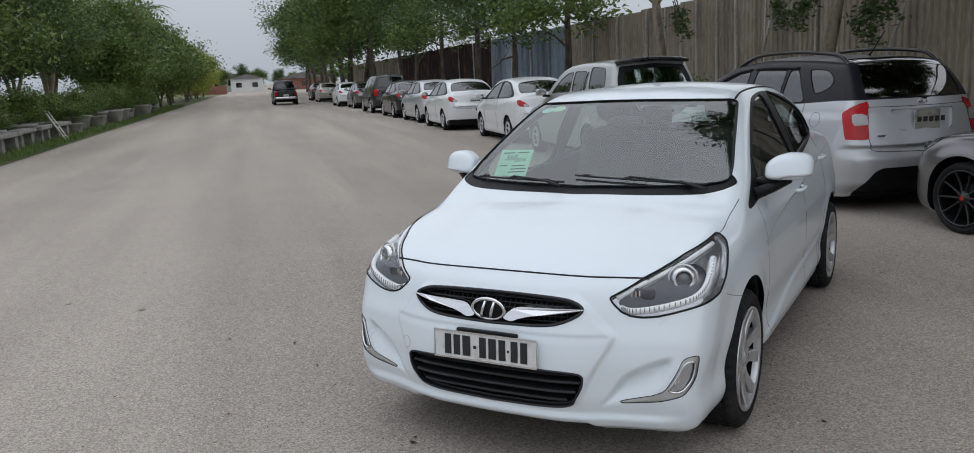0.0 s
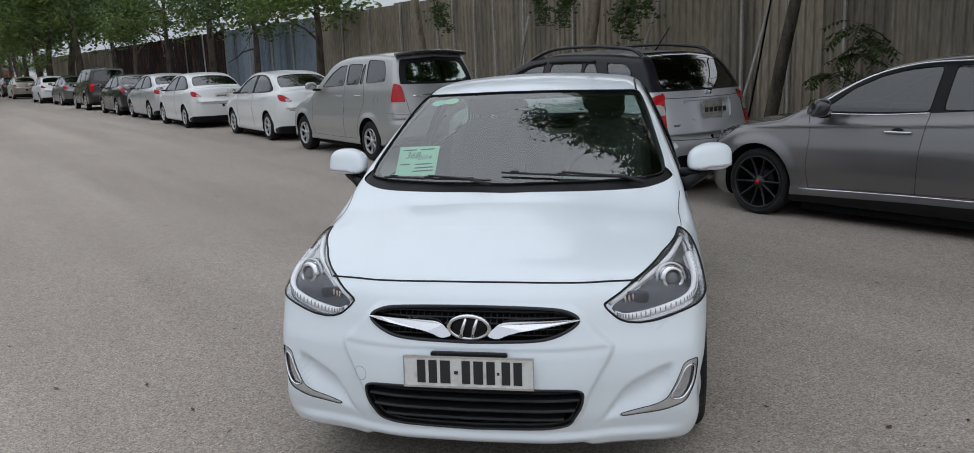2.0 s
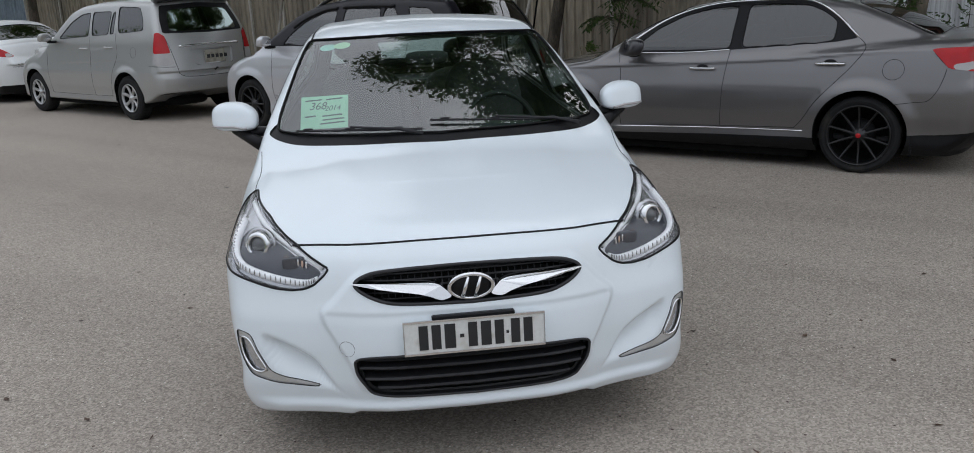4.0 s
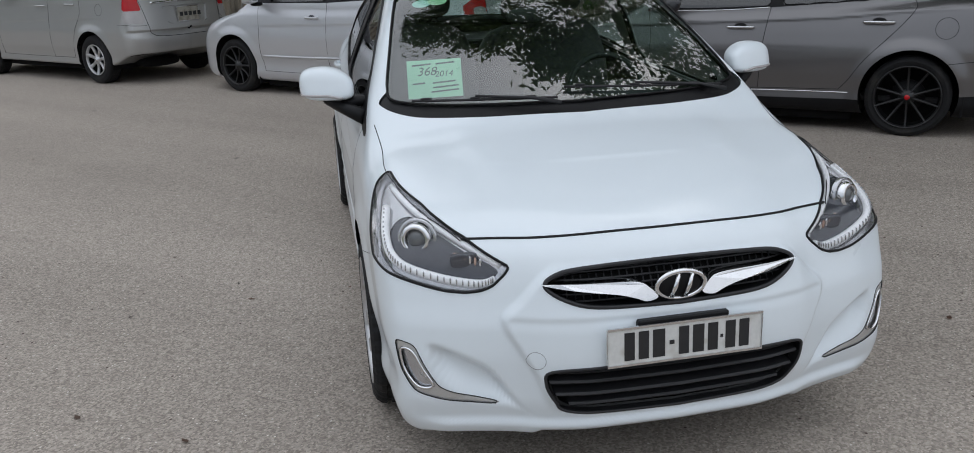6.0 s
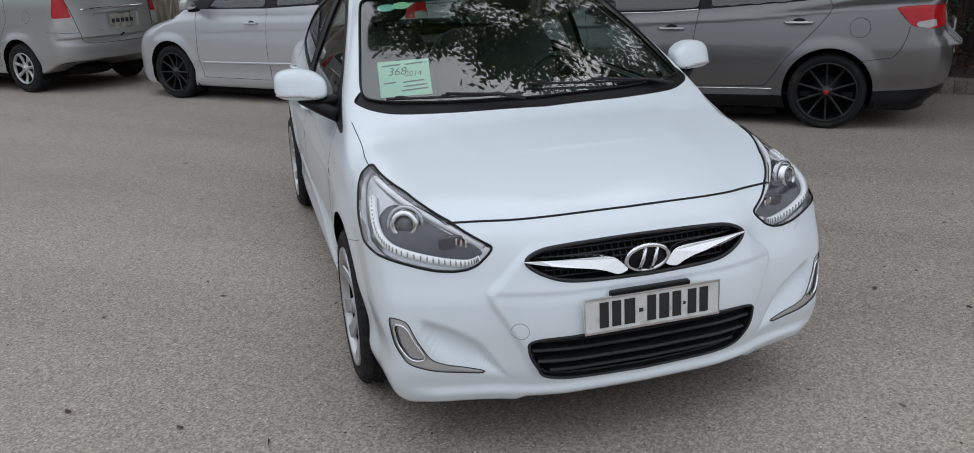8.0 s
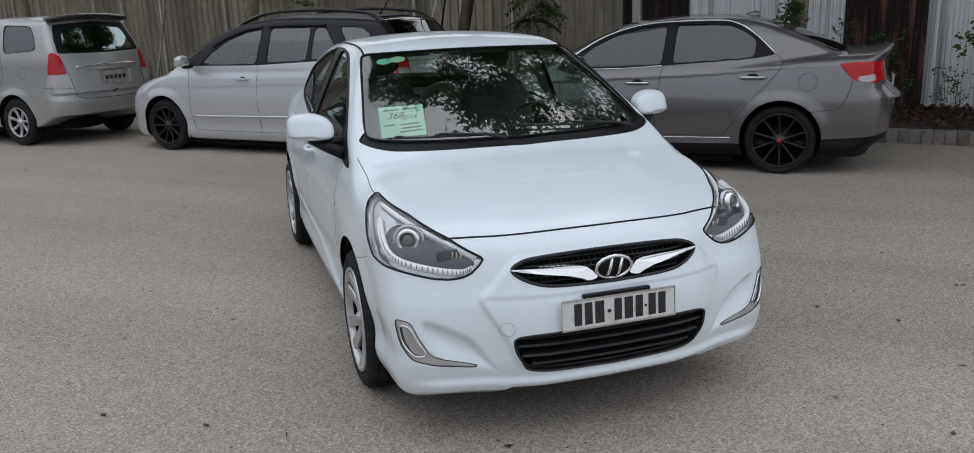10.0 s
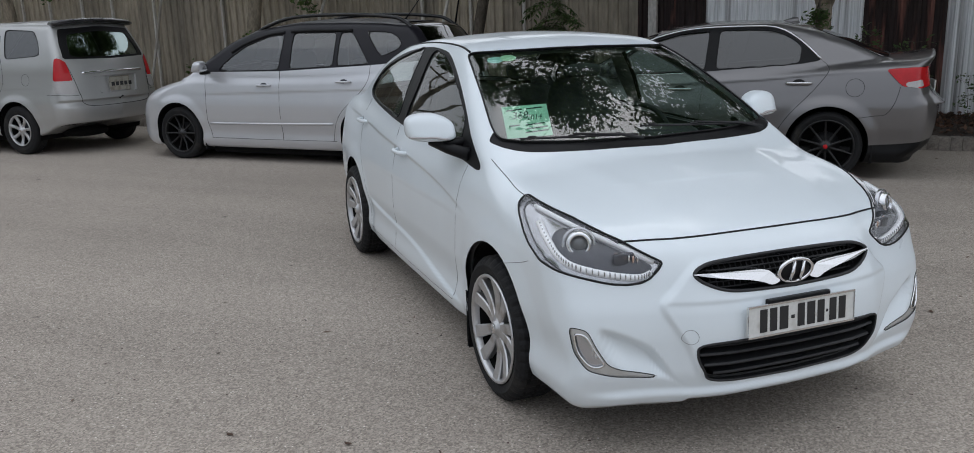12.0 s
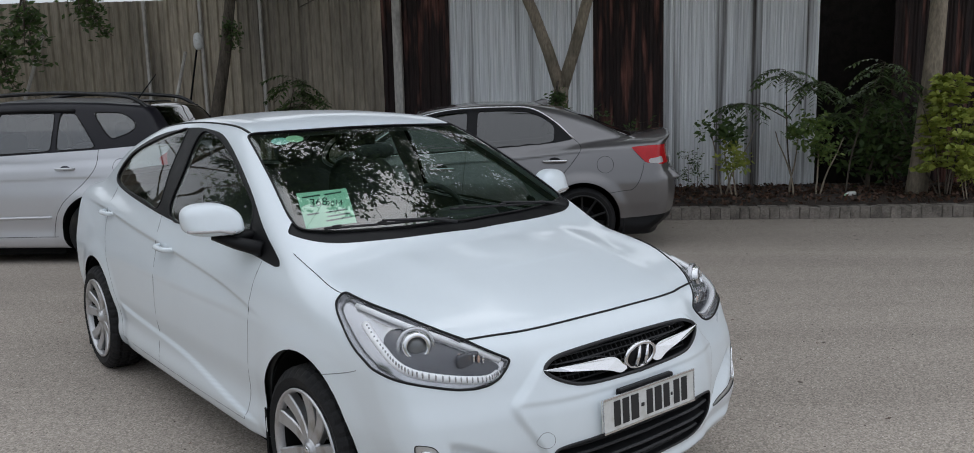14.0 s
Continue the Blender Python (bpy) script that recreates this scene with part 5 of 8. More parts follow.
    for k, (z, w) in enumerate(((0.297, 0.335), (0.335, 0.375), (0.375, 0.392), (0.408, 0.37))):
        y = np.linspace(-w, w, 31)
        q = inwards(skin.field, np.array([[1.3, t, z] for t in y]), np.tile([-1.0, 0, 0], (31, 1)))
        V, F = [], []
        for p in q:
            for dx, dz in ((-0.012, -0.006), (-0.006, 0.0), (-0.012, 0.006), (-0.06, 0.010), (-0.06, -0.006)):
                V.append((p[0] + dx, p[1], p[2] + dz))
        for i in range(30):
            for j in range(5):
                F.append((i * 5 + j, i * 5 + (j + 1) % 5, (i + 1) * 5 + (j + 1) % 5, (i + 1) * 5 + j))
        part("intake_slat", (V, F), GRILLE_BLACK, intake, smooth=False)

    # fog lamps
    for sd in (1, -1):
        fog = part("fog_lamp", skin.region("foglamp", sd, -0.003), SATIN, car, "fog lamp in a satin silver blade surround")
        loop = skin.rims(("foglamp", "foglens"), sd, 2)[0]
        part("fog_rim", tube_data(loop, 0.0017, 6), GRILLE_BLACK, fog)
        part("fog_bowl", skin.region("foglens", sd, -0.010), LAMP_BOWL, fog)
        part("lens_rim", tube_data(skin.rims("foglens", sd, 4)[0], 0.0040, 6), CHROME, fog)
        c = on_skin(skin, sd * 0.742, 0.425) - np.array([0.012, sd * 0.004, 0])
        part("bulb", moved(lathe_data([(0.0005, 0.004), (0.010, 0.002), (0.014, -0.006), (0.022, -0.012)], 20), Matrix.Translation(c) @ pose(0, 0, 0, 0, 0, -90 + sd * 22)), CHROME, fog)
        for k in range(6):
            part("lens_rib", blob(on_skin(skin, sd * (0.745 - 0.012 * k), 0.395 - 0.006 * k) - np.array([0.012, 0, 0]), (0.005, 0.0045, 0.016), 2.4, 6, 8), LAMP_WHITE if k % 2 else CHROME, fog)
        cov = part("fog_cover", skin.region("foglens", sd, -0.001), LAMP_GLASS, fog)
        cov.visible_shadow = False

    # number plate on its bracket, tow cover
    px = float(on_skin(skin, 0.2, 0.49)[0]) + 0.022
    tilt = Matrix.Translation((px, 0, 0.489)) @ pose(0, 0, 0, 0, -3, 0)
    signs = [(0.030, 0.083, 0.012), (0.030, 0.083, 0.012), (0.036, 0.083, 0.014), (0.014, 0.012, 0.014), (0.030, 0.083, 0.012), (0.034, 0.083, 0.012), (0.030, 0.083, 0.008), (0.008, 0.010, 0.008), (0.030, 0.083, 0.012), (0.030, 0.083, 0.0)]
    plate_bars(car, tilt, 0.475, 0.112, signs, PLATE_BLACK, PLATE_WHITE, CHROME)
    part("plate_bracket", moved(block(-0.03, -0.008, -0.14, 0.14, -0.05, 0.068, 0.004), tilt), BLACK_TRIM, car, smooth=False)
    c = on_skin(skin, -0.428, 0.447)
    ring = [on_skin(skin, -0.428 + 0.026 * math.cos(g), 0.447 + 0.026 * math.sin(g)) for g in np.linspace(0, 2 * math.pi, 24, endpoint=False)]
    part("tow_cover", tube_data(ring, 0.0010, 4), FINE_SEAM, car)

    # panel gaps
    seam(car, skin, [(0.595, 0.762), (0.44, 0.765), (0.25, 0.770), (0.0, 0.772), (-0.25, 0.770), (-0.44, 0.765), (-0.595, 0.762)], "x", radius=0.0045)
    for sd in (1, -1):
        seam(car, skin, [(0.56, sd * 0.598), (0.38, sd * 0.703), (0.12, sd * 0.764), (-0.07, sd * 0.760), (-0.22, sd * 0.770)], "z", radius=0.0017)
        seam(car, skin, [(-0.42, 0.93), (-0.47, 0.75), (-0.50, 0.55), (-0.56, 0.33), (-0.60, 0.235)], "y", sd, 0.0014, material=FINE_SEAM)
        seam(car, skin, [(-1.60, 1.0), (-1.61, 0.75), (-1.62, 0.45), (-1.63, 0.245)], "y", sd, 0.0014, material=FINE_SEAM)
        seam(car, skin, [(-2.48, 1.07), (-2.52, 0.85), (-2.42, 0.66), (-2.30, 0.45), (-2.26, 0.245)], "y", sd, 0.0014, material=FINE_SEAM)
        seam(car, skin, [(-0.60, 0.235), (-1.1, 0.232), (-1.63, 0.236), (-2.26, 0.245)], "y", sd, 0.0014, material=FINE_SEAM)
        seam(car, skin, [(0.405, 0.695), (0.28, 0.650), (0.13, 0.610)], "y", sd, radius=0.0014, material=FINE_SEAM)
        seam(car, skin, [(-1.0, sd * 0.566), (-1.3, sd * 0.552), (-1.8, sd * 0.548), (-2.3, sd * 0.535)], "z", radius=0.006, name="roof_moulding", material=BLACK_TRIM)
        for hx, hz in ((-1.46, 0.848), (-2.50, 0.925)):
            p = on_skin(skin, sd * 0.85, hz, x=hx)
            h = part("door_handle", handle_data(p, sd, 0.19), WHITE_PAINT, car, "white pull handle")
            part("handle_cup", blob((p[0], p[1] - sd * 0.006, p[2]), (0.05, 0.012, 0.026), 2.4, 8, 16), WHITE_PAINT, h)
        # door mirror on its black foot
        shell, arm, gl = mirror_data(-0.60, 0.80, 1.010, sd, 1.0)
        mir = part("door_mirror", shell, WHITE_PAINT, car, "white door mirror with a turn lamp")
        part("mirror_arm", join(arm, tube_data([(-0.585, sd * 0.93, 1.018), (-0.53, sd * 0.86, 0.985), (-0.44, sd * 0.79, 0.962)], [0.020, 0.026, 0.032], 8, closed=False)), BLACK_TRIM, mir)
        part("mirror_glass", gl, CHROME, mir)
        ring = [p for p in shell[0][26 * 6:26 * 7] if p[0] > -0.60 and abs(p[1]) > 0.86]
        ring = sorted(ring, key=lambda p: abs(p[1]))
        part("turn_lamp", tube_data([(p[0] + 0.001, p[1], p[2]) for p in ring], 0.006, 6, closed=False), CLEAR_LENS, mir)
        # mud flaps
        part("mud_flap", block(-0.035 - 0.352, -0.035 - 0.335, sd * 0.68, sd * 0.848, 0.07, 0.34, 0.004), BLACK_TRIM, car, smooth=False)
        part("mud_flap", block(-2.655 - 0.36, -2.655 - 0.345, sd * 0.68, sd * 0.84, 0.04, 0.34, 0.004), BLACK_TRIM, car, smooth=False)

    # wipers
    def wiper(y0, y1, up):
        y = np.linspace(y0, y1, 22)
        x = -0.165 - 0.09 * np.abs(y / 0.7) ** 2 - up * np.linspace(0.0, 1.0, 22)
        q = inwards(skin.field, np.stack([x, y, np.full(22, 1.9)], -1), np.tile([0.0, 0, -1], (22, 1)))
        w = part("wiper", tube_data(q + np.array([0, 0, 0.012]), 0.0052, 6, closed=False), GRILLE_BLACK, car, "black wiper blade and arm")
        root = q[0] + np.array([0.05, 0, 0.0])
        k = q[12]
        part("wiper_arm", tube_data([root, root + np.array([-0.03, 0.1 * np.sign(y1 - y0), 0.020]), k + np.array([0.0, 0, 0.026])], [0.009, 0.007, 0.005], 6, closed=False), GRILLE_BLACK, w)
        for i in (4, 12, 19):
            part("wiper_clip", blob(q[i] + np.array([0, 0, 0.019]), (0.005, 0.022, 0.005), 3, 6, 10), GRILLE_BLACK, w)
    wiper(0.62, -0.04, 0.05)
    wiper(-0.08, -0.62, 0.02)

    cabin_parts(car, s, -0.22, CLOTH)
    part("rear_mirror", blob((-0.86, 0, 1.285), (0.02, 0.11, 0.035), 3, 8, 18), DASH, car)

    # paper behind the windscreen and the round stickers
    def pane_place(x, y, drop=0.012):
        p = inwards(skin.field, np.array([[x, y, 2.0]]), np.array([[0.0, 0, -1]]))[0]
        e = 0.01
        px_ = inwards(skin.field, np.array([[x - e, y, 2.0], [x, y + e, 2.0]]), np.tile([0.0, 0, -1], (2, 1)))
        u, w = Vector(px_[0] - p).normalized(), Vector(px_[1] - p).normalized()
        nrm = w.cross(u) if w.cross(u).z > 0 else u.cross(w)
        nrm.normalize()
        w = u.cross(nrm)
        m = Matrix((( *w, 0), (*u, 0), (*nrm, 0), (0, 0, 0, 1))).transposed()
        m.translation = Vector(p) - drop * nrm
        return m
    m = pane_place(-0.41, -0.50, 0.010) @ Matrix.Translation((0, 0.08, 0)) @ pose(0, 0, 0, 26, 0, -7) @ Matrix.Translation((0, -0.08, 0))
    sheet = solid("paper_sign", moved(block(-0.108, 0.108, -0.085, 0.080, -0.0006, 0.0006, 0.0), m), PAPER, "pale green handwritten paper behind the windscreen", "paper", car.matrix_basis.copy(), smooth=False)
    sheet_text = (("368", -0.07, 0.012, 0.052), ("2014", 0.0, 0.004, 0.036))
    for text, x, y, size in sheet_text:
        cu = bpy.data.curves.new("writing", "FONT")
        cu.body, cu.size, cu.shear = text, size, 0.25
        tmp = bpy.data.objects.new("writing", cu)
        scene.collection.objects.link(tmp)
        me = bpy.data.meshes.new_from_object(tmp.evaluated_get(bpy.context.evaluated_depsgraph_get()))
        bpy.data.objects.remove(tmp)
        me.materials.append(INK)
        me.transform(m @ Matrix.Translation((x, y, 0.0016)))
        part("writing", me, None, sheet, "dark handwriting")
    for x, y, w in ((-0.085, 0.062, 0.075), (0.01, 0.060, 0.075), (-0.09, -0.018, 0.05), (-0.01, -0.022, 0.09), (-0.01, -0.042, 0.1), (-0.02, -0.060, 0.11)):
        part("writing_line", moved(block(x, x + w, y - 0.003, y + 0.003, 0.0008, 0.0018, 0.0), m @ pose(0, 0, 0, 0, 0, 3)), INK, sheet, smooth=False)
    for x, y, mat, r in ((-0.865, -0.485, STICKER, 0.034), (-0.865, -0.415, STICKER_PALE, 0.034)):
        mm = pane_place(x, y, 0.006)
        disc = ([(r * 1.2 * math.cos(g), r * math.sin(g), z) for z in (0.0, 0.001) for g in np.linspace(0, 2 * math.pi, 24, endpoint=False)], [tuple(range(24)), tuple(range(24, 48)), *[(i, (i + 1) % 24, 24 + (i + 1) % 24, 24 + i) for i in range(24)]])
        solid("sticker", moved(disc, mm), mat, "round green sticker inside the windscreen", "sticker", car.matrix_basis.copy(), smooth=False)
    return car


white_car()

# ---------------------------------------------------------------- cars along the fence
def parked(s, at_s, at_n, off, axle=1):
    """The pose of a car whose left front (0) or rear (1) wheel stands at the site."""
    r = pose(0, 0, 0, 0, 0, 90 + ROAD + off)
    return Matrix.Translation(site(at_s, at_n) - r.to_3x3() @ Vector((s["axles"][axle], s["half"] - 0.02, 0))) @ r


def sedan_shapes(dx=0.0, rear=0.0):
    """Openings of a saloon; dx moves the cabin, rear the boot end."""
    m = lambda pts: [(x + dx, z) for x, z in pts]
    b = lambda pts: [(x + rear, z) for x, z in pts]
    return {
        "screen": ((0, 1), rounded(m([(-0.24, -0.1), (-0.24, 0.0), (-0.30, 0.42), (-0.40, 0.68), (-0.98, 0.60), (-1.03, 0.5), (-1.0, 0.0), (-1.0, -0.1)]), 4), TOP),
        "pane_front": ((0, 2), rounded(m([(-0.62, 1.00), (-0.70, 1.10), (-0.98, 1.25), (-1.25, 1.335), (-1.58, 1.372), (-1.60, 1.20), (-1.60, 1.015), (-1.1, 1.005)]), 4), SIDE),
        "pane_rear": ((0, 2), rounded(m([(-1.70, 1.02), (-1.70, 1.20), (-1.70, 1.378), (-2.0, 1.370), (-2.28, 1.325), (-2.50, 1.235), (-2.70, 1.11), (-2.66, 1.06), (-2.2, 1.035)]), 4), SIDE),
        "frame": ((0, 2), rounded(m([(-0.40, 0.985), (-0.66, 1.13), (-0.95, 1.28), (-1.25, 1.365), (-1.65, 1.402), (-2.02, 1.395), (-2.33, 1.345), (-2.56, 1.255), (-2.80, 1.10), (-2.72, 1.04), (-2.2, 1.012), (-1.1, 0.985)]), 4), SIDE),
        "rear_screen": ((0, 1), rounded(m([(-2.45, -0.1), (-2.45, 0.0), (-2.48, 0.35), (-2.55, 0.50), (-3.0, 0.60), (-3.08, 0.45), (-3.12, 0.0), (-3.12, -0.1)]), 4), TOP_REAR),
        "clear_lamp": ((4, 2), cornered(b([(-2.78, 0.845), (-2.78, 0.925), (-2.90, 0.89), (-3.0, 0.842)]), 0.012), BACK),
        "tail_lamp": ((4, 2), cornered(b([(-2.46, 0.995), (-2.70, 0.985), (-2.90, 0.90), (-3.02, 0.845), (-2.90, 0.83), (-2.66, 0.85), (-2.55, 0.90)]), 0.02), BACK),
        "skirt": ((4, 2), np.array(b([(-2.3, 0.1), (-4.9, 0.1), (-4.9, 0.33), (-2.6, 0.33), (-2.3, 0.27)])), BACK),
    }


def grey_shapes():
    """Openings of the grey saloon."""
    return like(
        sedan_shapes(),
        pane_front=((0, 2), cornered([(-0.56, 1.005), (-1.10, 1.010), (-1.52, 1.028), (-1.548, 1.395), (-1.30, 1.378), (-1.05, 1.318), (-0.82, 1.21)], 0.022), SIDE),
        pane_rear=((0, 2), cornered([(-1.62, 1.035), (-2.385, 1.085), (-2.40, 1.245), (-2.28, 1.33), (-2.15, 1.385), (-1.9, 1.403), (-1.64, 1.40)], 0.022), SIDE),
        frame=((0, 2), cornered([(-0.42, 0.985), (-0.80, 1.235), (-1.03, 1.34), (-1.30, 1.405), (-1.6, 1.428), (-2.06, 1.428), (-2.20, 1.40), (-2.31, 1.345), (-2.43, 1.255), (-2.58, 1.110), (-2.4, 1.078), (-1.55, 1.018), (-1.1, 0.990)], 0.03), SIDE),
        rear_screen=((0, 1), cornered([(-2.50, -0.1), (-2.50, 0.36), (-2.54, 0.50), (-2.62, 0.53), (-3.10, 0.60), (-3.16, 0.56), (-3.19, 0.3), (-3.20, -0.1)], 0.05), TOP_REAR),
        clear_lamp=((4, 2), cornered([(-2.51, 0.905), (-2.72, 0.93), (-2.74, 0.864), (-2.50, 0.868)], 0.012), BACK),
        tail_lamp=((4, 2), cornered([(-2.36, 1.022), (-2.63, 1.035), (-3.02, 1.045), (-3.06, 0.91), (-2.95, 0.865), (-2.68, 0.848), (-2.47, 0.872)], 0.02), BACK),
        headlamp=((3, 2), cornered([(-0.12, 0.690), (0.08, 0.775), (0.28, 0.825), (0.50, 0.850), (0.46, 0.775), (0.24, 0.690), (0.02, 0.660)], 0.02), FRONT_END),
        # lower sill, cut out so that its shade can be coloured in
        rocker=((0, 2), np.array([(-0.30, 0.05), (-2.40, 0.05), (-2.40, 0.285), (-1.40, 0.270), (-0.30, 0.235)]), lambda x, a, z: (a > 0.4) & (z < 0.45)),
        skirt=((4, 2), np.array([(-2.05, 0.1), (-4.9, 0.1), (-4.9, 0.40), (-2.9, 0.385), (-2.4, 0.345), (-2.05, 0.335)]), BACK))


def estate_shapes():
    """Openings of the estate, its dark upper half and the plate's hollow."""
    rear = lambda x, a, z: (x < -2.9) & (z > 1.0)
    return like(
        van_shapes(1.475, 1.095),
        pane_front=((0, 2), cornered([(-0.60, 1.065), (-1.50, 1.078), (-1.535, 1.475), (-1.30, 1.450), (-1.0, 1.350), (-0.76, 1.205)], 0.022), SIDE),
        pane_mid=((0, 2), cornered([(-1.65, 1.088), (-2.235, 1.115), (-2.245, 1.482), (-1.655, 1.486)], 0.022), SIDE),
        pane_quarter=((0, 2), cornered([(-2.285, 1.118), (-2.70, 1.135), (-2.45, 1.480), (-2.29, 1.482)], 0.02), SIDE),
        pane_back=((0, 2), cornered([(-2.62, 1.485), (-2.93, 1.470), (-3.05, 1.40), (-3.09, 1.345), (-3.05, 1.285), (-2.84, 1.215), (-2.76, 1.30)], 0.025), SIDE),
        rear_screen=((1, 2), cornered([(-0.2, 1.175), (0.50, 1.178), (0.60, 1.185), (0.575, 1.34), (0.515, 1.535), (0.45, 1.575), (-0.2, 1.585)], 0.04), rear),
        clear_lamp=((4, 2), cornered([(-2.671, 1.021), (-2.856, 1.029), (-2.882, 0.912), (-2.691, 0.909)], 0.012), BACK),
        tail_lamp=((4, 2), cornered([(-2.535, 1.035), (-2.70, 1.11), (-2.89, 1.150), (-2.87, 1.042), (-2.916, 0.768), (-2.60, 0.770)], 0.015), BACK),
        recess=((1, 2), cornered([(-0.2, 1.062), (0.39, 1.055), (0.31, 0.842), (-0.2, 0.836)], 0.02), BACK),
        skirt=((1, 2), cornered([(-0.2, 0.478), (0.50, 0.472), (0.57, 0.44), (0.66, 0.30), (0.68, 0.1), (-0.2, 0.1)], 0.02), BACK),
        upper=((0, 2), np.array([(0.3, 2.2), (0.3, 1.12), (-0.25, 1.095), (-0.5, 1.058), (-1.5, 1.063), (-2.7, 1.12), (-3.2, 1.155), (-3.36, 1.16), (-4.2, 1.165), (-4.2, 2.2)]), lambda x, a, z: (z > 1.0) & (x < -0.12) & ((x < -0.9) | (a > 0.5) | (z > 1.2))))


def carrier_shapes():
    """Openings of the people carrier and the dark border of its rear window."""
    rear = lambda x, a, z: (x < -2.9) & (z > 1.0)
    out = like(
        van_shapes(1.57, 1.16),
        screen=((0, 1), rounded([(-0.40, -0.1), (-0.40, 0.0), (-0.47, 0.42), (-0.58, 0.70), (-1.22, 0.62), (-1.28, 0.5), (-1.26, 0.0), (-1.26, -0.1)], 4), TOP),
        pane_front=((0, 2), cornered([(-0.84, 1.175), (-1.755, 1.213), (-1.775, 1.555), (-1.50, 1.53), (-1.22, 1.42)], 0.025), SIDE),
        pane_mid=((0, 2), cornered([(-1.85, 1.222), (-2.31, 1.236), (-2.36, 1.562), (-1.845, 1.562)], 0.025), SIDE),
        pane_quarter=((0, 2), cornered([(-2.35, 1.238), (-2.45, 1.242), (-2.47, 1.56), (-2.40, 1.561)], 0.015), SIDE),
        pane_back=((0, 2), cornered([(-2.58, 1.25), (-3.20, 1.285), (-3.16, 1.45), (-3.07, 1.60), (-2.53, 1.625)], 0.04), SIDE),
        rear_screen=((1, 2), cornered([(-0.2, 1.245), (0.58, 1.255), (0.575, 1.30), (0.50, 1.555), (-0.2, 1.60)], 0.05), rear),
        border=((1, 2), cornered([(-0.2, 1.215), (0.67, 1.235), (0.64, 1.42), (0.57, 1.615), (-0.2, 1.66)], 0.02), rear),
        clear_lamp=((4, 2), cornered([(-2.60, 0.965), (-2.96, 0.955), (-3.01, 0.83), (-2.97, 0.795), (-2.64, 0.805)], 0.015), BACK),
        tail_lamp=((4, 2), cornered([(-2.685, 1.25), (-2.76, 1.25), (-2.86, 1.20), (-2.95, 0.96), (-2.62, 0.962)], 0.015), BACK),
        recess=((1, 2), cornered([(-0.2, 1.005), (0.36, 0.998), (0.31, 0.772), (-0.2, 0.766)], 0.02), BACK))
    out.pop("skirt")
    return out


def van_shapes(top, belt):
    """Openings of an estate or van with an upright tail."""
    z0, z1, back = belt, top, 0.62
    lamp = ((-2.63, 1.12), (-2.80, 1.135), (-2.96, 1.13), (-2.945, 0.96), (-2.92, 0.815), (-2.82, 0.80), (-2.70, 0.81), (-2.65, 0.96))
    return {
        "screen": ((0, 1), rounded([(-0.18, -0.1), (-0.18, 0.0), (-0.25, 0.42), (-0.36, 0.70), (-0.86, 0.62), (-0.92, 0.5), (-0.9, 0.0), (-0.9, -0.1)], 4), TOP),
        "pane_front": ((0, 2), rounded([(-0.56, z0), (-0.62, z0 + 0.12), (-0.85, z0 + 0.6 * (z1 - z0)), (-1.10, z1 - 0.03), (-1.50, z1), (-1.52, z0 + 0.2), (-1.52, z0 + 0.01)], 4), SIDE),
        "pane_mid": ((0, 2), rounded([(-1.62, z0 + 0.01), (-1.62, z0 + 0.2), (-1.62, z1), (-2.1, z1 + 0.01), (-2.44, z1 - 0.01), (-2.55, z0 + 0.2), (-2.58, z0 + 0.02)], 4), SIDE),
        "pane_back": ((0, 2), rounded([(-2.76, z0 + 0.05), (-2.68, z0 + 0.22), (-2.62, z1 - 0.04), (-2.85, z1 - 0.04), (-3.05, z1 - 0.10), (-3.22, z0 + 0.17), (-3.20, z0 + 0.06)], 4), SIDE),
        "rear_screen": ((1, 2), rounded([(-0.2, z0 + 0.05), (0.3, z0 + 0.05), (back, z0 + 0.06), (back + 0.01, z0 + 0.14), (back - 0.08, z1 - 0.03), (back - 0.16, z1 + 0.02), (0.2, z1 + 0.035), (-0.2, z1 + 0.035)], 4), lambda x, a, z: (x < -2.9) & (z > 1.0)),
        "clear_lamp": ((4, 2), np.array([(-2.79, 0.925), (-2.915, 0.945), (-2.905, 0.845), (-2.77, 0.845)]), BACK),
        "tail_lamp": ((4, 2), rounded(list(lamp), 2), BACK),
        "skirt": ((4, 2), np.array([(-2.3, 0.1), (-4.9, 0.1), (-4.9, 0.36), (-2.75, 0.36), (-2.3, 0.29)]), BACK),
    }


def back_plate(car, skin, z, w, h, push=0.012, bg=None, bars=((0.03, 0.03, 0.012),) * 5):
    x = float(on_skin(skin, 0.1, z, "rear")[0]) - push
    m = Matrix.Translation((x, 0, z)) @ pose(0, 0, 0, 0, 0, 180)
    plate_bars(car, m, w, h, bars, PLATE_BLACK, bg or PLATE_WHITE, CHROME)


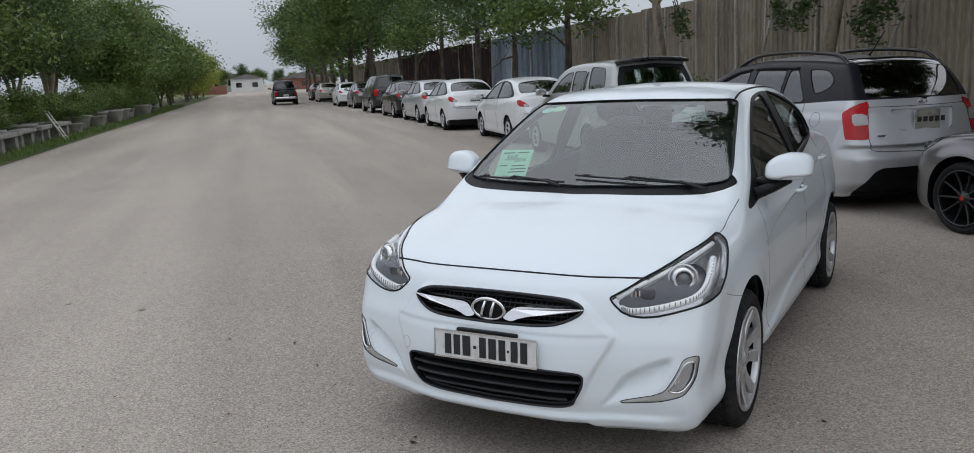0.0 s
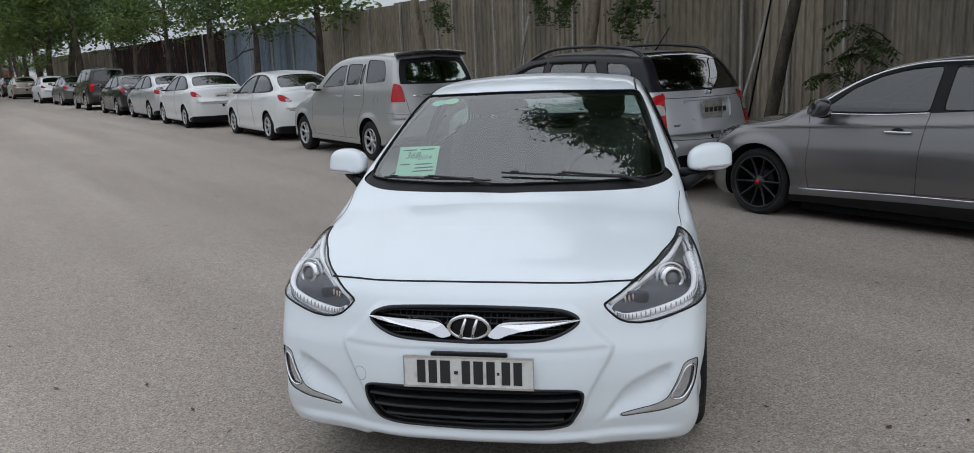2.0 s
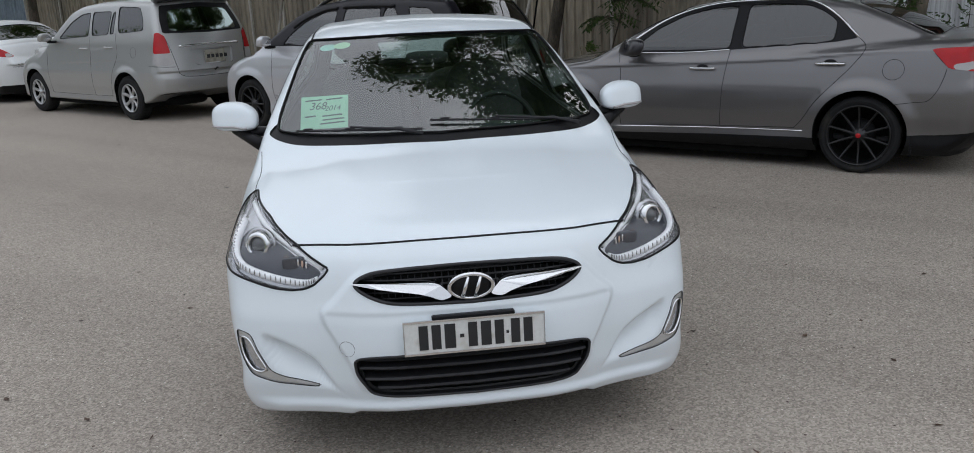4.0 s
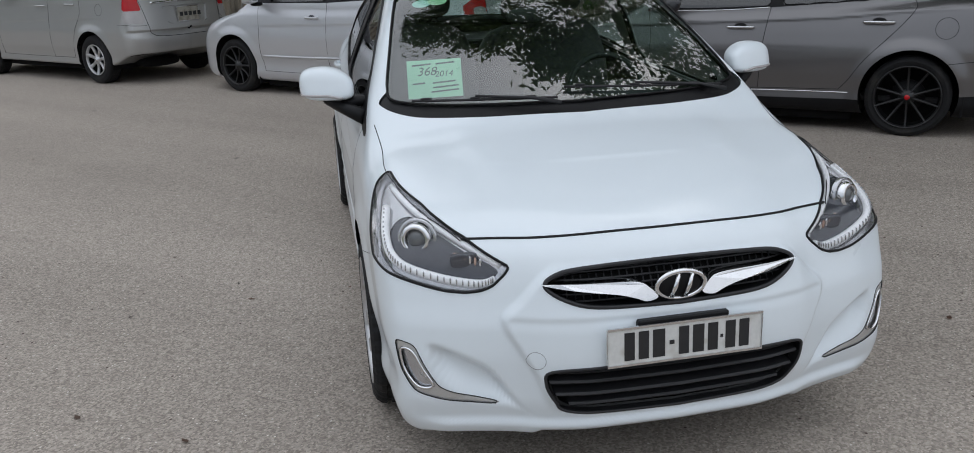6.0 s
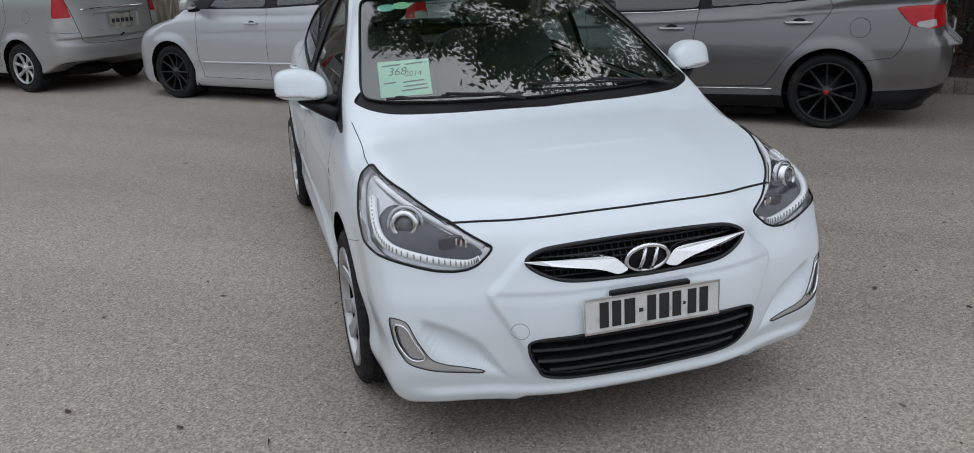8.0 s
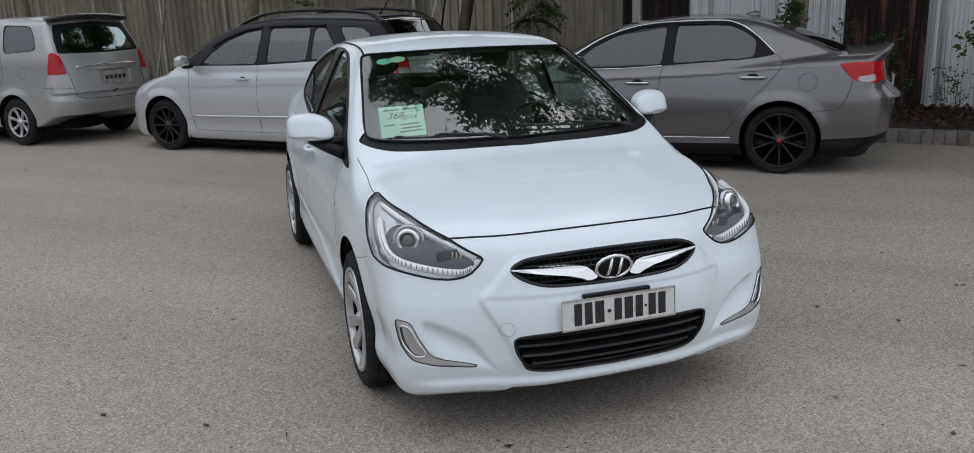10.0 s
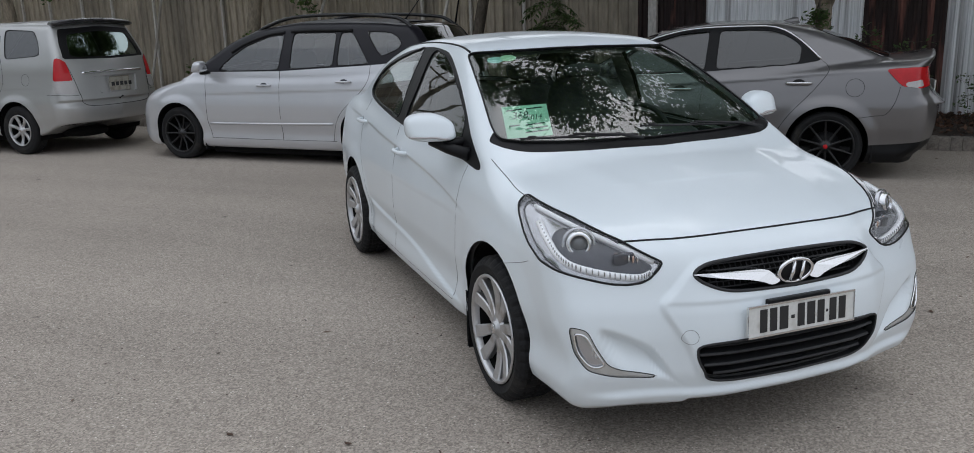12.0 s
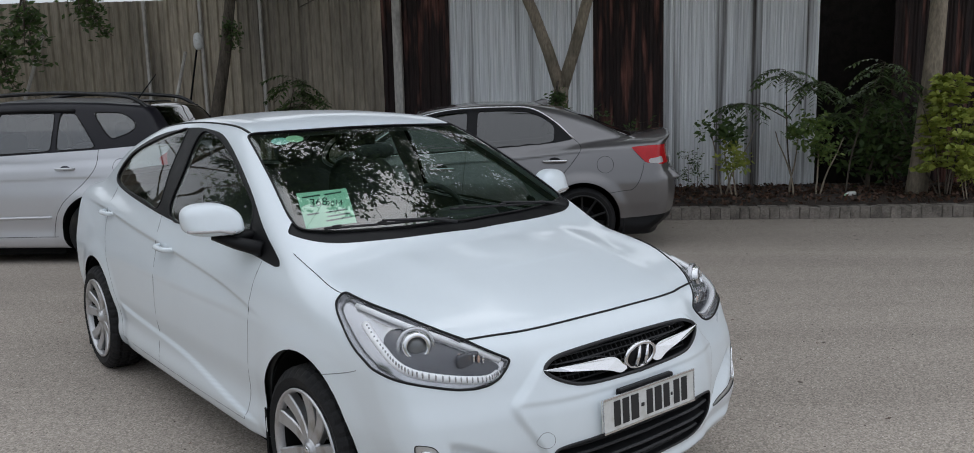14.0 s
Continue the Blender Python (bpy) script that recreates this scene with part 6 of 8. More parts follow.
def tail_parts(car, skin, clear=True):
    for sd in (1, -1):
        v, f = skin.region("tail_lamp", sd, 0.004)
        if len(f):
            lamp = part("tail_lamp", (v, f), RED_LENS, car, "red tail lamp")
            part("lamp_rim", tube_data(skin.rims("tail_lamp", sd)[0], 0.004, 5), BLACK_TRIM, lamp)
            if clear and "clear_lamp" in skin.names:
                part("clear_lamp", skin.region("clear_lamp", sd, 0.005), CLEAR_LENS, lamp, "pale clear lamp")
    if "skirt" in skin.names:
        part("lower_skirt", skin.region("skirt", 0, -0.006), BLACK_TRIM, car, "dark lower bumper")


def hollow(car, skin, region, material, deep=0.022):
    """A shallow stamped hollow with its sloping edge."""
    panel = part("plate_recess", skin.region(region, 0, -deep), material, car)
    loop = skin.rims(region, 0)[0]
    n = len(loop)
    inner = loop - deep * skin.slope(loop)
    part("recess_edge", ([*map(tuple, loop), *map(tuple, inner)], [(i, (i + 1) % n, n + (i + 1) % n, n + i) for i in range(n)]), material, panel)


def mirrors(car, x, y, z, material, big=1.0, sweep=0.030):
    for sd in (1, -1):
        shell, arm, gl = mirror_data(x, y, z, sd, big, sweep)
        mir = part("door_mirror", shell, material, car)
        part("mirror_arm", arm, BLACK_TRIM, mir)
        part("mirror_glass", gl, CHROME, mir)


def grey_sedan():
    s = GREY_SEDAN
    car, skin = base_car("grey_sedan", s, parked(s, 3.22, 6.33, 4.3), GREY_PAINT, "dark grey metallic sedan with black multi-spoke wheels beside the kerb", "car", 1.1, grey_shapes(), ROW_LABELS, "black", 0.252, centre=RED_LENS)
    tail_parts(car, skin)
    for sd in (1, -1):
        part("window_frame", skin.region("frame", sd, 0.001), BLACK_TRIM, car)
        seam(car, skin, [(-0.50, 1.035), (-0.80, 1.237), (-1.03, 1.342), (-1.30, 1.407), (-1.6, 1.430), (-2.06, 1.430), (-2.20, 1.402), (-2.31, 1.347), (-2.43, 1.257), (-2.575, 1.115)], "y", sd, 0.011, "window_chrome", CHROME, "chrome window strip", steps=3)
        seam(car, skin, [(-0.45, 0.988), (-1.1, 0.993), (-1.52, 1.018)], "y", sd, 0.008, "belt_chrome", CHROME, "chrome belt strip", steps=3)
        for hx, hz in ((-1.293, 0.858), (-2.385, 0.908)):
            p = on_skin(skin, sd * 0.87, hz, x=hx)
            h = part("door_handle", handle_data(p, sd, 0.235), CHROME, car, "chrome pull handle")
            part("handle_cup", blob((p[0], p[1] - sd * 0.004, p[2]), (0.055, 0.010, 0.034), 2.2, 8, 18), BLACK_TRIM, h)
        seam(car, skin, [(-0.46, 0.98), (-0.50, 0.75), (-0.48, 0.5), (-0.50, 0.315)], "y", sd)
        seam(car, skin, [(-1.53, 1.015), (-1.495, 0.75), (-1.48, 0.5), (-1.47, 0.345)], "y", sd)
        seam(car, skin, [(-2.585, 1.105), (-2.63, 1.06), (-2.635, 1.0), (-2.525, 0.852), (-2.305, 0.61), (-2.20, 0.45), (-2.128, 0.362)], "y", sd)
        seam(car, skin, [(-0.50, 0.315), (-1.3, 0.342), (-2.128, 0.362)], "y", sd)
        # black here paints the shade on the grey sill
        part("rocker", skin.region("rocker", sd, -0.004), BLACK_TRIM, car, "dark sill below the doors")
        seam(car, skin, [(-0.42, 0.297), (-1.42, 0.327), (-2.20, 0.336)], "y", sd, 0.007, "sill_strip", CHROME, "chrome sill strip")
        seam(car, skin, [(-2.90, 0.590), (-3.05, 0.608), (-3.14, 0.622), (-3.20, 0.70), (-3.235, 0.796), (-3.25, 0.868)], "y", sd)
        seam(car, skin, [(0.33, 0.62), (0.52, 0.66), (0.60, 0.70)], "y", sd)
        seam(car, skin, [(-2.872 + 0.080 * math.cos(g), 0.862 + 0.080 * math.sin(g)) for g in np.linspace(0, 2 * math.pi, 14)], "y", sd, 0.002, "fuel_flap_gap")
        seam(car, skin, [(0.44, sd * 0.62), (0.1, sd * 0.72), (-0.2, sd * 0.75), (-0.38, sd * 0.74)], "z", radius=0.003)
        part("mud_flap", block(-3.055, -3.035, sd * 0.66, sd * 0.84, 0.17, 0.40, 0.004), BLACK_TRIM, car, smooth=False)
        lamp = part("headlamp", skin.region("headlamp", sd, -0.012), LAMP_BOWL, car, "clear headlamp")
        cover = part("lamp_cover", skin.region("headlamp", sd, 0.001), LAMP_GLASS, lamp)
        cover.visible_shadow = False
        part("lamp_rim", tube_data(skin.rims("headlamp", sd)[0], 0.004, 5), BLACK_TRIM, lamp)
        c = on_skin(skin, sd * 0.72, 0.755) - np.array([0.02, 0, 0])
        part("projector", blob(c, (0.02, 0.045, 0.04), 2.2, 8, 14), LAMP_GREY, lamp)
    mirrors(car, -0.68, 0.865, 0.985, BLACK_PAINT, 1.25, 0.12)
    cabin_parts(car, s, -0.25, CLOTH)
    back_plate(car, skin, 0.80, 0.30, 0.16)
    # aerial fin
    p = inwards(skin.field, np.array([[-2.25, 0, 2.0]]), np.array([[0.0, 0, -1]]))[0]
    part("aerial_fin", slab([(-2.37, p[2] - 0.03), (-2.35, p[2] + 0.035), (-2.31, p[2] + 0.04), (-2.17, p[2] - 0.005), (-2.14, p[2] - 0.02)], 0.03, (0, 2), -0.015), GREY_PAINT, car)
    seam(car, skin, [(-0.62, 0.97), (-0.60, 0.80), (-0.55, 0.62)], "back", radius=0.0025)
    seam(car, skin, [(0.62, 0.97), (0.60, 0.80), (0.55, 0.62)], "back", radius=0.0025)
    return car


grey_sedan()


def silver_wagon():
    s = WAGON
    car, skin = base_car("silver_wagon", s, parked(s, 10.62, 5.83, 0.8, 0), SILVER, "silver estate car with black roof and black wheels by the fence", "car", 1.0, estate_shapes(), ROW_LABELS, "black", 0.235, pane=LIGHT_TINT, rear_pane=DARK_MIRROR)
    hollow(car, skin, "recess", SILVER)
    part("roof", skin.region("upper", 0, 0.0), DARK_ROOF, car, "black roof and pillars")
    tail_parts(car, skin)
    for sd in (1, -1):
        seam(car, skin, [(-0.42, 1.05), (-0.46, 0.75), (-0.46, 0.5), (-0.50, 0.28)], "y", sd)
        seam(car, skin, [(-1.52, 1.07), (-1.53, 0.75), (-1.54, 0.28)], "y", sd)
        seam(car, skin, [(-2.72, 1.12), (-2.70, 0.95), (-2.58, 0.80), (-2.36, 0.60), (-2.26, 0.40), (-2.24, 0.28)], "y", sd)
        seam(car, skin, [(-0.50, 0.28), (-1.4, 0.275), (-2.28, 0.28)], "y", sd)
        seam(car, skin, [(-0.50, 0.455), (-1.0, 0.457), (-1.55, 0.463), (-2.24, 0.475)], "y", sd, 0.015, "side_moulding", SILVER, "silver side moulding")
        seam(car, skin, [(0.05, sd * 0.73), (0.3, sd * 0.68), (0.55, sd * 0.55)], "z", radius=0.003)
        for hx, hz in ((-1.308, 0.905), (-2.394, 0.944)):
            p = on_skin(skin, sd * 0.9, hz, x=hx)
            h = part("door_handle", handle_data(p, sd, 0.19), SILVER, car, "silver pull handle")
            part("handle_cup", blob((p[0], p[1] - sd * 0.004, p[2]), (0.05, 0.010, 0.03), 2.2, 8, 16), LAMP_GREY, h)
        q = []
        for x, dz in ((-1.05, -0.02), (-1.22, 0.025), (-1.6, 0.07), (-2.3, 0.085), (-2.85, 0.075), (-3.02, 0.05), (-3.14, -0.02)):
            p = inwards(skin.field, np.array([[x, sd * 0.56, 2.2]]), np.array([[0.0, 0, -1]]))[0]
            q.append((p[0], p[1], p[2] + dz))
        part("roof_rail", tube_data(rounded(q, 5, closed=False), [0.030, *[0.021] * 29, 0.034], 8, closed=False, flat=1.3), DARK_ALLOY, car, "black roof rail")
        seam(car, skin, [(sd * 0.60, 1.15), (sd * 0.62, 1.0), (sd * 0.645, 0.768), (sd * 0.62, 0.69), (sd * 0.55, 0.645), (sd * 0.3, 0.632), (0.0, 0.626)], "back", radius=0.004)
        seam(car, skin, [(sd * 0.61, 1.088), (sd * 0.3, 1.085), (0.0, 1.085)], "back", radius=0.004)
        seam(car, skin, [(-2.95 + 0.075 * math.cos(g), 0.955 + 0.078 * math.sin(g)) for g in np.linspace(0, 2 * math.pi, 14)], "y", sd, 0.002, "fuel_flap_gap")
        seam(car, skin, [(-0.80, 1.28), (-1.0, 1.38), (-1.30, 1.47), (-1.53, 1.495)], "y", sd, 0.020, "rain_visor", BLACK_TRIM)
        seam(car, skin, [(-1.62, 1.50), (-2.0, 1.507), (-2.44, 1.497)], "y", sd, 0.022, "rain_visor", BLACK_TRIM)
        part("mud_flap", block(-0.385, -0.37, sd * 0.68, sd * 0.87, 0.12, 0.36, 0.004), BLACK_TRIM, car, smooth=False)
        part("mud_flap", block(-3.085, -3.07, sd * 0.66, sd * 0.86, 0.14, 0.40, 0.004), BLACK_TRIM, car, smooth=False)
    mirrors(car, -0.52, 0.88, 1.06, SILVER, 1.05)
    cabin_parts(car, s, -0.2, CLOTH, seat_z=0.58)
    back_plate(car, skin, 0.948, 0.31, 0.19, bg=PLATE_DUSTY, push=0.006)
    part("roof_aerial", tube_data([(-2.75, 0.0, 1.60), (-2.79, 0.0, 1.64), (-2.98, 0.0, 1.86)], [0.014, 0.008, 0.004], 6, closed=False), BLACK_TRIM, car)
    part("rear_wiper", tube_data([(-3.62, 0.02, 1.16), (-3.60, 0.16, 1.19), (-3.57, 0.36, 1.225)], [0.012, 0.008, 0.006], 6, closed=False), BLACK_TRIM, car)
    part("badge", blob(on_skin(skin, 0.0, 1.122, "rear"), (0.008, 0.060, 0.028), 2, 8, 20), CHROME, car, "chrome oval badge")
    part("lettering_bar", blob(on_skin(skin, 0.50, 0.80, "rear"), (0.005, 0.085, 0.011), 4, 6, 12), CHROME, car)
    return car


silver_wagon()


def silver_minivan():
    s = MINIVAN
    car, skin = base_car("silver_minivan", s, parked(s, 13.15, 5.56, 0.5), SILVER_WARM, "silver people carrier with a black roof spoiler by the fence", "car", 1.0, carrier_shapes(), ROW_LABELS, "seven", 0.205, pane=FILM_GLASS, rear_pane=MIRROR_FILM)
    tail_parts(car, skin)
    part("window_border", skin.region("border"), BLACK_TRIM, car, "black border round the rear window")
    hollow(car, skin, "recess", SILVER_WARM)
    y = np.linspace(-0.62, 0.62, 21)
    q = inwards(skin.field, np.stack([np.full(21, -3.36) + 0.10 * (y / 0.62) ** 2, y, np.full(21, 2.3)], -1), np.tile([0.0, 0, -1], (21, 1)))
    part("roof_spoiler", tube_data(q + np.array([-0.05, 0, 0.022]), 0.034, 8, closed=False, flat=3.0), BLACK_PAINT, car, "black roof spoiler")
    for sd in (1, -1):
        seam(car, skin, [(-0.42, 1.10), (-0.46, 0.75), (-0.48, 0.34)], "y", sd)
        seam(car, skin, [(-1.80, 1.20), (-1.80, 0.75), (-1.79, 0.34)], "y", sd)
        seam(car, skin, [(-2.50, 1.25), (-2.54, 0.95), (-2.40, 0.70), (-2.28, 0.34)], "y", sd)
        seam(car, skin, [(-0.48, 0.34), (-1.4, 0.335), (-2.30, 0.34)], "y", sd)
        seam(car, skin, [(sd * 0.66, 1.20), (sd * 0.61, 0.95), (sd * 0.585, 0.78), (sd * 0.55, 0.66), (sd * 0.4, 0.62), (0.0, 0.615)], "back", radius=0.004)
        seam(car, skin, [(sd * 0.84, 0.79), (sd * 0.74, 0.775), (sd * 0.60, 0.77)], "back", radius=0.003)
        seam(car, skin, [(-2.95 + 0.07 * math.cos(g), 0.98 + 0.075 * math.sin(g)) for g in np.linspace(0, 2 * math.pi, 14)], "y", sd, 0.002, "fuel_flap_gap")
        for hx, hz in ((-1.62, 1.03), (-2.33, 1.05)):
            part("door_handle", handle_data(on_skin(skin, sd * 0.9, hz, x=hx), sd, 0.19), SILVER_WARM, car)
    seam(car, skin, [(0.50, 1.048), (0.25, 1.056), (0.0, 1.058), (-0.25, 1.056), (-0.50, 1.048)], "back", 1, 0.018, "tailgate_bar", CHROME, "chrome tailgate bar")
    mirrors(car, -0.78, 0.87, 1.14, SILVER_WARM, 1.05)
    cabin_parts(car, s, -0.40, CLOTH, seat_z=0.66)
    back_plate(car, skin, 0.885, 0.34, 0.19, bg=PLATE_DUSTY, push=0.006)
    return car


silver_minivan()


def far_car(name, s, m, mat, label, shapes, style="seven", fine=0.42, plate=0.86):
    car, skin = base_car(name, s, m, mat, label, "car", fine, shapes, ROW_LABELS, style, s["tyre"] - 0.10)
    tail_parts(car, skin)
    for sd in (1, -1):
        if "frame" in shapes:
            part("window_frame", skin.region("frame", sd, 0.001), BLACK_TRIM, car)
        seam(car, skin, [(-0.45, 1.0), (-0.48, 0.6), (-0.5, 0.28)], "y", sd, 0.004)
        seam(car, skin, [(-1.62, 1.02), (-1.62, 0.6), (-1.62, 0.28)], "y", sd, 0.004)
        for hx in (-1.38, -2.38):
            part("door_handle", handle_data(on_skin(skin, sd * 0.87, 0.92, x=hx), sd, 0.19), mat, car)
    seam(car, skin, [(-0.60, 0.66), (0.0, 0.64), (0.60, 0.66)], "back", radius=0.005)
    mirrors(car, -0.56, s["half"] - 0.01, 1.0, mat)
    cabin_parts(car, s, -0.22, CLOTH)
    back_plate(car, skin, plate, 0.36, 0.14)
    return car


far_car("white_sedan_by_fence", TALL_SEDAN, parked(TALL_SEDAN, 18.55, 5.75, -1.5), WHITE_FAR, "white sedan with red tail lamps parked beside the silver people carrier", sedan_shapes(0.05, 0.08), fine=0.6)
far_car("white_sedan_by_fence", TALL_SEDAN, parked(TALL_SEDAN, 24.6, 5.55, -1.0), WHITE_FAR, "white sedan with a dusty boot parked in the row", sedan_shapes(0.05, 0.08), fine=0.6)
far_car("silver_sedan", TALL_SEDAN, parked(TALL_SEDAN, 29.5, 5.7, 0.5), SILVER, "silver sedan parked in the row", sedan_shapes(0.05, 0.08))
far_car("dark_sedan", TALL_SEDAN, parked(TALL_SEDAN, 34.3, 5.6, 0.5), BLACK_PAINT, "black sedan parked in the row", sedan_shapes(0.05, 0.08))
far_car("black_offroader", OFFROADER, parked(OFFROADER, 40.4, 5.5, 0.5), BLACK_PAINT, "tall black off-road car parked in the row", van_shapes(1.62, 1.17), plate=0.95)
far_car("dark_sedan", TALL_SEDAN, parked(TALL_SEDAN, 48.4, 5.6, 0.5), GREY_PAINT, "dark grey sedan parked far down the row", sedan_shapes(0.05, 0.08), fine=0.34)
far_car("white_sedan_by_fence", TALL_SEDAN, parked(TALL_SEDAN, 53.7, 5.2, 0.5), WHITE_FAR, "white sedan parked far down the row", sedan_shapes(0.05, 0.08), fine=0.34)
far_car("beige_sedan", TALL_SEDAN, parked(TALL_SEDAN, 66.8, 5.0, 0.5), BEIGE_PAINT, "beige sedan parked far down the row", sedan_shapes(0.05, 0.08), fine=0.34)
far_car("dark_sedan", TALL_SEDAN, parked(TALL_SEDAN, 74.0, 4.9, 0.5), BLACK_PAINT, "black sedan at the far end of the row", sedan_shapes(0.05, 0.08), fine=0.34)


def black_pickup():
    s = PICKUP
    shapes = {k: v for k, v in van_shapes(1.62, 1.17).items() if k in ("screen", "pane_front")}
    shapes["rear_screen"] = ((1, 2), rounded([(-0.2, 1.22), (0.3, 1.22), (0.58, 1.24), (0.54, 1.56), (0.2, 1.60), (-0.2, 1.60)], 4), lambda x, a, z: (x < -1.5) & (z > 1.14))
    shapes["tail_lamp"] = ((4, 2), rounded([(-3.25, 1.02), (-3.48, 1.02), (-3.48, 0.72), (-3.25, 0.72)], 4), lambda x, a, z: x < -3.4)
    shapes["skirt"] = ((4, 2), np.array([(-2.6, 0.1), (-5.3, 0.1), (-5.3, 0.42), (-3.2, 0.42), (-2.6, 0.30)]), lambda x, a, z: x < -3.4)
    r = pose(0, 0, 0, 0, 0, 90 + ROAD + 1)
    car, skin = base_car("black_pickup", s, Matrix.Translation(site(68.0, 2.4)) @ r, BLACK_PAINT, "black pickup truck standing on the road", "pickup", 0.4, shapes, "", "five", 0.22)
    tail_parts(car, skin)
    part("bed_cover", blob((-3.3, 0, 1.10), (0.85, 0.74, 0.05), 5, 8, 20), SOFT_BLACK, car)
    part("rear_bumper", blob((-4.2, 0, 0.52), (0.07, 0.78, 0.08), 5, 8, 20), CHROME, car, "chrome rear bumper")
    mirrors(car, -0.50, 0.88, 1.15, BLACK_PAINT, 1.1)
    back_plate(car, skin, 0.70, 0.36, 0.14)
    return car


black_pickup()

# ---------------------------------------------------------------- trees, shrubs and what lies under them
def leaves_data(centers, normals_seed, size, spread_dirs=None, ratio=0.45, fold=0.25):
    """One pointed, slightly folded leaf (four triangles' worth, two faces) at each centre."""
    r = np.random.RandomState(normals_seed)
    n = len(centers)
    d = r.normal(size=(n, 3))
    d[:, 2] = d[:, 2] * 0.6 - 0.25
    d /= np.linalg.norm(d, axis=1)[:, None]
    u = np.cross(d, r.normal(size=(n, 3)))
    u /= np.linalg.norm(u, axis=1)[:, None]
    w = np.cross(d, u)
    L = size * r.uniform(0.7, 1.3, n)[:, None]
    base, tip = centers - 0.5 * L * d, centers + 0.5 * L * d
    mid = centers + fold * L * 0.3 * w
    a, b = mid + ratio * 0.5 * L * u, mid - ratio * 0.5 * L * u
    V = np.stack([base, a, tip, b], 1).reshape(-1, 3)
    F = np.arange(4 * n).reshape(-1, 4)
    return V, F


def quick_mesh(name, V, F, material, smooth=False):
    me = bpy.data.meshes.new(name)
    V, F = np.asarray(V, np.float32), np.asarray(F, np.int32)
    me.vertices.add(len(V))
    me.vertices.foreach_set("co", V.ravel())
    k = F.shape[1]
    me.loops.add(F.size)
    me.loops.foreach_set("vertex_index", F.ravel())
    me.polygons.add(len(F))
    me.polygons.foreach_set("loop_start", np.arange(0, F.size, k, dtype=np.int32))
    me.update(calc_edges=True)
    me.validate()
    me.materials.append(material)
    return me


def branch(r, start, way, length, steps, wander, rise):
    p, d, pts = np.array(start, float), np.array(way, float), []
    for _ in range(steps + 1):
        pts.append(p.copy())
        d = d + r.normal(size=3) * wander + np.array([0, 0, rise])
        d /= np.linalg.norm(d)
        p = p + d * length / steps
    return np.array(pts), d


def tree_meshes(seed, height, fork_z, radius, lean, limbs, spread, crown_low, clumps, per_clump, leaf, clump_size, bark, leaf_mat, forks=1, flat=0.75):
    """Trunk with limbs as one mesh, and the crown of single leaves as another."""
    r = np.random.RandomState(seed)
    tubes, tips = [], []
    for k in range(forks):
        g = 2 * math.pi * k / max(forks, 1) + 0.6
        out = 0.25 if forks > 1 else 0.0
        low, d = branch(r, (0, 0, -0.1), (lean[0], lean[1], 1), fork_z if forks > 1 else height * 0.75, 10, 0.045, 0.03) if (k == 0 or forks == 1) else (None, None)
        if forks > 1:
            if k == 0:
                tubes.append(tube_data(low, np.linspace(radius * 1.25, radius * 1.0, len(low)), 10, closed=False))
                root = low[-1]
            stem, d = branch(r, root - np.array([0, 0, 0.06]), (out * math.cos(g) + lean[0], out * math.sin(g) + lean[1], 1), height * 0.7 - fork_z, 9, 0.05, 0.03)
        else:
            stem = low
        tubes.append(tube_data(stem, np.linspace(radius * (0.85 if forks > 1 else 1.2), radius * 0.3, len(stem)), 9, closed=False))
        for i in range(limbs):
            t = 0.45 + 0.55 * (i + r.uniform(0, 0.8)) / limbs
            at = stem[min(int(t * (len(stem) - 1)), len(stem) - 1)]
            g = 2.4 * i + r.uniform(-0.5, 0.5)
            limb, _ = branch(r, at, (math.cos(g), math.sin(g), r.uniform(0.15, 0.8)), spread * r.uniform(0.6, 1.1), 7, 0.16, 0.02)
            rr = radius * 0.42 * (1.1 - 0.5 * t)
            tubes.append(tube_data(limb, np.linspace(rr, rr * 0.2, len(limb)), 6, closed=False))
            tips += list(limb[3:])
            for q in (3, 5):
                twig, _ = branch(r, limb[q], r.normal(size=3) + np.array([0, 0, 0.2]), spread * 0.45, 4, 0.2, 0.0)
                tubes.append(tube_data(twig, np.linspace(rr * 0.35, rr * 0.1, len(twig)), 4, closed=False))
                tips += list(twig[2:])
        tips.append(stem[-1])
    tips = np.array([t for t in tips if t[2] > crown_low])
    pick = tips[r.randint(0, len(tips), clumps)] + r.normal(size=(clumps, 3)) * clump_size * 0.5
    pts = np.repeat(pick, per_clump, 0) + r.normal(size=(clumps * per_clump, 3)) * clump_size * np.array([0.5, 0.5, 0.5 * flat])
    pts = pts[pts[:, 2] > crown_low - 0.5]
    V, F = leaves_data(pts, seed + 7, leaf)
    return mesh_of("trunk", join(*tubes), bark), quick_mesh("crown", V, F, leaf_mat)


def plant_tree(name, meshes, m, label, group=""):
    t = thing(name, m, label, "tree", group)
    part("trunk", meshes[0], None, t)
    part("crown", meshes[1], None, t, "loose crown of small leaves")
    return t


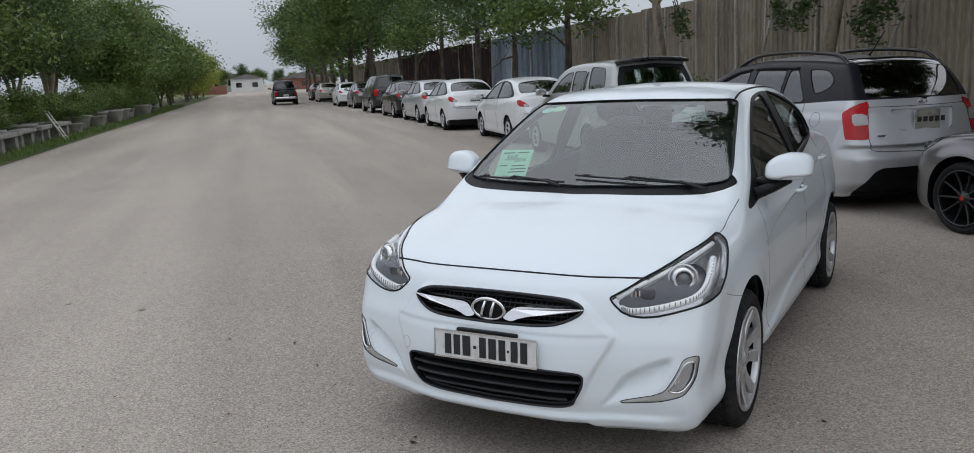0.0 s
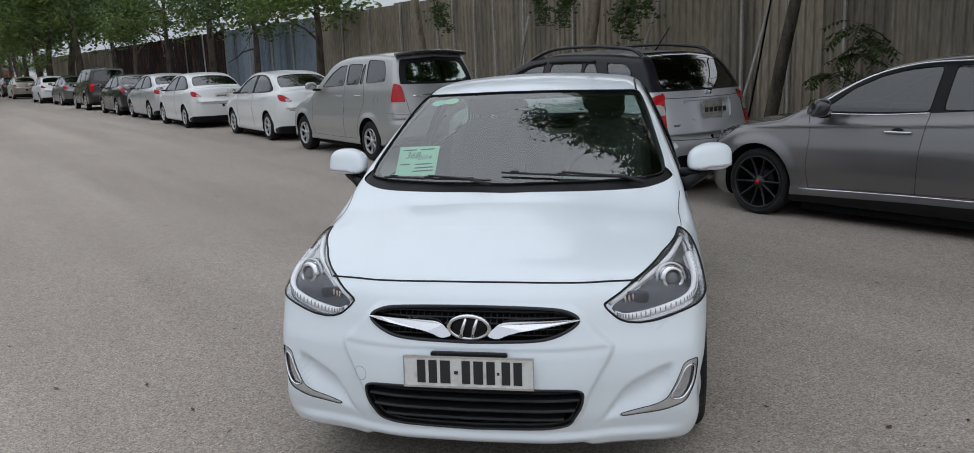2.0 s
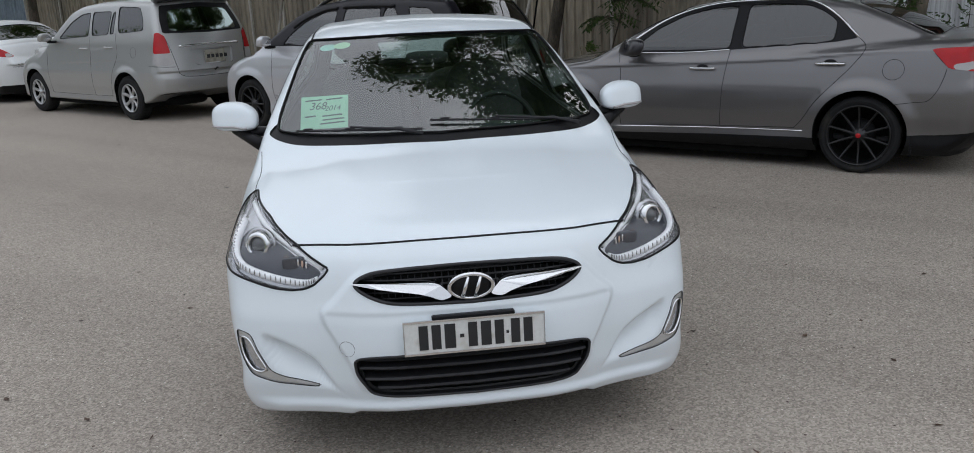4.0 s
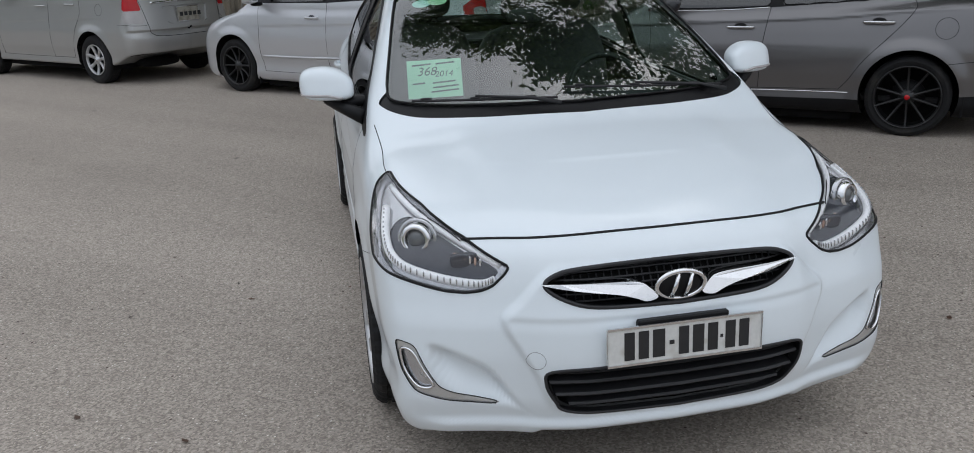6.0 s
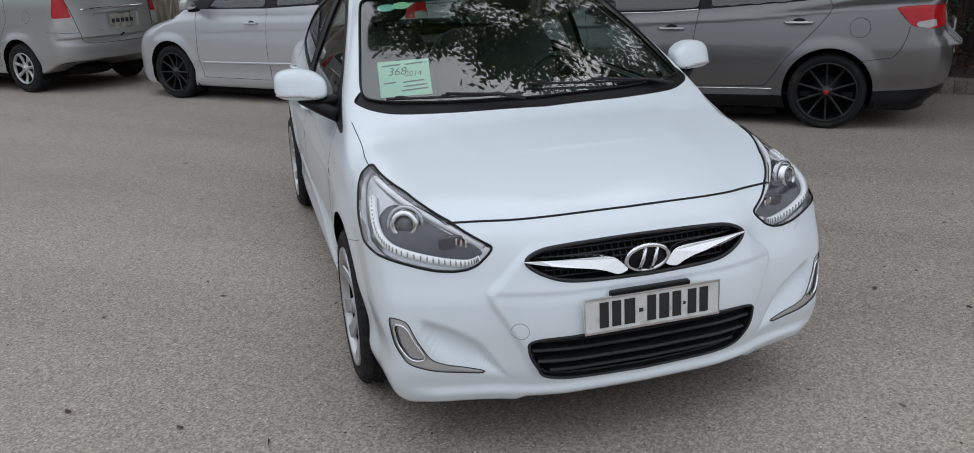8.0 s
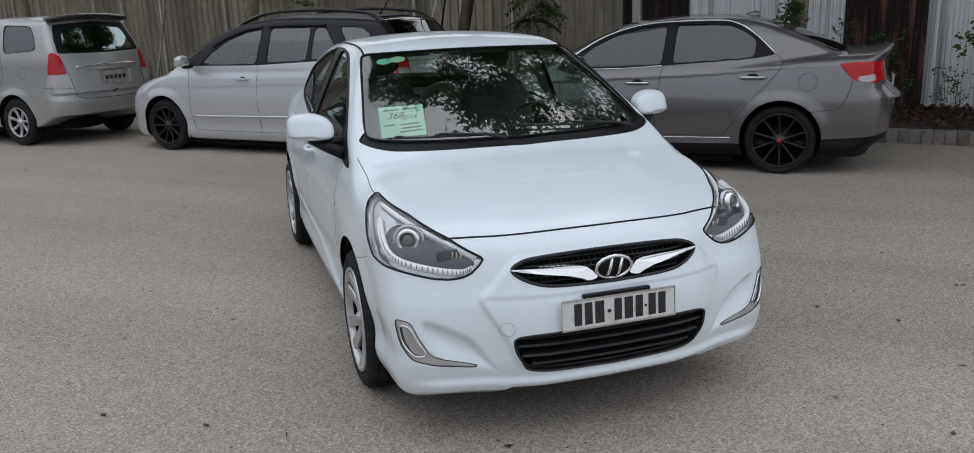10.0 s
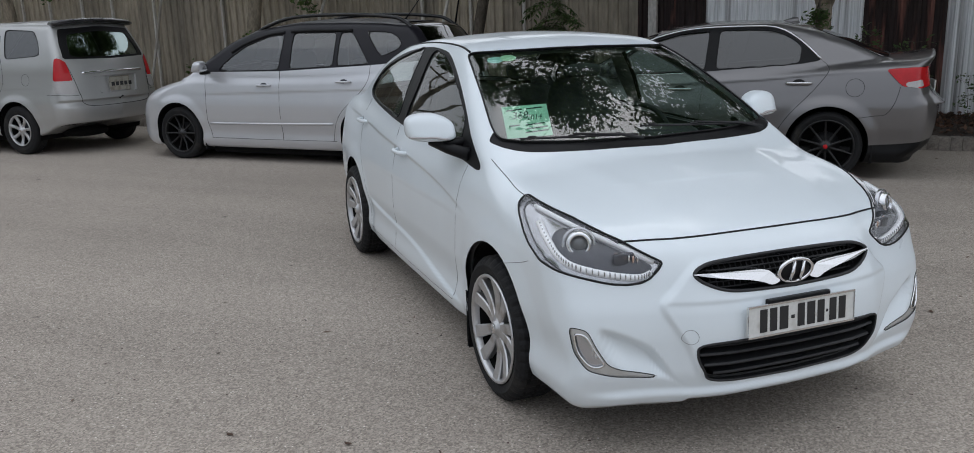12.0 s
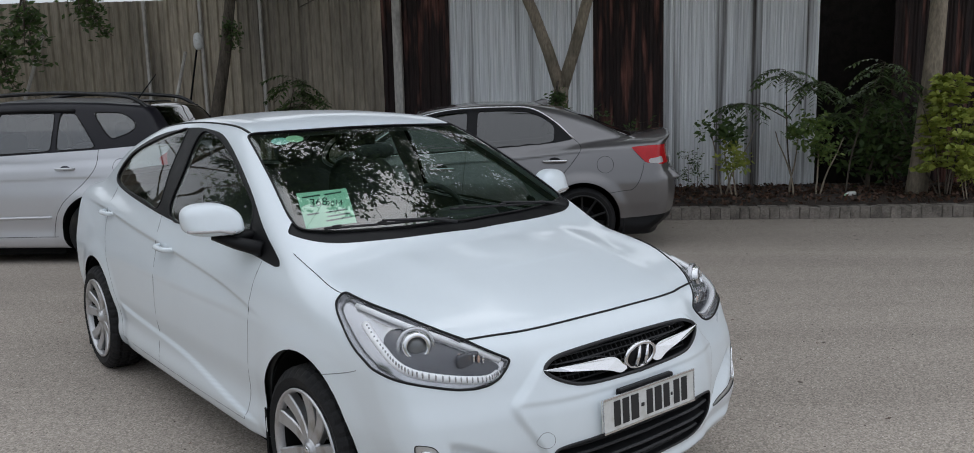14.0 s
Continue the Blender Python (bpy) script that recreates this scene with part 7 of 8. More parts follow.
FAR_TREES = [tree_meshes(21 + k, 8.0, 2.2, 0.12, (0.03, 0.02), 8, 2.4, 3.1, 110, 46, 0.19, 0.60, BARK, LEAF_DARK if k else LEAF_MID) for k in range(3)]
WIDE_TREES = [tree_meshes(31 + k, 11.0, 2.0, 0.16, (0.03, 0.02), 11, 3.6, 2.0, 240, 60, 0.26, 0.95, BARK, LEAF_DARK if k else LEAF_MID) for k in range(2)]
HIGH_TREE = tree_meshes(41, 10.0, 3.0, 0.085, (0.27, -0.03), 12, 4.6, 4.6, 180, 300, 0.15, 0.52, BARK, LEAF_DARK)
TRUNK_TREE = tree_meshes(43, 10.0, 3.0, 0.115, (0.10, 0.05), 12, 4.8, 3.9, 170, 300, 0.15, 0.52, PALE_BARK, LEAF_DARK)
TALL_TREE = tree_meshes(43, 10.0, 3.0, 0.115, (0.10, 0.05), 12, 4.8, 5.6, 80, 260, 0.15, 0.52, PALE_BARK, LEAF_DARK)
FORK_TREE = tree_meshes(60, 9.5, 1.65, 0.10, (0.0, 0.0), 13, 6.6, 3.9, 215, 330, 0.15, 0.52, PALE_BARK, LEAF_DARK, forks=2)
ROW_TREES = "trees along the fence"
rng = random.Random(4)
plant_tree("tree", HIGH_TREE, Matrix.Translation(site(8.57, 9.6, 0.1)) @ pose(0, 0, 0, 0, 0, -73), "slender leaning dark-barked tree in front of the fence", ROW_TREES)
plant_tree("tree", TALL_TREE, Matrix.Translation(site(12.62, 9.6, 0.1)) @ pose(0, 0, 0, 0, 0, -60), "straight grey-barked tree in front of the fence", ROW_TREES)
plant_tree("tree", TALL_TREE, Matrix.Translation(site(18.0, 9.6, 0.1)) @ pose(0, 0, 0, 0, 0, 160), "pale straight tree in front of the fence", ROW_TREES)
plant_tree("tree", FORK_TREE, Matrix.Translation(site(3.57, 9.35, 0.1)) @ pose(0, 0, 0, 0, 0, 70), "forked pale-barked tree standing in the planting bed", ROW_TREES)
plant_tree("tree", TRUNK_TREE, Matrix.Translation(site(-1.0, 9.3, 0.1)) @ pose(0, 0, 0, 0, 0, -73), "pale tree with a thick straight trunk in the bed", ROW_TREES)
for i, s in enumerate((23.2, 28.5, 35.2, 41.0, 47.0, 53.5, 60, 67, 74, 82, 90, 99, 108, 118, 130, 142)):
    k = (0, 1, 2, 0, 2, 1)[i % 6]
    sc = rng.uniform(0.92, 1.12) * (1.0 if i < 2 else 1.1 if s < 58 else 1.3)
    plant_tree("tree", FAR_TREES[k] if s < 58 else WIDE_TREES[i % 2], Matrix.Translation(site(s, (9.3 if s < 58 else 8.6) + rng.uniform(-0.3, 0.3), 0.08)) @ pose(0, 0, 0, 0, 0, rng.uniform(0, 360)) @ Matrix.Diagonal((sc, sc, sc * 0.95, 1)), "leafy green roadside tree in front of the fence", ROW_TREES)

# propping sticks
stick = lambda a, b, r: tube_data([a, 0.5 * (np.array(a) + np.array(b)) + np.array([0.01, 0.01, 0]), b], [r, r * 0.95, r * 0.85], 7, closed=False)
for s, n, ds, dn, h, mat, lab, r in ((9.4, 9.9, -0.5, 0.25, 2.3, POST_MAT, "thin grey prop stick leaning on the fence", 0.028), (11.80, 9.7, -0.85, 0.3, 2.65, POST_MAT, "thin grey prop stick leaning on the fence", 0.028), (15.2, 9.8, -0.4, 0.3, 2.4, POST_MAT, "thin grey prop stick leaning on the fence", 0.028), (8.92, 9.6, -0.46, 0.02, 2.44, SOFT_BLACK, "dark stick beside the fence", 0.015)):
    a, b = site(s, n, 0.1), site(s + ds, n + dn, h)
    solid("prop_stick", stick(tuple(a), tuple(b), r), mat, lab, "stick")
solid("rag", moved(blob((0, 0, 0), (0.06, 0.06, 0.12), 2.6, 10, 16), Matrix.Translation(site(8.46, 9.62, 2.40))), PLATE_WHITE, "white rag tied round the dark stick", "rag")

# left side of the road: trees, hedge, palm
LEFT_TREES = [tree_meshes(61 + k, 6.6, 1.2, 0.12, (0.05, 0.05), 9, 2.4, 2.6, 190, 80, 0.18, 0.6, PALE_BARK, LEAF_MID if k else LEAF_DARK, forks=3) for k in range(2)]
HEDGE_TREE = tree_meshes(71, 5.2, 0.5, 0.08, (0, 0), 12, 1.9, 0.4, 230, 60, 0.19, 0.65, BARK, LEAF_YELLOW, forks=2)
HEDGE_GREEN = tree_meshes(72, 5.2, 0.5, 0.08, (0, 0), 12, 1.9, 0.4, 230, 60, 0.19, 0.65, BARK, LEAF_MID, forks=2)
BUSH = tree_meshes(75, 2.0, 0.3, 0.03, (0, 0), 8, 0.8, 0.15, 60, 40, 0.11, 0.30, BARK, LEAF_MID, forks=3)
LEFT_ROW = "trees on the verge"
for i in range(13):
    s = 19.5 + 4.3 * i + rng.uniform(-0.8, 0.8)
    sc = rng.uniform(0.9, 1.2)
    plant_tree("tree", LEFT_TREES[i % 2], Matrix.Translation(site(s, -8.2 + rng.uniform(-0.9, 0.9), 0.05)) @ pose(0, 0, 0, 0, 0, rng.uniform(0, 360)) @ Matrix.Diagonal((sc, sc, sc, 1)), "bushy dark green tree on the grassy verge", LEFT_ROW)
for i in range(16):
    s = 48 + 5.4 * i + rng.uniform(-1, 1)
    sc = rng.uniform(1.0, 1.4)
    plant_tree("tree", HEDGE_GREEN if i < 9 else HEDGE_TREE, Matrix.Translation(site(s, -7.3 + rng.uniform(-0.5, 0.5), 0.05)) @ pose(0, 0, 0, 0, 0, rng.uniform(0, 360)) @ Matrix.Diagonal((sc, sc, sc, 1)), "yellow-green hedge tree beside the far road" if i >= 9 else "bushy green hedge tree beside the road", "hedge trees")
for i in range(26):
    s = 17 + 1.75 * i + rng.uniform(-0.4, 0.4)
    sc = rng.uniform(0.45, 0.85)
    b = thing("bush", Matrix.Translation(site(s, -7.4 + rng.uniform(-0.5, 0.3), 0.05)) @ pose(0, 0, 0, 0, 0, rng.uniform(0, 360)) @ Matrix.Diagonal((sc, sc, sc, 1)), "small leafy shrub behind the stone benches", "shrub", "shrubs on the verge")
    part("stem", BUSH[0], None, b)
    part("leaves", BUSH[1], None, b)


def palm():
    r = np.random.RandomState(8)
    t = thing("palm", Matrix.Translation(site(93, -9.6, 0)), "tall palm with drooping fronds behind the hedge", "palm")
    trunk, _ = branch(r, (0, 0, 0), (0.05, 0, 1), 9.6, 10, 0.02, 0.02)
    part("trunk", tube_data(trunk, np.linspace(0.2, 0.13, len(trunk)), 9, closed=False), PALE_BARK, t)
    for k in range(13):
        g = 2 * math.pi * k / 13 + r.uniform(-0.2, 0.2)
        up = r.uniform(0.1, 0.9)
        rib = [trunk[-1] + np.array([math.cos(g) * d, math.sin(g) * d, up * d - 0.28 * d * d]) for d in np.linspace(0, 2.6, 12)]
        items = [tube_data(rib, np.linspace(0.03, 0.008, 12), 4, closed=False)]
        V, F = [], []
        side = np.array([-math.sin(g), math.cos(g), 0])
        for i in range(1, 12):
            for sd in (1, -1):
                for h in (0.0, 0.5):
                    p = rib[i] if h == 0 else 0.5 * (rib[i] + rib[i - 1])
                    L = 0.75 * math.sin(math.pi * min(0.95, 0.12 + i / 12))
                    e = p + sd * side * L * 0.8 + np.array([math.cos(g), math.sin(g), 0]) * 0.25 - np.array([0, 0, 0.35 * L])
                    b = len(V)
                    w = np.array([math.cos(g), math.sin(g), 0]) * 0.03
                    V += [p - w, p + w, e]
                    F.append((b, b + 1, b + 2))
        items.append((V, F))
        part("frond", join(*items), LEAF_MID, t, smooth=False)


palm()


def stone_bench():
    t = thing("stone_bench", Matrix.Translation(site(20, -6.35, 0.02)) @ pose(0, 0, 0, 0, 0, 90 + ROAD), "weathered concrete bench slab on block legs beside the road", "bench", "stone benches along the verge")
    part("slab", block(-0.95, 0.95, -0.22, 0.22, 0.46, 0.58, 0.02), CONCRETE, t, smooth=False)
    for x in (-0.62, 0.62):
        part("leg", block(x - 0.13, x + 0.13, -0.16, 0.16, 0.0, 0.46, 0.015), CONCRETE, t, smooth=False)
    return t


def potted_shrub():
    t = thing("potted_shrub", Matrix.Translation(site(21, -6.9, 0.02)), "small shrub in a round concrete pot", "plant pot", "potted shrubs along the verge")
    part("pot", lathe_pot(), CONCRETE, t)
    part("leaves", BUSH[1], None, t, at=Matrix.Translation((0, 0, 0.35)) @ Matrix.Diagonal((0.55, 0.55, 0.55, 1)))
    part("stem", BUSH[0], None, t, at=Matrix.Translation((0, 0, 0.35)) @ Matrix.Diagonal((0.55, 0.55, 0.55, 1)))
    return t


def lathe_pot():
    prof = [(0.02, 0.0), (0.20, 0.0), (0.26, 0.18), (0.31, 0.40), (0.34, 0.42), (0.34, 0.47), (0.29, 0.47), (0.27, 0.40), (0.02, 0.38)]
    V, F = lathe_data([(r, z) for r, z in prof], 24)
    return [(x, z, y) for x, y, z in V], F


bench, pot = stone_bench(), potted_shrub()
for i in range(1, 6):
    copy_thing(bench, Matrix.Translation(site(20 + 2.3 * i + rng.uniform(-0.1, 0.1), -6.35 + rng.uniform(-0.12, 0.12), 0.02)) @ pose(0, 0, 0, 0, 0, 90 + ROAD + rng.uniform(-4, 4)))
for i in range(1, 26):
    k = rng.uniform(0.8, 1.5)
    copy_thing(pot, Matrix.Translation(site(22 + 1.5 * i + rng.uniform(-0.4, 0.4), (-6.9 if i < 8 else -6.3) + rng.uniform(-0.3, 0.2), 0.02)) @ pose(0, 0, 0, 0, 0, rng.uniform(0, 360)) @ Matrix.Diagonal((k, k, k, 1)))

ladder = thing("ladder", Matrix(), "old wooden ladder leaning among the potted plants", "ladder")
for d in (0.0, 0.42):
    part("stile", stick(tuple(site(29.6 + d, -5.75, 0.05)), tuple(site(31.6 + d, -7.15, 1.75)), 0.035), POST_MAT, ladder)
for k in range(6):
    t = (k + 0.6) / 6.4
    a = site(29.6 + 2.0 * t, -5.75 - 1.4 * t, 0.05 + 1.7 * t)
    b = site(30.02 + 2.0 * t, -5.75 - 1.4 * t, 0.05 + 1.7 * t)
    part("rung", stick(tuple(a), tuple(b), 0.022), POST_MAT, ladder)

# planting bed by the fence: shrubs with oval leaves
def bed_shrub(seed, height, stems, n_leaf, leaf, mat, bark=BARK, tiers=True):
    r = np.random.RandomState(seed)
    tubes, centers = [], []
    for k in range(stems):
        g = r.uniform(0, 6.28)
        pts, _ = branch(r, (r.uniform(-0.1, 0.1), r.uniform(-0.1, 0.1), -0.03), (0.35 * math.cos(g), 0.35 * math.sin(g), 1), height * r.uniform(0.7, 1.0), 8, 0.12, 0.02)
        tubes.append(tube_data(pts, np.linspace(0.012, 0.004, len(pts)), 5, closed=False))
        for q in range(3, len(pts)):
            for _ in range(2):
                tw, _ = branch(r, pts[q], (r.normal(), r.normal(), 0.25), 0.26 * height, 4, 0.15, -0.03)
                tubes.append(tube_data(tw, np.linspace(0.004, 0.002, len(tw)), 4, closed=False))
                m = max(n_leaf // (stems * 10), 3)
                t = r.uniform(0.25, 1.0, m)
                base = tw[np.minimum((t * 4).astype(int), 4)]
                centers.append(base + r.normal(size=(m, 3)) * leaf * 0.55)
    V, F = leaves_data(np.concatenate(centers), seed + 1, leaf, ratio=0.42, fold=0.2)
    return mesh_of("stem", join(*tubes), bark), quick_mesh("leaves", V, F, mat)


def topiary(seed, height, radius, count, leaf, mat):
    """Bare stems under a rounded head of leaves."""
    r = np.random.RandomState(seed)
    tubes = []
    for k in range(2):
        pts, _ = branch(r, (r.uniform(-0.05, 0.05), r.uniform(-0.05, 0.05), -0.03), (r.uniform(-0.2, 0.2), r.uniform(-0.2, 0.2), 1), height, 6, 0.10, 0.02)
        tubes.append(tube_data(pts, np.linspace(0.014, 0.006, len(pts)), 5, closed=False))
    lobes = r.normal(size=(9, 3)) * radius * 0.5 + np.array([0, 0, height - 0.6 * radius])
    c = lobes[r.randint(0, 9, count)] + r.normal(size=(count, 3)) * radius * 0.33
    V, F = leaves_data(c, seed + 1, leaf, ratio=0.5, fold=0.2)
    return mesh_of("stem", join(*tubes), PALE_BARK), quick_mesh("leaves", V, F, mat)


def column_bush(seed, height, radius, whorls, leaf, mat):
    """Several upright stems, leafy nearly from the ground, the leaves in whorls."""
    r = np.random.RandomState(seed)
    tubes, V = [], []
    for k in range(6):
        g = 1.05 * k + r.uniform(-0.3, 0.3)
        pts, _ = branch(r, (0.05 * math.cos(g), 0.05 * math.sin(g), -0.03), (0.5 * radius * math.cos(g), 0.5 * radius * math.sin(g), 1), height * r.uniform(0.75, 0.95), 7, 0.08, 0.01)
        tubes.append(tube_data(pts, np.linspace(0.012, 0.004, len(pts)), 5, closed=False))
    for k in range(whorls):
        z = height * r.uniform(0.22, 1.0)
        g = r.uniform(0, 6.283)
        out = radius * (0.45 + 0.55 * math.sqrt(r.uniform())) * (1.0 - 0.55 * max(z / height - 0.6, 0) / 0.4) * (0.8 + 0.25 * math.sin(3 * g + 5 * z))
        c = np.array([out * math.cos(g), out * math.sin(g), z])
        for q in range(7):
            h = 0.9 * q + r.uniform(-0.2, 0.2)
            d = np.array([math.cos(h), math.sin(h), r.uniform(-0.15, 0.55)]) + 0.5 * c / (out + 0.01) * np.array([1, 1, 0])
            d = d / np.linalg.norm(d)
            L = leaf * r.uniform(0.75, 1.15)
            u = np.cross(d, np.array([0.0, 0.0, 0.7]) + r.normal(size=3) * 0.6)
            u = u / (np.linalg.norm(u) + 1e-6) * 0.24 * L
            V += [c, c + 0.55 * L * d + u + np.array([0, 0, 0.05 * L]), c + L * d - np.array([0, 0, 0.12 * L]), c + 0.55 * L * d - u + np.array([0, 0, 0.05 * L])]
    return mesh_of("stem", join(*tubes), BARK), quick_mesh("leaves", np.array(V), np.arange(len(V)).reshape(-1, 4), mat)


def spray_shrub(seed, bend, limbs, fronds, leaflet=0.085):
    """A thin bare stem, which forks into limbs with arching feathered leaves. bend and limbs: places over the root, along and across."""
    r = np.random.RandomState(seed)
    root, bend = np.array([0.0, 0.0, -0.03]), np.array(bend, float)
    stem = rounded([root, 0.5 * bend + np.array([0.04, 0.02, 0]), bend], 5, closed=False)
    tubes, V = [tube_data(stem, np.linspace(0.013, 0.009, len(stem)), 6, closed=False)], []
    for end in limbs:
        end = np.array(end, float)
        limb = rounded([bend, 0.5 * (bend + end) + np.array([0, 0, 0.06]), end], 6, closed=False)
        tubes.append(tube_data(limb, np.linspace(0.008, 0.004, len(limb)), 5, closed=False))
        for k in range(fronds):
            at = limb[len(limb) - 1 - (k % 5)]
            g = 2.4 * k + r.uniform(-0.5, 0.5)
            d = np.array([math.cos(g), 0.8 * math.sin(g), r.uniform(0.0, 0.5)])
            size = r.uniform(0.28, 0.46)
            rib = np.array([at + d * q * size - np.array([0, 0, 0.55 * q * q * size]) for q in np.linspace(0, 1, 9)])
            tubes.append(tube_data(rib, np.linspace(0.0028, 0.0014, 9), 4, closed=False))
            side = np.array([-d[1], d[0], 0]) / max(math.hypot(d[0], d[1]), 1e-6)
            for q in range(2, 9):
                ahead = rib[q] - rib[q - 1]
                ahead = ahead / np.linalg.norm(ahead)
                for sd in (1, -1):
                    w = 0.85 * sd * side + 0.5 * ahead + np.array([0, 0, r.uniform(-0.35, 0.1)])
                    w = w / np.linalg.norm(w)
                    L = leaflet * r.uniform(0.8, 1.2)
                    u = np.cross(w, np.array([0, 0, 1.0])) * 0.20 * L
                    V += [rib[q], rib[q] + 0.5 * L * w + u, rib[q] + L * w - np.array([0, 0, 0.15 * L]), rib[q] + 0.5 * L * w - u]
    return mesh_of("stem", join(*tubes), BARK), quick_mesh("leaves", np.array(V), np.arange(len(V)).reshape(-1, 4), LEAF_DARK)


SHRUBS = [topiary(81, 0.98, 0.21, 300, 0.090, LEAF_DARK), topiary(82, 0.64, 0.17, 260, 0.075, LEAF_YELLOW), bed_shrub(83, 1.6, 2, 200, 0.095, LEAF_DARK),
          bed_shrub(84, 1.5, 6, 560, 0.135, LEAF_YELLOW), topiary(85, 0.84, 0.24, 520, 0.072, LEAF_MID),
          spray_shrub(86, (0.14, 0.0, 1.0), ((0.75, 0.1, 1.20), (0.16, -0.05, 1.62), (-0.25, 0.1, 1.45)), 12, 0.105), spray_shrub(87, (-0.18, 0.0, 0.98), ((-0.40, 0.1, 1.68), (0.12, -0.1, 1.02), (-0.55, 0.0, 1.45), (-0.30, -0.1, 1.30)), 12, 0.105),
          bed_shrub(89, 1.25, 6, 620, 0.125, LEAF_DARK), topiary(90, 0.92, 0.11, 110, 0.085, LEAF_MID), column_bush(91, 1.50, 0.34, 180, 0.125, LEAF_LIME)]
LABELS = ("slender dark green shrub with bare stems in the soil bed", "small yellow-green shrub growing in the soil bed", "tall thin shrub with drooping leaves in the soil bed", "yellow-green leafy bush beside the tree trunk", "rounded green shrub growing in the soil bed",
          "thin forked shrub with feathery leaves before the pale fence", "thin leaning shrub with feathery leaves before the dark gap", "dark large-leaved shrub standing before the gap in the fence", "small leafy head on a thin bare stem in the bed", "upright lime-green bush with whorled leaves against the trunk")
BED_BY_THE_GAP = ((0, 1.40, 9.3, 1.0, 80), (1, 1.28, 9.1, 1.0, 20), (2, 1.72, 9.5, 0.42, 40), (8, 0.53, 9.25, 1.0, 0), (4, 0.22, 9.2, 1.0, 140), (5, 0.42, 9.45, 1.0, 90 + ROAD), (6, -0.22, 9.5, 1.0, 90 + ROAD), (7, -0.62, 9.9, 1.0, 60), (7, -0.95, 10.0, 0.95, 190),
                       (9, -1.22, 8.95, 1.0, 0), (9, -1.72, 9.1, 0.78, 120), (1, -1.42, 8.84, 0.62, 0), (3, -2.5, 9.2, 0.8, 200))
BED_BEHIND_THE_CARS = ((6, 7.45, 9.6, 1.0, 90 + ROAD), (2, 2.45, 9.7, 0.7, 90), (2, 3.2, 9.8, 0.8, 140), (4, 3.9, 9.2, 1.0, 0), (8, 7.75, 9.6, 0.75, 33), (4, 12.2, 9.3, 1.2, 12), (0, 13.6, 9.6, 0.8, 120), (3, 13.1, 9.3, 0.55, 60), (4, 16.5, 9.4, 1.1, 10), (3, 17.6, 9.4, 0.5, 10))
for k, s, n, sc, g in BED_BY_THE_GAP + BED_BEHIND_THE_CARS:
    t = thing("shrub", Matrix.Translation(site(s, n, 0.17)) @ pose(0, 0, 0, 0, 0, g) @ Matrix.Diagonal((sc, sc, sc, 1)), LABELS[k], "shrub", "shrubs in the planting bed")
    part("stem", SHRUBS[k][0], None, t)
    part("leaves", SHRUBS[k][1], None, t)
bottle = thing("bottle", Matrix.Translation(site(-0.12, 8.98, 0.235)) @ pose(0, 0, 0, 0, 0, 60), "small white plastic bottle lying on the leaf litter", "bottle")
part("flask", lathe_data([(0.0005, -0.09), (0.03, -0.09), (0.034, -0.08), (0.034, 0.04), (0.026, 0.07), (0.014, 0.085), (0.014, 0.10)], 20), PLATE_WHITE, bottle)
part("cap", lathe_data([(0.016, 0.098), (0.016, 0.118), (0.0005, 0.118)], 16), STICKER_PALE, bottle, "pale cap")

# hanging sprigs on the trunks of the slender trees
SPRIG = bed_shrub(88, 0.7, 3, 260, 0.09, LEAF_DARK)
for s, n, z, g, sc in ((12.6, 9.3, 2.75, 20, 1.0), (7.95, 9.5, 2.75, 190, 0.7), (10.2, 9.8, 3.35, 100, 1.2), (10.95, 9.6, 3.15, 40, 1.5), (13.7, 9.5, 2.85, 200, 1.0), (11.4, 9.6, 2.6, 60, 1.2), (3.5, 9.25, 1.7, 0, 0.8), (17.3, 9.4, 3.0, 140, 1.2), (12.9, 9.5, 3.2, 210, 1.1)):
    t = thing("sprig", Matrix.Translation(site(s, n, z)) @ pose(0, 0, 0, 160, 10, g) @ Matrix.Diagonal((sc, sc, sc, 1)), "hanging leafy sprig of the fence-side tree", "twig", "sprigs on the trees")
    part("stem", SPRIG[0], None, t)
    part("leaves", SPRIG[1], None, t)

# leaf litter on the bed and a few leaves and pebbles on the road
r = np.random.RandomState(9)
n = 11000
st, nt_ = r.uniform(-6, 14, n), r.uniform(8.68, 10.35, n)
P = np.array([tuple(site(a, b, 0.215 - 0.05 * float(ramp(-b, -8.88, -8.68)) + 0.025 * c)) for a, b, c in zip(st, nt_, r.uniform(-1, 1, n))])
V, F = leaves_data(P, 10, 0.075, ratio=0.5)
tagged(new("leaf_litter", quick_mesh("leaf_litter", V, F, LITTER)), "dry brown fallen leaves covering the soil bed", "leaf litter", kind="stuff")
n = 620
st, nt_ = np.where(r.uniform(size=n) < 0.4, r.uniform(-1, 6, n), r.uniform(-3, 22, n)), r.uniform(-4, 8.3, n)
nt_ = np.where(r.uniform(size=n) < 0.45, r.uniform(6.8, 8.5, n), nt_)
P = np.array([tuple(site(a, b, 0.008)) for a, b in zip(st, nt_)])
V, F = leaves_data(P, 12, 0.042, ratio=0.5)
V = np.asarray(V)
V[:, 2] = 0.004 + np.abs(V[:, 2] - 0.008) * 0.35 + ground_z(V[:, 0], V[:, 1])
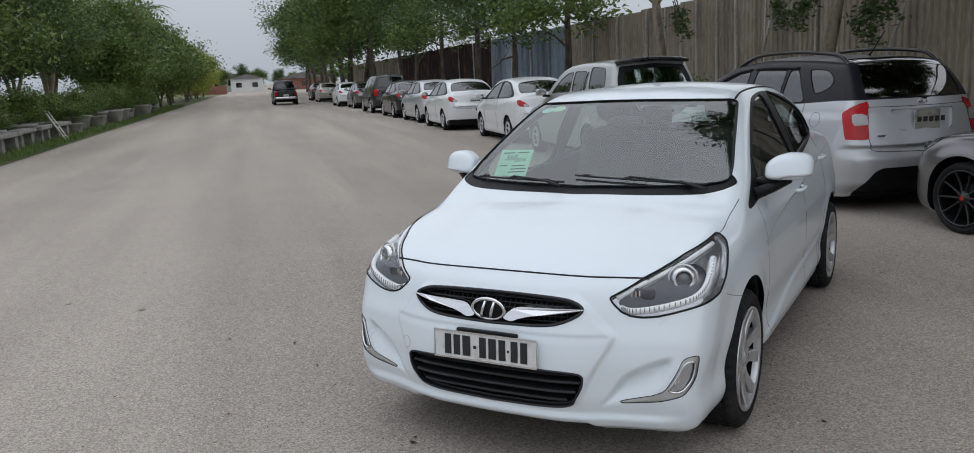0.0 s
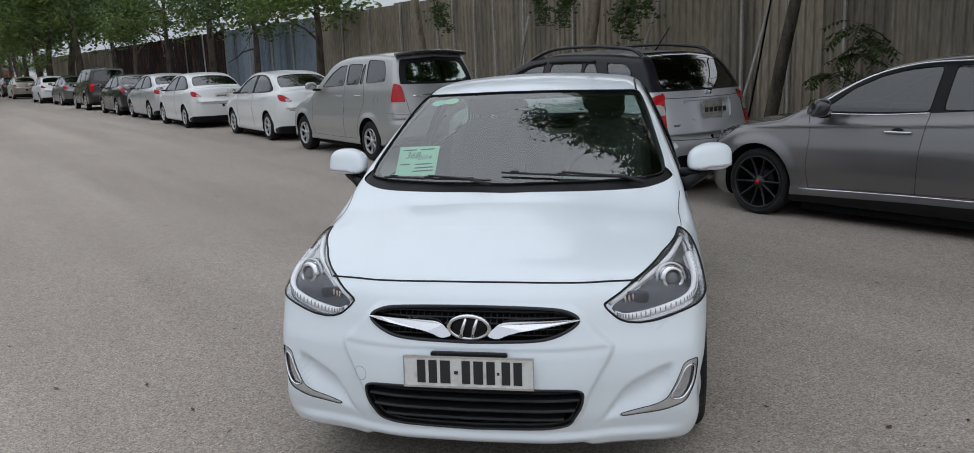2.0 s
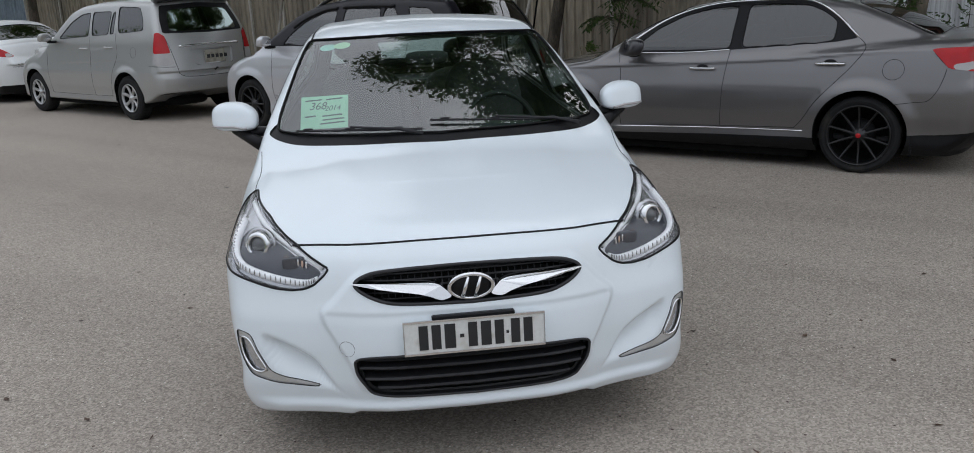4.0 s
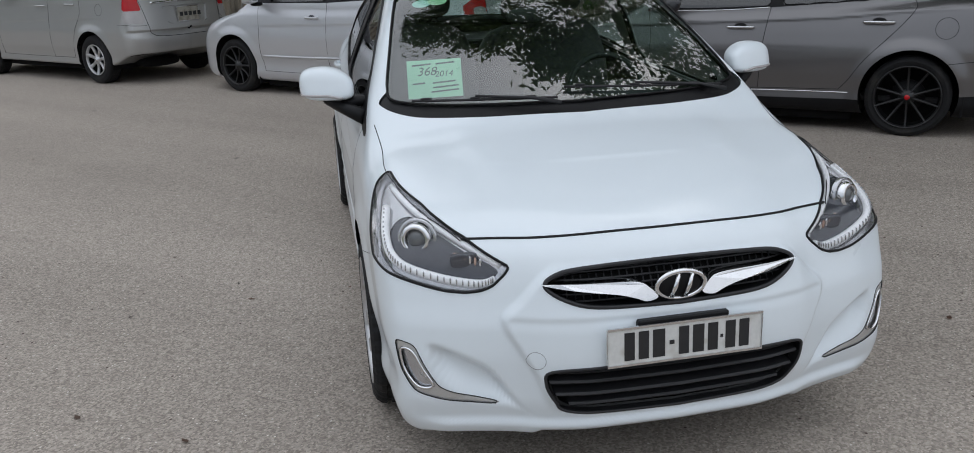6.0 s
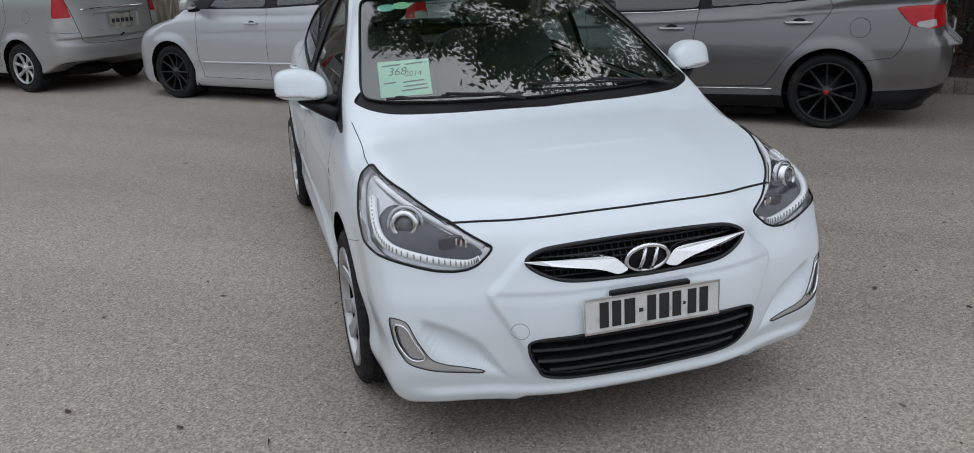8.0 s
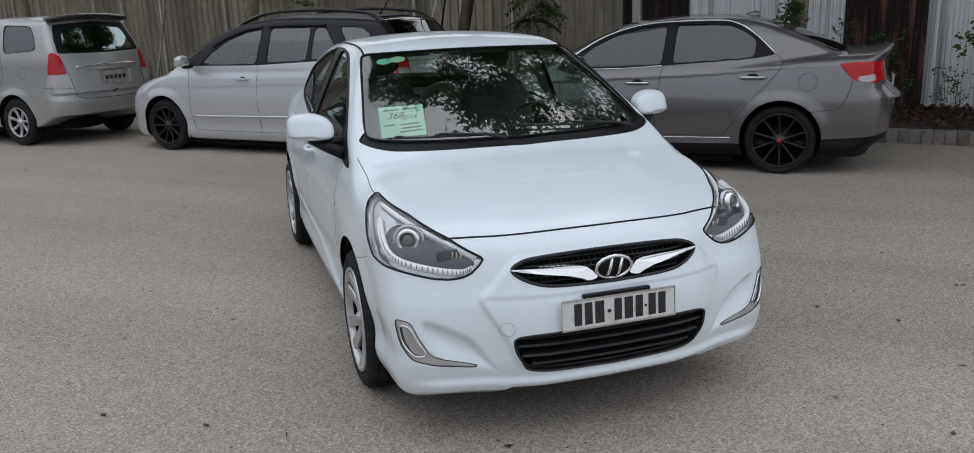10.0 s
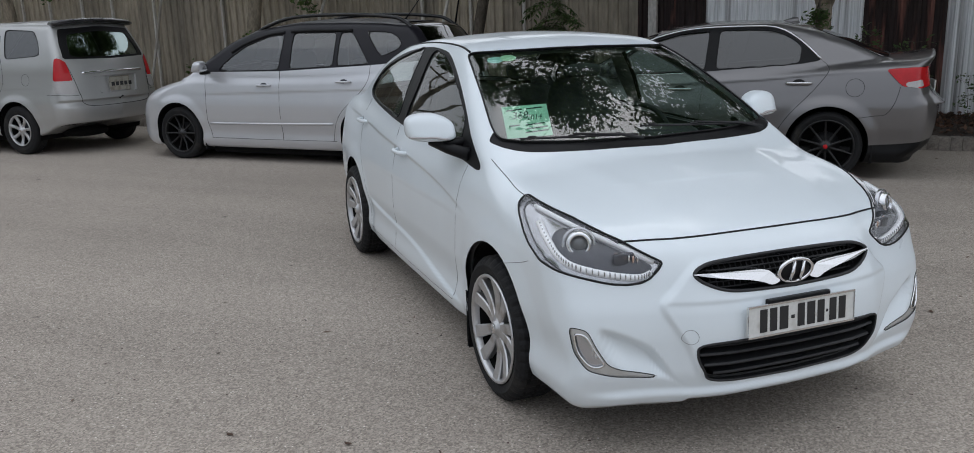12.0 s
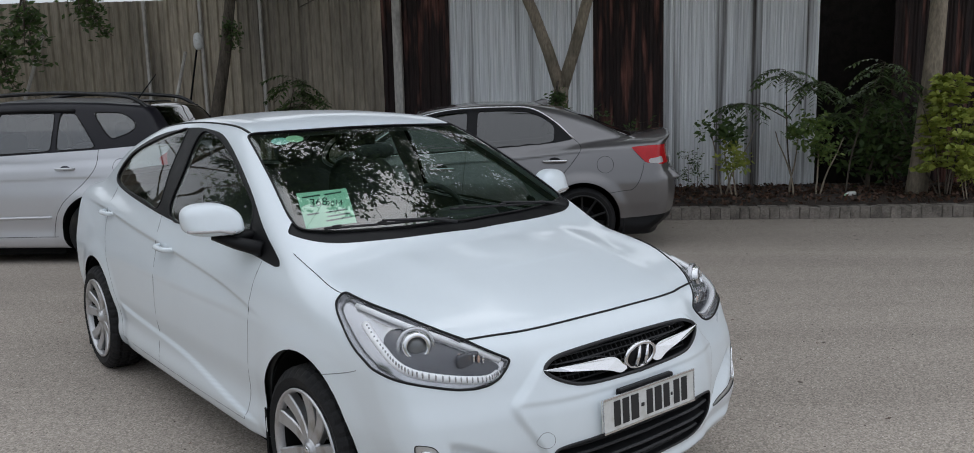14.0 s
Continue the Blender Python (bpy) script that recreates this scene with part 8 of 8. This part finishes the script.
tagged(new("fallen_leaves", quick_mesh("fallen_leaves", V, F, LITTER)), "scattered dry leaves lying on the road", "leaf litter", kind="stuff")

# grass along the verge's edge
n = 16000
st = 6 + 70 * r.uniform(size=n) ** 1.6
nt_ = -5.52 - 1.2 * r.uniform(size=n) ** 1.5
P = np.array([tuple(site(a, b, 0.06)) for a, b in zip(st, nt_)])
g = r.uniform(0, 6.28, n)
h = r.uniform(0.06, 0.22, n)[:, None]
w = np.stack([np.cos(g), np.sin(g), 0 * g], -1) * 0.014
V = np.stack([P - w, P + w, P + h * np.stack([0.5 * np.sin(g), 0.5 * np.cos(g), 1 + 0 * g], -1)], 1).reshape(-1, 3)
tagged(new("grass", quick_mesh("grass", V, np.arange(3 * n).reshape(-1, 3), LEAF_MID)), "rough green grass along the verge", "grass", kind="stuff")

# ---------------------------------------------------------------- the far end of the road
FAR_WALL = surface("far_brick_wall", (0.22, 0.10, 0.07), 0.9, vary=0.2, scale=0.5, fine=6)
FAR_GREY = surface("far_grey_wall", (0.28, 0.28, 0.28), 0.9, vary=0.15, scale=0.4, fine=5)
WHITE_WALL = surface("far_white_wall", (0.6, 0.6, 0.58), 0.9, vary=0.12, scale=0.4, fine=5)
FAR_ROOF = surface("far_roof", (0.16, 0.15, 0.15), 0.9, vary=0.15, scale=0.4, fine=5)


def far_building(s, n, w, d, h, mat, label):
    t = thing("building", Matrix.Translation(site(s, n)) @ pose(0, 0, 0, 0, 0, ROAD), label, "building", "far buildings")
    part("wall", block(-w / 2, w / 2, 0, d, 0, h, 0.02), mat, t, smooth=False)
    part("roof", slab([(-w / 2 - 0.5, h), (0, h + 0.14 * w), (w / 2 + 0.5, h)], d + 0.8, (0, 2), -0.4), FAR_ROOF, t, smooth=False)
    k = max(2, int(w / 3))
    for i in range(k):
        x = -w / 2 + w * (i + 0.5) / k
        part("window", block(x - 0.6, x + 0.6, -0.06, 0.05, 0.35 * h, 0.7 * h, 0.01), DARK_GLASS, t, smooth=False)


for i in range(12):
    k = rng.uniform(0.55, 0.8)
    plant_tree("tree", WIDE_TREES[i % 2], Matrix.Translation(site(222 + rng.uniform(-6, 6), -26 + 4.6 * i + rng.uniform(-1, 1), 0)) @ pose(0, 0, 0, 0, 0, rng.uniform(0, 360)) @ Matrix.Diagonal((k, k, 0.8 * k, 1)), "distant green tree beyond the road's end", "distant trees")
far_building(205, -13.0, 8, 8, 2.4, FAR_WALL, "low brick-red building at the road's far end")
far_building(200, -1.0, 7, 8, 3.0, WHITE_WALL, "low white building at the road's far end")
far_building(205, 12.0, 11, 8, 2.6, FAR_WALL, "low red-walled building at the road's far end")
far_building(260, -8.0, 8, 8, 4.6, FAR_GREY, "pale two-storey building beyond the road's end")
solid("wall_far", wall_data((165, -12), (165, -4.5), 0, 1.6, 0.25), FAR_WALL, "reddish low wall across the road's far end", "wall", kind="structure", smooth=False)
